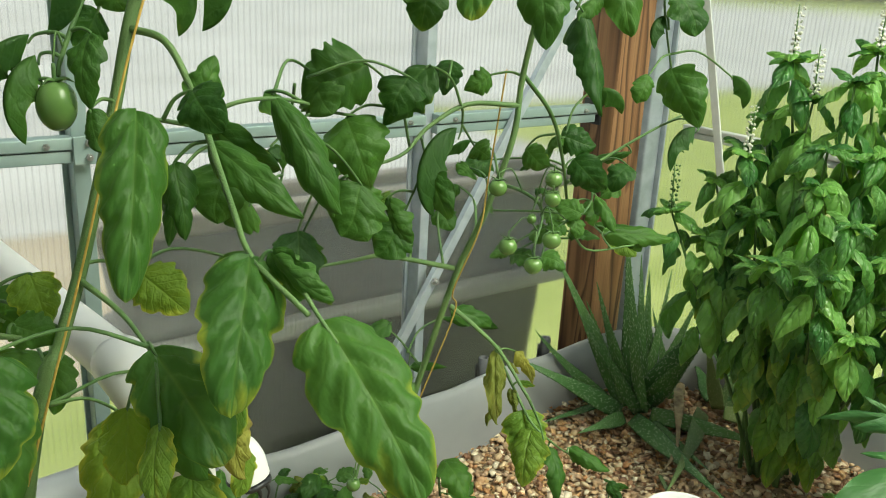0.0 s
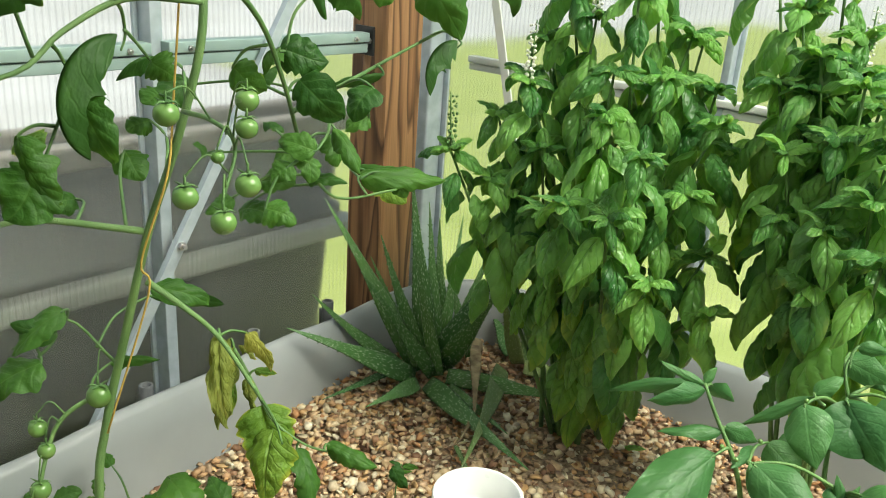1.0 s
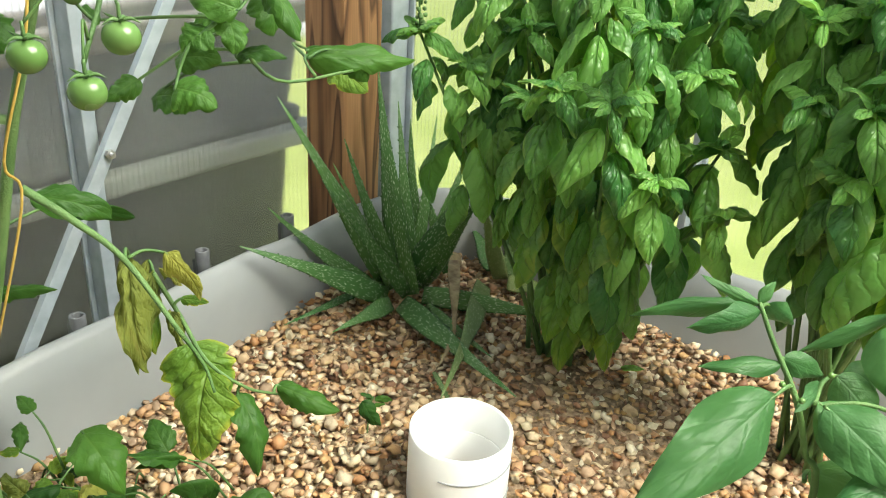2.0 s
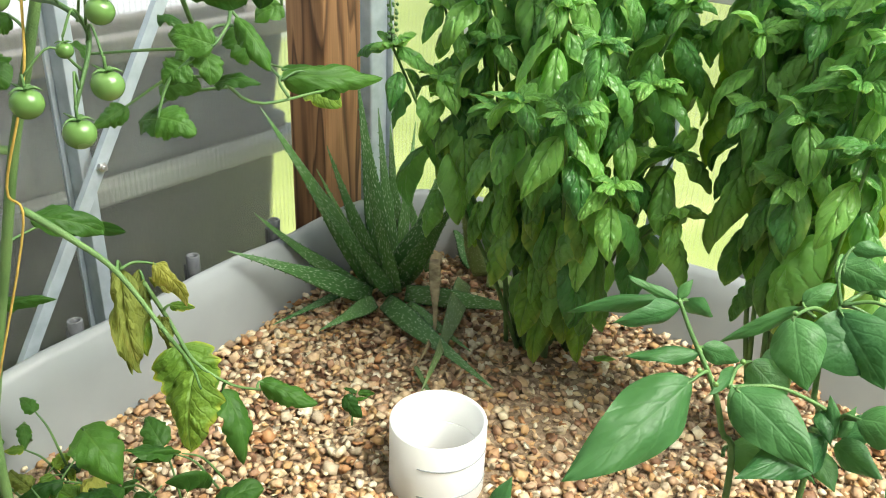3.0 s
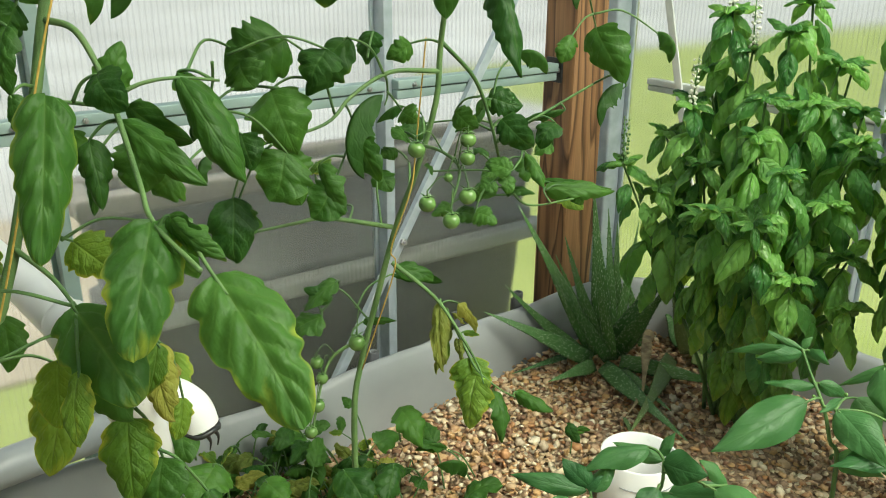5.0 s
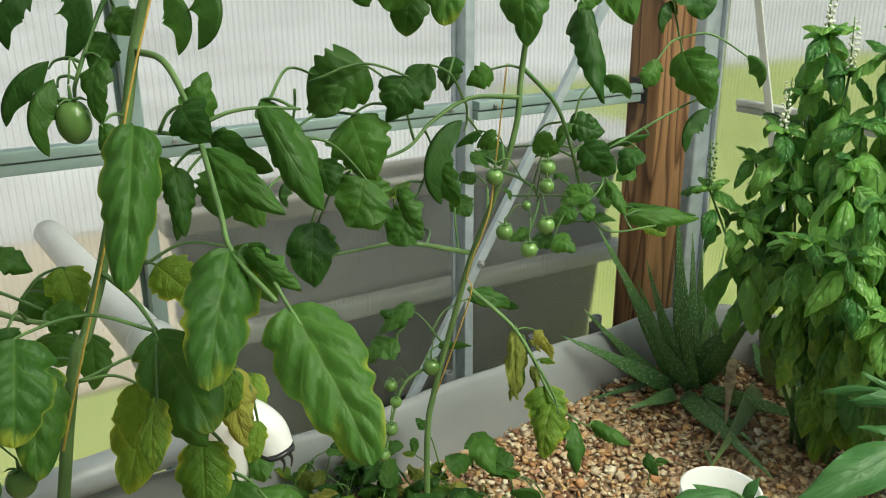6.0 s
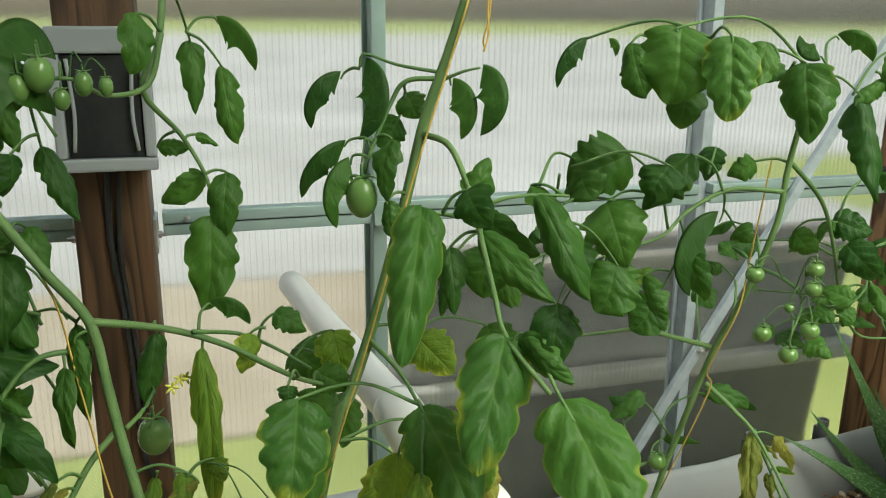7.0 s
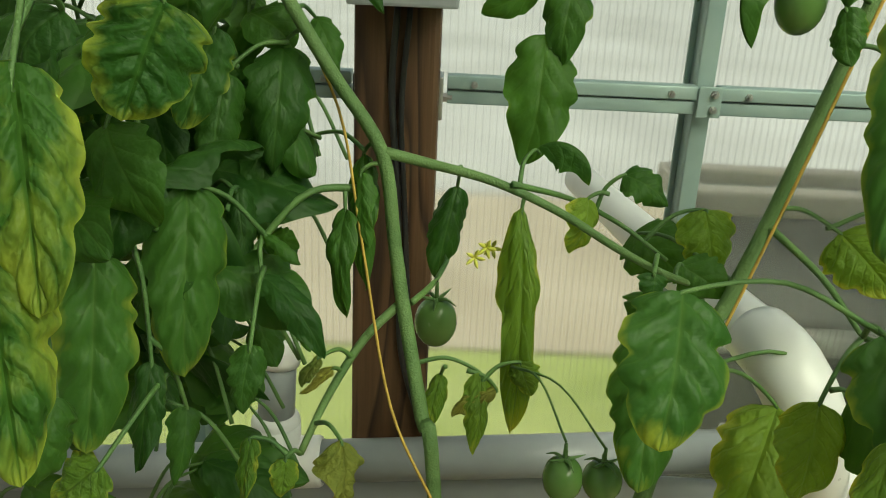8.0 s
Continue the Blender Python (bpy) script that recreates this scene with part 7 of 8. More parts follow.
leaf(pepper_a, "pepper", (0.722, 0.349, 0.814), (0.687, 0.373, 0.810), (-0.90, -0.43, 0.10), 0.019)
leaf(pepper_a, "pepper", (0.721, 0.332, 0.792), (0.693, 0.365, 0.788), (-0.37, -0.17, 0.91), 0.015)
leaf(pepper_a, "pepper", (0.731, 0.335, 0.789), (0.751, 0.317, 0.777), (-0.74, -0.57, 0.36), 0.015, stalk=(0.721, 0.332, 0.792))
leaf(pepper_a, "pepper", (0.723, 0.350, 0.817), (0.709, 0.379, 0.830), (-0.93, 0.20, 0.31), 0.007)
leaf(pepper_a, "pepper", (0.730, 0.349, 0.816), (0.750, 0.338, 0.800), (-0.93, -0.33, 0.15), 0.015, stalk=(0.723, 0.350, 0.816))
leaf(pepper_a, "pepper", (0.731, 0.356, 0.815), (0.696, 0.407, 0.799), (-0.71, -0.12, 0.69), 0.012, stalk=(0.729, 0.349, 0.816))
leaf(pepper_a, "pepper", (0.723, 0.351, 0.819), (0.732, 0.348, 0.829), (-0.77, -0.46, 0.45), 0.008)
leaf(pepper_a, "pepper", (0.755, 0.312, 0.777), (0.760, 0.286, 0.752), (-0.56, -0.24, 0.79), 0.028, stalk=(0.724, 0.313, 0.774))
leaf(pepper_a, "pepper", (0.739, 0.316, 0.779), (0.707, 0.318, 0.776), (-0.38, -0.73, 0.57), 0.009)
leaf(pepper_a, "pepper", (0.730, 0.307, 0.731), (0.725, 0.262, 0.735), (-0.51, -0.09, 0.86), 0.028, stalk=(0.718, 0.306, 0.732))
pepper_b = thing("pepper_plant", (1.220, 0.335, 0.400), "young pepper plant with smooth pointed leaves", "pepper plant", "pepper plants")
stem(pepper_b, [(0.775, 0.269, 0.390), (0.775, 0.269, 0.711), (0.772, 0.276, 0.760), (0.787, 0.281, 0.791), (0.800, 0.280, 0.809)], [0.0024, 0.0020, 0.0018, 0.0014, 0.0011], stem_dark)
stem(pepper_b, [(0.773, 0.273, 0.736), (0.753, 0.257, 0.751), (0.750, 0.256, 0.767)], [0.0020, 0.0016, 0.0011], stem_dark)
leaf(pepper_b, "pepper", (0.761, 0.296, 0.812), (0.743, 0.275, 0.780), (-0.79, 0.02, 0.61), 0.036, stalk=(0.795, 0.280, 0.802))
leaf(pepper_b, "pepper", (0.789, 0.277, 0.810), (0.770, 0.242, 0.782), (-0.72, 0.36, 0.59), 0.040, stalk=(0.797, 0.280, 0.805))
leaf(pepper_b, "pepper", (0.795, 0.300, 0.802), (0.772, 0.339, 0.770), (-0.89, -0.30, 0.35), 0.011, stalk=(0.794, 0.281, 0.800))
leaf(pepper_b, "pepper", (0.741, 0.258, 0.755), (0.684, 0.289, 0.748), (-0.32, -0.35, 0.88), 0.028, stalk=(0.752, 0.257, 0.757))
leaf(pepper_b, "pepper", (0.743, 0.254, 0.754), (0.734, 0.226, 0.750), (-0.75, 0.52, 0.41), 0.021)
leaf(pepper_b, "pepper", (0.743, 0.256, 0.757), (0.750, 0.265, 0.778), (-0.75, -0.44, 0.50), 0.010)
leaf(pepper_b, "pepper", (0.745, 0.254, 0.757), (0.757, 0.251, 0.773), (-0.57, 0.27, 0.77), 0.009)
leaf(pepper_b, "pepper", (0.746, 0.252, 0.756), (0.764, 0.238, 0.768), (-0.86, 0.30, 0.42), 0.018)
leaf(pepper_b, "pepper", (0.808, 0.287, 0.831), (0.821, 0.260, 0.818), (-0.89, 0.14, 0.44), 0.022, stalk=(0.800, 0.280, 0.809))
leaf(pepper_b, "pepper", (0.816, 0.285, 0.840), (0.829, 0.265, 0.838), (-0.94, -0.32, 0.14), 0.013, stalk=(0.807, 0.285, 0.826))
leaf(pepper_b, "pepper", (0.786, 0.298, 0.809), (0.803, 0.286, 0.821), (-0.92, 0.06, 0.39), 0.015, stalk=(0.778, 0.288, 0.807))
leaf(pepper_b, "pepper", (0.791, 0.299, 0.773), (0.766, 0.310, 0.747), (-0.43, -0.73, 0.53), 0.026, stalk=(0.782, 0.279, 0.779))
leaf(pepper_b, "pepper", (0.809, 0.264, 0.804), (0.817, 0.244, 0.793), (-0.75, 0.25, 0.61), 0.038, stalk=(0.800, 0.280, 0.809))
leaf(pepper_b, "pepper", (0.794, 0.252, 0.802), (0.765, 0.297, 0.789), (-0.5, -0.50, 0.7), 0.044, stalk=(0.796, 0.280, 0.803))
leaf(pepper_b, "pepper", (0.840, 0.294, 0.823), (0.829, 0.260, 0.808), (-0.5, -0.25, 0.7), 0.030, stalk=(0.800, 0.280, 0.809))
leaf(pepper_b, "pepper", (0.736, 0.247, 0.779), (0.736, 0.209, 0.785), (-0.5, 0.00, 0.7), 0.030, stalk=(0.750, 0.256, 0.767))
leaf(pepper_b, "pepper", (0.704, 0.195, 0.790), (0.672, 0.217, 0.764), (-0.5, -0.50, 0.7), 0.050, stalk=(0.750, 0.256, 0.767))
leaf(pepper_b, "pepper", (0.737, 0.264, 0.749), (0.722, 0.245, 0.738), (-0.5, -0.25, 0.7), 0.018, stalk=(0.753, 0.257, 0.751))
leaf(pepper_b, "pepper", (0.719, 0.307, 0.780), (0.707, 0.256, 0.755), (-0.5, 0.00, 0.7), 0.036, stalk=(0.750, 0.256, 0.767))
leaf(pepper_b, "pepper", (0.748, 0.266, 0.768), (0.733, 0.255, 0.758), (-0.5, -0.50, 0.7), 0.014, stalk=(0.750, 0.256, 0.767))
leaf(pepper_b, "pepper", (0.802, 0.241, 0.814), (0.784, 0.221, 0.794), (-0.5, -0.25, 0.7), 0.040, stalk=(0.800, 0.280, 0.809))
leaf(pepper_b, "pepper", (0.871, 0.251, 0.822), (0.849, 0.275, 0.811), (-0.5, 0.00, 0.7), 0.026, stalk=(0.800, 0.280, 0.809))
pepper_c = thing("pepper_plant", (0.771, 0.579, 0.400), "young pepper plant growing in front of the standpipe", "pepper plant", "pepper plants")
stem(pepper_c, [(0.524, 0.379, 0.390), (0.524, 0.379, 0.657), (0.506, 0.376, 0.703), (0.497, 0.379, 0.749)], [0.0020, 0.0018, 0.0015, 0.0012], stem_dark)
stem(pepper_c, [(0.519, 0.371, 0.688), (0.544, 0.351, 0.743), (0.547, 0.351, 0.774)], [0.0020, 0.0016, 0.0011], stem_dark)
leaf(pepper_c, "pepper", (0.495, 0.381, 0.749), (0.451, 0.423, 0.758), (-0.20, -0.82, 0.54), 0.018)
leaf(pepper_c, "pepper", (0.498, 0.380, 0.751), (0.486, 0.401, 0.772), (-0.61, -0.76, 0.22), 0.021)
leaf(pepper_c, "pepper", (0.482, 0.374, 0.743), (0.430, 0.385, 0.733), (-0.50, -0.78, 0.37), 0.036, stalk=(0.498, 0.379, 0.743))
leaf(pepper_c, "pepper", (0.547, 0.366, 0.777), (0.496, 0.387, 0.762), (-0.45, 0.00, 0.89), 0.026, stalk=(0.547, 0.351, 0.774))
leaf(pepper_c, "pepper", (0.554, 0.356, 0.768), (0.532, 0.391, 0.774), (-0.44, -0.59, 0.68), 0.016, stalk=(0.547, 0.351, 0.770))
leaf(pepper_c, "pepper", (0.546, 0.351, 0.772), (0.563, 0.321, 0.770), (-0.90, -0.36, 0.23), 0.031)
leaf(pepper_c, "pepper", (0.521, 0.353, 0.737), (0.556, 0.313, 0.742), (-0.06, -0.51, 0.86), 0.031, stalk=(0.535, 0.359, 0.723))
leaf(pepper_c, "pepper", (0.498, 0.378, 0.749), (0.526, 0.379, 0.768), (-0.51, -0.28, 0.81), 0.018)
leaf(pepper_c, "pepper", (0.565, 0.315, 0.760), (0.585, 0.260, 0.741), (-0.57, -0.57, 0.59), 0.034, stalk=(0.546, 0.351, 0.763))
leaf(pepper_c, "pepper", (0.487, 0.358, 0.745), (0.469, 0.323, 0.730), (-0.09, -0.55, 0.83), 0.040, stalk=(0.485, 0.375, 0.743))
leaf(pepper_c, "pepper", (0.538, 0.347, 0.754), (0.511, 0.344, 0.731), (-0.11, -0.51, 0.86), 0.025, stalk=(0.545, 0.351, 0.751))
leaf(pepper_c, "pepper", (0.551, 0.346, 0.744), (0.600, 0.306, 0.744), (-0.55, -0.80, 0.25), 0.025, stalk=(0.544, 0.351, 0.743))
leaf(pepper_c, "pepper", (0.496, 0.380, 0.749), (0.508, 0.377, 0.761), (-0.08, -0.61, 0.79), 0.012)
leaf(pepper_c, "pepper", (0.588, 0.320, 0.752), (0.575, 0.339, 0.769), (-0.23, -0.39, 0.89), 0.016, stalk=(0.561, 0.322, 0.761))
leaf(pepper_c, "pepper", (0.452, 0.371, 0.743), (0.422, 0.361, 0.729), (-0.80, -0.25, 0.55), 0.031, stalk=(0.485, 0.375, 0.743))
leaf(pepper_c, "pepper", (0.553, 0.359, 0.770), (0.566, 0.357, 0.789), (-0.61, -0.17, 0.78), 0.011)
bm = bmesh.new()
bmesh.ops.create_icosphere(bm, subdivisions=2, radius=0.0017, matrix=Matrix.Translation(Vector((0.713, 0.328, 0.785)) - pepper_a.location))
part("bud", bm, fruit_green, pepper_a, "small pale flower bud")
bm = bmesh.new()
bmesh.ops.create_icosphere(bm, subdivisions=2, radius=0.0017, matrix=Matrix.Translation(Vector((0.712, 0.317, 0.781)) - pepper_a.location))
part("bud", bm, fruit_green, pepper_a, "small pale flower bud")
bm = bmesh.new()
bmesh.ops.create_icosphere(bm, subdivisions=2, radius=0.0017, matrix=Matrix.Translation(Vector((0.734, 0.311, 0.788)) - pepper_a.location))
part("bud", bm, fruit_green, pepper_a, "small pale flower bud")
bm = bmesh.new()
bmesh.ops.create_icosphere(bm, subdivisions=2, radius=0.0017, matrix=Matrix.Translation(Vector((0.762, 0.296, 0.814)) - pepper_b.location))
part("bud", bm, fruit_green, pepper_b, "small pale flower bud")

# ---- basil ----
basil_a = thing("basil_plant", (1.14, 0.72, 0.40), "large bushy sweet basil with glossy cupped leaves and flower spikes", "basil plant", "basil plants")
basil_shoot(basil_a, (1.180, 0.689, 0.400), (1.092, 0.822, 0.878), 100, 5, 0.084, low=0.57, spike=0)
basil_shoot(basil_a, (1.214, 0.731, 0.400), (1.105, 0.767, 0.980), 101, 5, 0.084, low=0.57, spike=0)
basil_shoot(basil_a, (1.179, 0.752, 0.400), (1.114, 0.705, 1.009), 102, 6, 0.084, low=0.57, spike=2)
basil_shoot(basil_a, (1.180, 0.686, 0.400), (1.112, 0.652, 1.039), 103, 6, 0.084, low=0.49, spike=0)
basil_shoot(basil_a, (1.178, 0.708, 0.400), (1.003, 0.565, 0.887), 104, 6, 0.084, low=0.43, spike=0)
basil_shoot(basil_a, (1.210, 0.741, 0.400), (1.046, 0.639, 0.911), 105, 5, 0.084, low=0.49, spike=0)
basil_shoot(basil_a, (1.183, 0.728, 0.400), (1.117, 0.603, 0.953), 106, 6, 0.084, low=0.49, spike=0)
basil_shoot(basil_a, (1.179, 0.719, 0.400), (1.174, 0.608, 1.000), 107, 6, 0.084, low=0.49, spike=0)
basil_shoot(basil_a, (1.188, 0.701, 0.400), (1.132, 0.540, 0.910), 108, 6, 0.084, low=0.43, spike=0)
basil_shoot(basil_a, (1.175, 0.730, 0.400), (1.025, 0.841, 0.834), 109, 3, 0.084, low=0.57, spike=1)
basil_shoot(basil_a, (1.180, 0.734, 0.400), (0.990, 0.639, 0.820), 110, 5, 0.084, low=0.49, spike=0)
basil_shoot(basil_a, (1.192, 0.720, 0.400), (0.978, 0.579, 0.822), 111, 5, 0.084, low=0.43, spike=0)
basil_shoot(basil_a, (1.211, 0.712, 0.400), (1.081, 0.779, 0.778), 112, 4, 0.084, low=0.57, spike=0)
basil_shoot(basil_a, (1.225, 0.746, 0.400), (1.080, 0.544, 0.835), 113, 5, 0.084, low=0.43, spike=0)
basil_shoot(basil_a, (1.190, 0.699, 0.400), (1.124, 0.524, 0.760), 114, 5, 0.084, low=0.43, spike=0)
basil_shoot(basil_a, (1.225, 0.683, 0.400), (1.060, 0.645, 0.731), 115, 3, 0.084, low=0.49, spike=0)
basil_shoot(basil_a, (1.198, 0.706, 0.400), (1.024, 0.543, 0.746), 116, 4, 0.084, low=0.43, spike=0)
basil_shoot(basil_a, (1.231, 0.683, 0.400), (1.074, 0.765, 0.927), 117, 4, 0.084, low=0.57, spike=2)
basil_shoot(basil_a, (1.212, 0.733, 0.400), (1.114, 0.745, 1.058), 118, 5, 0.084, low=0.57, spike=2)
basil_shoot(basil_a, (1.216, 0.672, 0.400), (1.164, 0.657, 1.077), 119, 6, 0.084, low=0.49, spike=2)
basil_shoot(basil_a, (1.229, 0.698, 0.400), (1.057, 0.708, 0.739), 120, 3, 0.084, low=0.57, spike=0)
basil_shoot(basil_a, (1.224, 0.726, 0.400), (1.088, 0.657, 0.956), 121, 5, 0.084, low=0.49, spike=0)
basil_shoot(basil_a, (1.198, 0.740, 0.400), (1.106, 0.506, 0.697), 122, 4, 0.084, low=0.43, spike=0)
basil_shoot(basil_a, (1.213, 0.700, 0.400), (1.107, 0.575, 0.750), 123, 5, 0.084, low=0.43, spike=0)
basil_shoot(basil_a, (1.215, 0.672, 0.400), (1.190, 0.575, 0.937), 124, 6, 0.080, low=0.74, spike=0)
basil_shoot(basil_a, (1.220, 0.680, 0.400), (1.196, 0.546, 0.868), 125, 5, 0.078, low=0.74, spike=0)
basil_shoot(basil_a, (1.223, 0.682, 0.400), (1.200, 0.606, 0.990), 126, 6, 0.080, low=0.74, spike=0)
basil_shoot(basil_a, (1.190, 0.730, 0.400), (1.060, 0.800, 0.800), 128, 4, 0.080, low=0.55, spike=0)
basil_shoot(basil_a, (1.185, 0.735, 0.400), (1.075, 0.735, 0.850), 129, 5, 0.082, low=0.52, spike=0)
basil_shoot(basil_a, (1.180, 0.720, 0.400), (1.030, 0.690, 0.790), 130, 4, 0.080, low=0.50, spike=0)
basil_shoot(basil_a, (1.195, 0.715, 0.400), (1.115, 0.800, 0.930), 131, 5, 0.082, low=0.60, spike=0)
basil_b = thing("basil_plant", (1.17, 0.38, 0.40), "tall bushy sweet basil with hanging leaves beside the gable wall", "basil plant", "basil plants")
basil_shoot(basil_b, (1.203, 0.388, 0.400), (1.113, 0.457, 0.897), 200, 5, 0.088, low=0.60, spike=0)
basil_shoot(basil_b, (1.202, 0.393, 0.400), (1.110, 0.407, 0.921), 201, 6, 0.088, low=0.60, spike=0)
basil_shoot(basil_b, (1.205, 0.371, 0.400), (1.106, 0.448, 0.830), 202, 5, 0.088, low=0.60, spike=0)
basil_shoot(basil_b, (1.194, 0.364, 0.400), (1.062, 0.387, 0.842), 203, 5, 0.088, low=0.60, spike=0)
basil_shoot(basil_b, (1.205, 0.401, 0.400), (1.069, 0.353, 0.878), 204, 6, 0.088, low=0.60, spike=0)
basil_shoot(basil_b, (1.207, 0.366, 0.400), (1.063, 0.388, 0.778), 205, 3, 0.088, low=0.60, spike=0)
basil_shoot(basil_b, (1.196, 0.387, 0.400), (1.034, 0.325, 0.834), 206, 3, 0.088, low=0.60, spike=0)
basil_shoot(basil_b, (1.181, 0.374, 0.400), (1.187, 0.402, 0.901), 207, 6, 0.088, low=0.60, spike=0)
basil_shoot(basil_b, (1.212, 0.405, 0.400), (1.172, 0.462, 0.953), 208, 6, 0.088, low=0.60, spike=0)
basil_shoot(basil_b, (1.185, 0.404, 0.400), (1.151, 0.360, 0.928), 209, 6, 0.088, low=0.60, spike=0)
basil_shoot(basil_b, (1.200, 0.383, 0.400), (1.213, 0.426, 0.974), 210, 6, 0.088, low=0.60, spike=2)
basil_shoot(basil_b, (1.209, 0.375, 0.400), (1.208, 0.502, 1.037), 300, 4, 0.088, low=0.70, spike=0)
basil_shoot(basil_b, (1.195, 0.365, 0.400), (1.202, 0.431, 1.015), 301, 4, 0.088, low=0.70, spike=0)
basil_shoot(basil_b, (1.209, 0.392, 0.400), (1.192, 0.454, 0.977), 302, 4, 0.088, low=0.70, spike=0)
basil_shoot(basil_b, (1.212, 0.388, 0.400), (1.176, 0.392, 0.952), 303, 4, 0.088, low=0.70, spike=0)
basil_shoot(basil_b, (1.201, 0.379, 0.400), (1.266, 0.559, 1.081), 304, 4, 0.088, low=0.70, spike=0)
basil_shoot(basil_b, (1.212, 0.382, 0.400), (1.227, 0.469, 1.075), 305, 4, 0.088, low=0.70, spike=0)
basil_shoot(basil_b, (1.204, 0.412, 0.400), (1.170, 0.498, 0.961), 310, 4, 0.086, low=0.70, spike=0)
basil_shoot(basil_b, (1.207, 0.400, 0.400), (1.160, 0.457, 0.996), 311, 5, 0.086, low=0.70, spike=0)
basil_shoot(basil_b, (1.204, 0.388, 0.400), (1.130, 0.400, 0.976), 312, 4, 0.086, low=0.70, spike=0)
basil_shoot(basil_b, (1.201, 0.379, 0.400), (1.100, 0.352, 0.958), 313, 5, 0.086, low=0.70, spike=0)
basil_shoot(basil_b, (1.207, 0.394, 0.400), (1.150, 0.425, 0.912), 314, 4, 0.086, low=0.70, spike=0)
basil_shoot(basil_b, (1.198, 0.376, 0.400), (1.080, 0.328, 0.906), 315, 5, 0.086, low=0.70, spike=0)
fallen = thing("fallen_leaf", (1.213, 0.628, 0.408), "fallen green leaf lying on the gravel", "leaf")
leaf(fallen, "basil", (1.213, 0.628, 0.408), (1.228, 0.601, 0.410), (0.1, -0.2, 1.0), 0.014, "blade")
seedling = thing("seedling", (0.882, 0.776, 0.400), "small green seedling sprouting in the gravel", "seedling")
stem(seedling, [(0.881, 0.772, 0.413), (0.885, 0.773, 0.444), (0.885, 0.767, 0.464)], [0.0010, 0.0009, 0.0008], stem_dark)
leaf(seedling, "tomato", (0.887, 0.770, 0.459), (0.879, 0.783, 0.463), (-0.49, -0.27, 0.83), 0.007)
leaf(seedling, "tomato", (0.888, 0.768, 0.459), (0.900, 0.752, 0.458), (-0.28, -0.86, 0.44), 0.009)
leaf(seedling, "tomato", (0.884, 0.768, 0.451), (0.894, 0.757, 0.454), (-0.15, -0.94, 0.31), 0.006)
twine([(0.256, 0.635, 1.211), (0.253, 0.629, 1.188), (0.252, 0.624, 1.172), (0.248, 0.622, 1.160)], 'loose end of yellow twine hanging down')
twine([(0.260, 0.639, 1.211), (0.255, 0.632, 1.184), (0.250, 0.629, 1.168), (0.251, 0.627, 1.162)], 'loose end of yellow twine hanging down')
stem(vine_a, [(0.500, 0.737, 0.768), (0.495, 0.733, 0.771), (0.490, 0.729, 0.751)], [0.0008, 0.0006, 0.0007], stem_dark, 5, "pedicel")
stem(vine_a, [(0.468, 0.740, 0.723), (0.459, 0.745, 0.736), (0.450, 0.750, 0.726)], [0.0008, 0.0006, 0.0007], stem_dark, 5, "pedicel")
stem(vine_a, [(0.464, 0.740, 0.716), (0.457, 0.741, 0.725), (0.451, 0.741, 0.709)], [0.0008, 0.0006, 0.0007], stem_dark, 5, "pedicel")
stem(vine_a, [(0.448, 0.739, 0.690), (0.445, 0.737, 0.698), (0.441, 0.735, 0.683)], [0.0008, 0.0006, 0.0007], stem_dark, 5, "pedicel")
stem(vine_a, [(0.440, 0.735, 0.669), (0.435, 0.732, 0.674), (0.429, 0.730, 0.655)], [0.0008, 0.0006, 0.0007], stem_dark, 5, "pedicel")
stem(vine_a, [(0.517, 0.606, 0.972), (0.499, 0.602, 0.994), (0.482, 0.598, 0.993)], [0.0008, 0.0006, 0.0007], stem_dark, 5, "pedicel")
stem(vine_a, [(0.515, 0.588, 0.967), (0.517, 0.580, 0.996), (0.519, 0.572, 1.001)], [0.0008, 0.0006, 0.0007], stem_dark, 5, "pedicel")
stem(vine_a, [(0.514, 0.580, 0.964), (0.514, 0.574, 0.987), (0.515, 0.567, 0.985)], [0.0008, 0.0006, 0.0007], stem_dark, 5, "pedicel")
stem(vine_a, [(0.511, 0.575, 0.960), (0.509, 0.566, 0.970), (0.508, 0.557, 0.955)], [0.0008, 0.0006, 0.0007], stem_dark, 5, "pedicel")
stem(vine_a, [(0.504, 0.570, 0.949), (0.492, 0.573, 0.961), (0.479, 0.577, 0.949)], [0.0008, 0.0006, 0.0007], stem_dark, 5, "pedicel")
stem(vine_a, [(0.499, 0.566, 0.942), (0.496, 0.563, 0.951), (0.492, 0.559, 0.936)], [0.0008, 0.0006, 0.0007], stem_dark, 5, "pedicel")
stem(vine_a, [(0.513, 0.576, 0.963), (0.506, 0.574, 0.976), (0.498, 0.572, 0.965)], [0.0008, 0.0006, 0.0007], stem_dark, 5, "pedicel")
stem(vine_b, [(0.162, 0.612, 1.093), (0.158, 0.608, 1.102), (0.154, 0.604, 1.086)], [0.0008, 0.0006, 0.0007], stem_dark, 5, "pedicel")
stem(vine_c, [(-0.062, 0.645, 1.139), (-0.063, 0.646, 1.157), (-0.064, 0.647, 1.152)], [0.0008, 0.0006, 0.0007], stem_dark, 5, "pedicel")
stem(vine_c, [(-0.047, 0.646, 1.141), (-0.049, 0.647, 1.165), (-0.050, 0.647, 1.165)], [0.0008, 0.0006, 0.0007], stem_dark, 5, "pedicel")
stem(vine_c, [(-0.036, 0.647, 1.141), (-0.036, 0.644, 1.153), (-0.037, 0.641, 1.141)], [0.0008, 0.0006, 0.0007], stem_dark, 5, "pedicel")
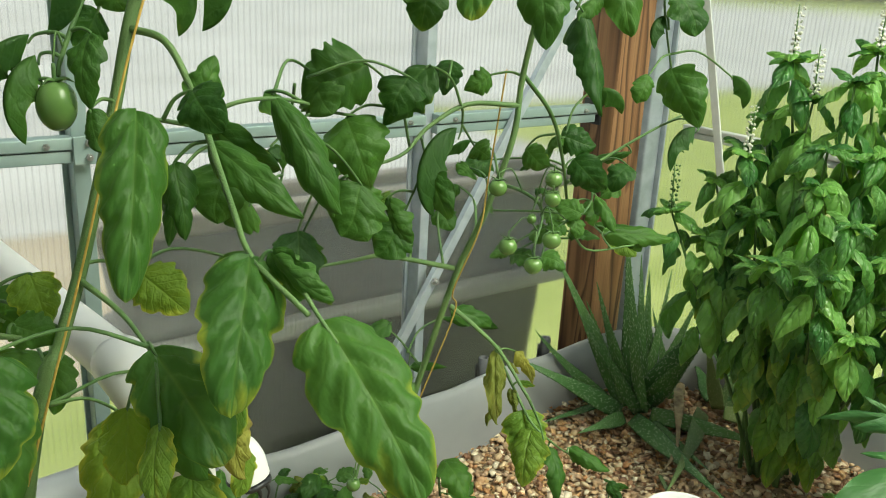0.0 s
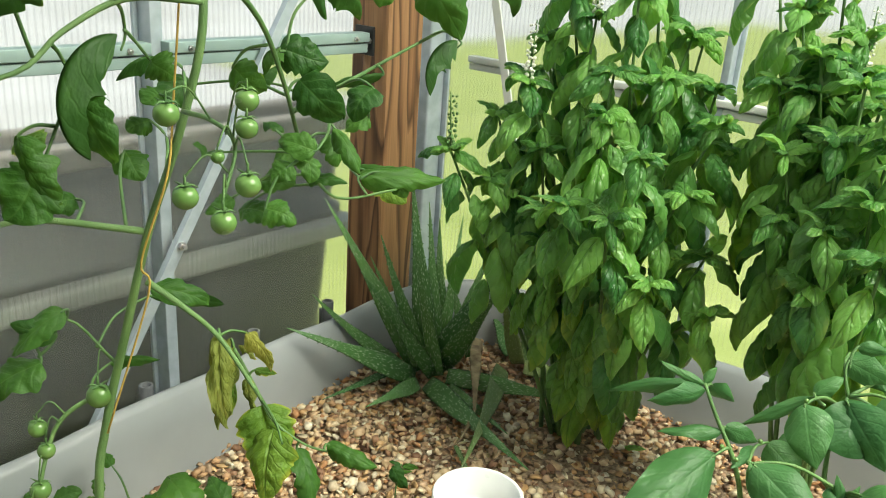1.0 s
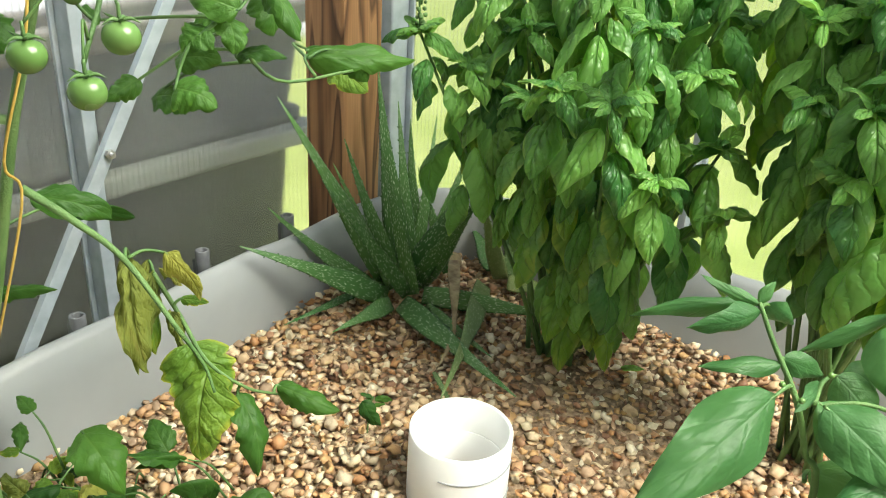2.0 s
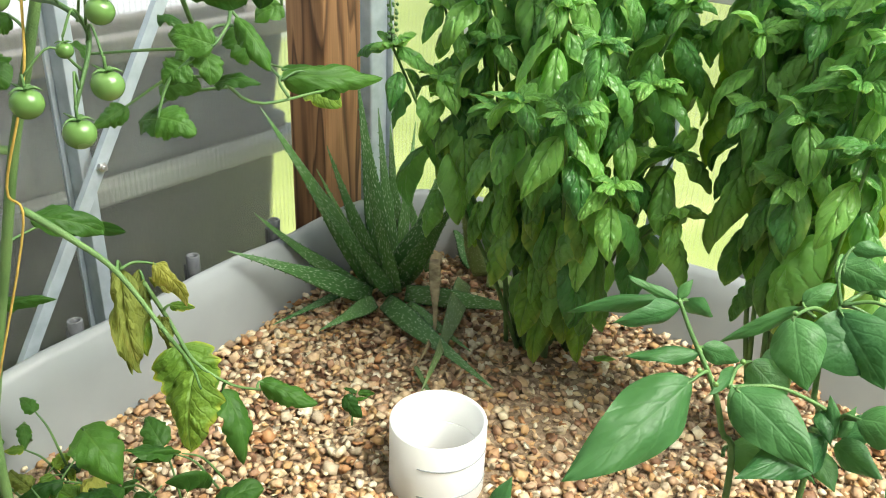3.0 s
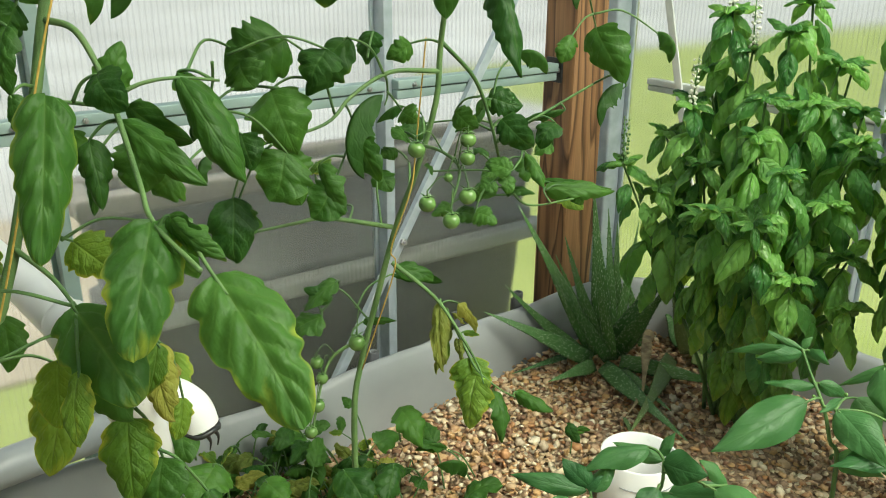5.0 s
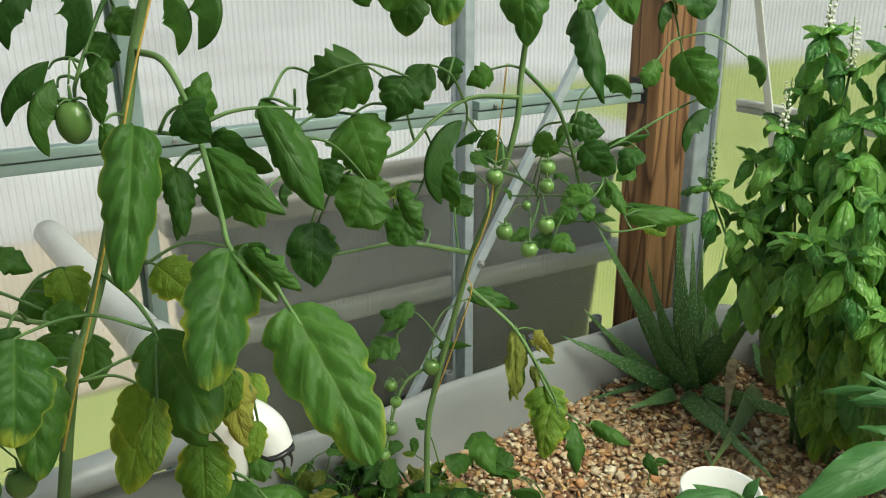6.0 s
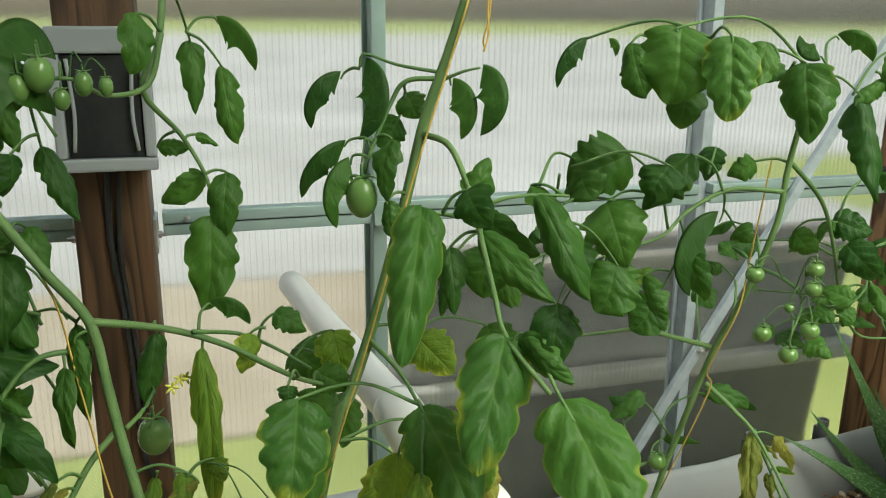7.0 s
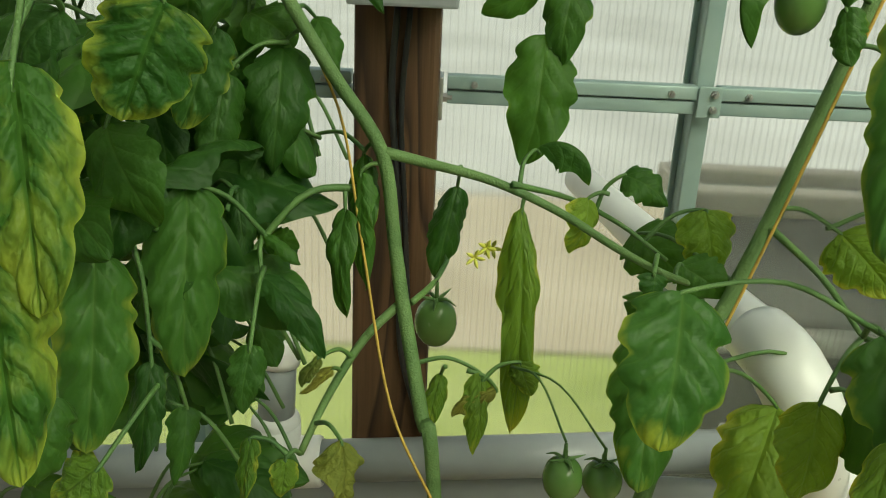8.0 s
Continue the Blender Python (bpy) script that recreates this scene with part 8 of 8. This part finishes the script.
stem(vine_c, [(-0.032, 0.647, 1.142), (-0.028, 0.644, 1.159), (-0.023, 0.642, 1.153)], [0.0008, 0.0006, 0.0007], stem_dark, 5, "pedicel")
stem(vine_c, [(-0.027, 0.649, 1.139), (-0.018, 0.644, 1.155), (-0.009, 0.639, 1.148)], [0.0008, 0.0006, 0.0007], stem_dark, 5, "pedicel")
stem(vine_c, [(0.003, 0.654, 0.911), (0.000, 0.673, 0.908), (-0.002, 0.692, 0.882)], [0.0008, 0.0006, 0.0007], stem_dark, 5, "pedicel")
stem(vine_c, [(0.038, 0.598, 0.876), (0.050, 0.576, 0.881), (0.062, 0.553, 0.861)], [0.0008, 0.0006, 0.0007], stem_dark, 5, "pedicel")
stem(vine_c, [(0.038, 0.598, 0.876), (0.061, 0.580, 0.876), (0.083, 0.561, 0.853)], [0.0008, 0.0006, 0.0007], stem_dark, 5, "pedicel")


# ---- gravel: pebbles over a dark base ----
def pebble_shape(rnd, sub=1):
    bm = bmesh.new()
    bmesh.ops.create_icosphere(bm, subdivisions=sub, radius=1.0)
    sx, sy, sz = rnd.uniform(0.95, 1.5), rnd.uniform(0.8, 1.15), rnd.uniform(0.45, 0.68)
    dents = [(Vector([rnd.gauss(0, 1) for _ in range(3)]).normalized(), rnd.uniform(0.2, 0.55)) for _ in range(7)]
    for v in bm.verts:
        k = 1.0
        for d, a in dents:
            k -= a * max(0.0, v.co.dot(d)) ** 2
        k *= rnd.uniform(0.9, 1.1)
        v.co = Vector((v.co.x * sx * k, v.co.y * sy * k, v.co.z * sz * k))
    return bm


def inside_bed(x, y):
    if x > 1.23 and y > 0.946 and (x - 1.23) ** 2 + (y - 0.946) ** 2 > 0.126 ** 2:
        return False
    edge = 1.028 if x < 0.6 else 1.028 + (x - 0.6) * 0.085
    return x < 1.362 and y < edge and y > -0.38 and (x - 0.895) ** 2 + (y - 0.652) ** 2 > 0.062 ** 2


def gravel_bed():
    bm = bmesh.new()
    ring = [bm.verts.new((x, y, 0.391)) for x, y in bed_outline(-0.004)]
    bm.faces.new(ring)
    bed = solid("gravel_base", bm, soil_dark, "dark brown base under the gravel", "gravel")
    gravel = thing("gravel", (0.0, 0.0, 0.39), "loose tan, orange and cream river gravel filling the bed", "gravel")
    rnd = random.Random(11)
    shapes = [to_mesh("pebble", pebble_shape(rnd), gravel_mat) for _ in range(10)]
    raw = []
    for me in shapes:
        raw.append((np.array([v.co[:] for v in me.vertices]), np.array([p.vertices[:] for p in me.polygons])))
    spots = []
    for layer, step in enumerate((0.0118, 0.0124, 0.0150)):
        y = -0.36
        while y < 1.11:
            x = -0.5
            while x < 1.37:
                px, py = x + rnd.uniform(-0.5, 0.5) * step, y + rnd.uniform(-0.5, 0.5) * step
                fine = px + py > 1.2
                if inside_bed(px, py) and (fine or (layer == 0 and rnd.random() < 0.4)):
                    hump = 0.006 * math.sin(px * 7) * math.sin(py * 6 + 1)
                    r = rnd.choice((0.0046, 0.0056, 0.0065, 0.0075, 0.0086, 0.0100, 0.0122)) * (1.0 if fine else 1.6)
                    spots.append((px, py, 0.001 + layer * 0.0045 + hump + rnd.uniform(-0.002, 0.003), r))
                x += step
            y += step
    rnd.shuffle(spots)
    near = [s for s in spots if 0.72 < s[0] < 1.02 and 0.72 < s[1] < 0.95 and s[2] > 0.006][:300]
    chosen = set(near)
    for px, py, pz, r in near:
        ob = new("pebble", shapes[rnd.randrange(10)])
        ob.parent = gravel
        ob.matrix_local = Matrix.Translation((px, py, pz)) @ Euler((rnd.uniform(-0.5, 0.5), rnd.uniform(-0.5, 0.5), rnd.uniform(0, 6.28))).to_matrix().to_4x4() @ Matrix.Scale(r, 4)
    vs, fs, base = [], [], 0
    for s in spots:
        if s in chosen:
            continue
        px, py, pz, r = s
        v, f = raw[rnd.randrange(10)]
        m = np.array(Euler((rnd.uniform(-0.5, 0.5), rnd.uniform(-0.5, 0.5), rnd.uniform(0, 6.28))).to_matrix())
        vs.append(v @ m.T * r + (px, py, pz))
        fs.append(f + base)
        base += len(v)
    vs, fs = np.concatenate(vs), np.concatenate(fs)
    me = bpy.data.meshes.new("pebbles")
    me.from_pydata(vs.tolist(), [], fs.tolist())
    me.materials.append(gravel_mat)
    me.shade_smooth()
    ob = new("pebbles", me)
    ob.parent = gravel
    ob["kind"] = "stuff"


gravel_bed()
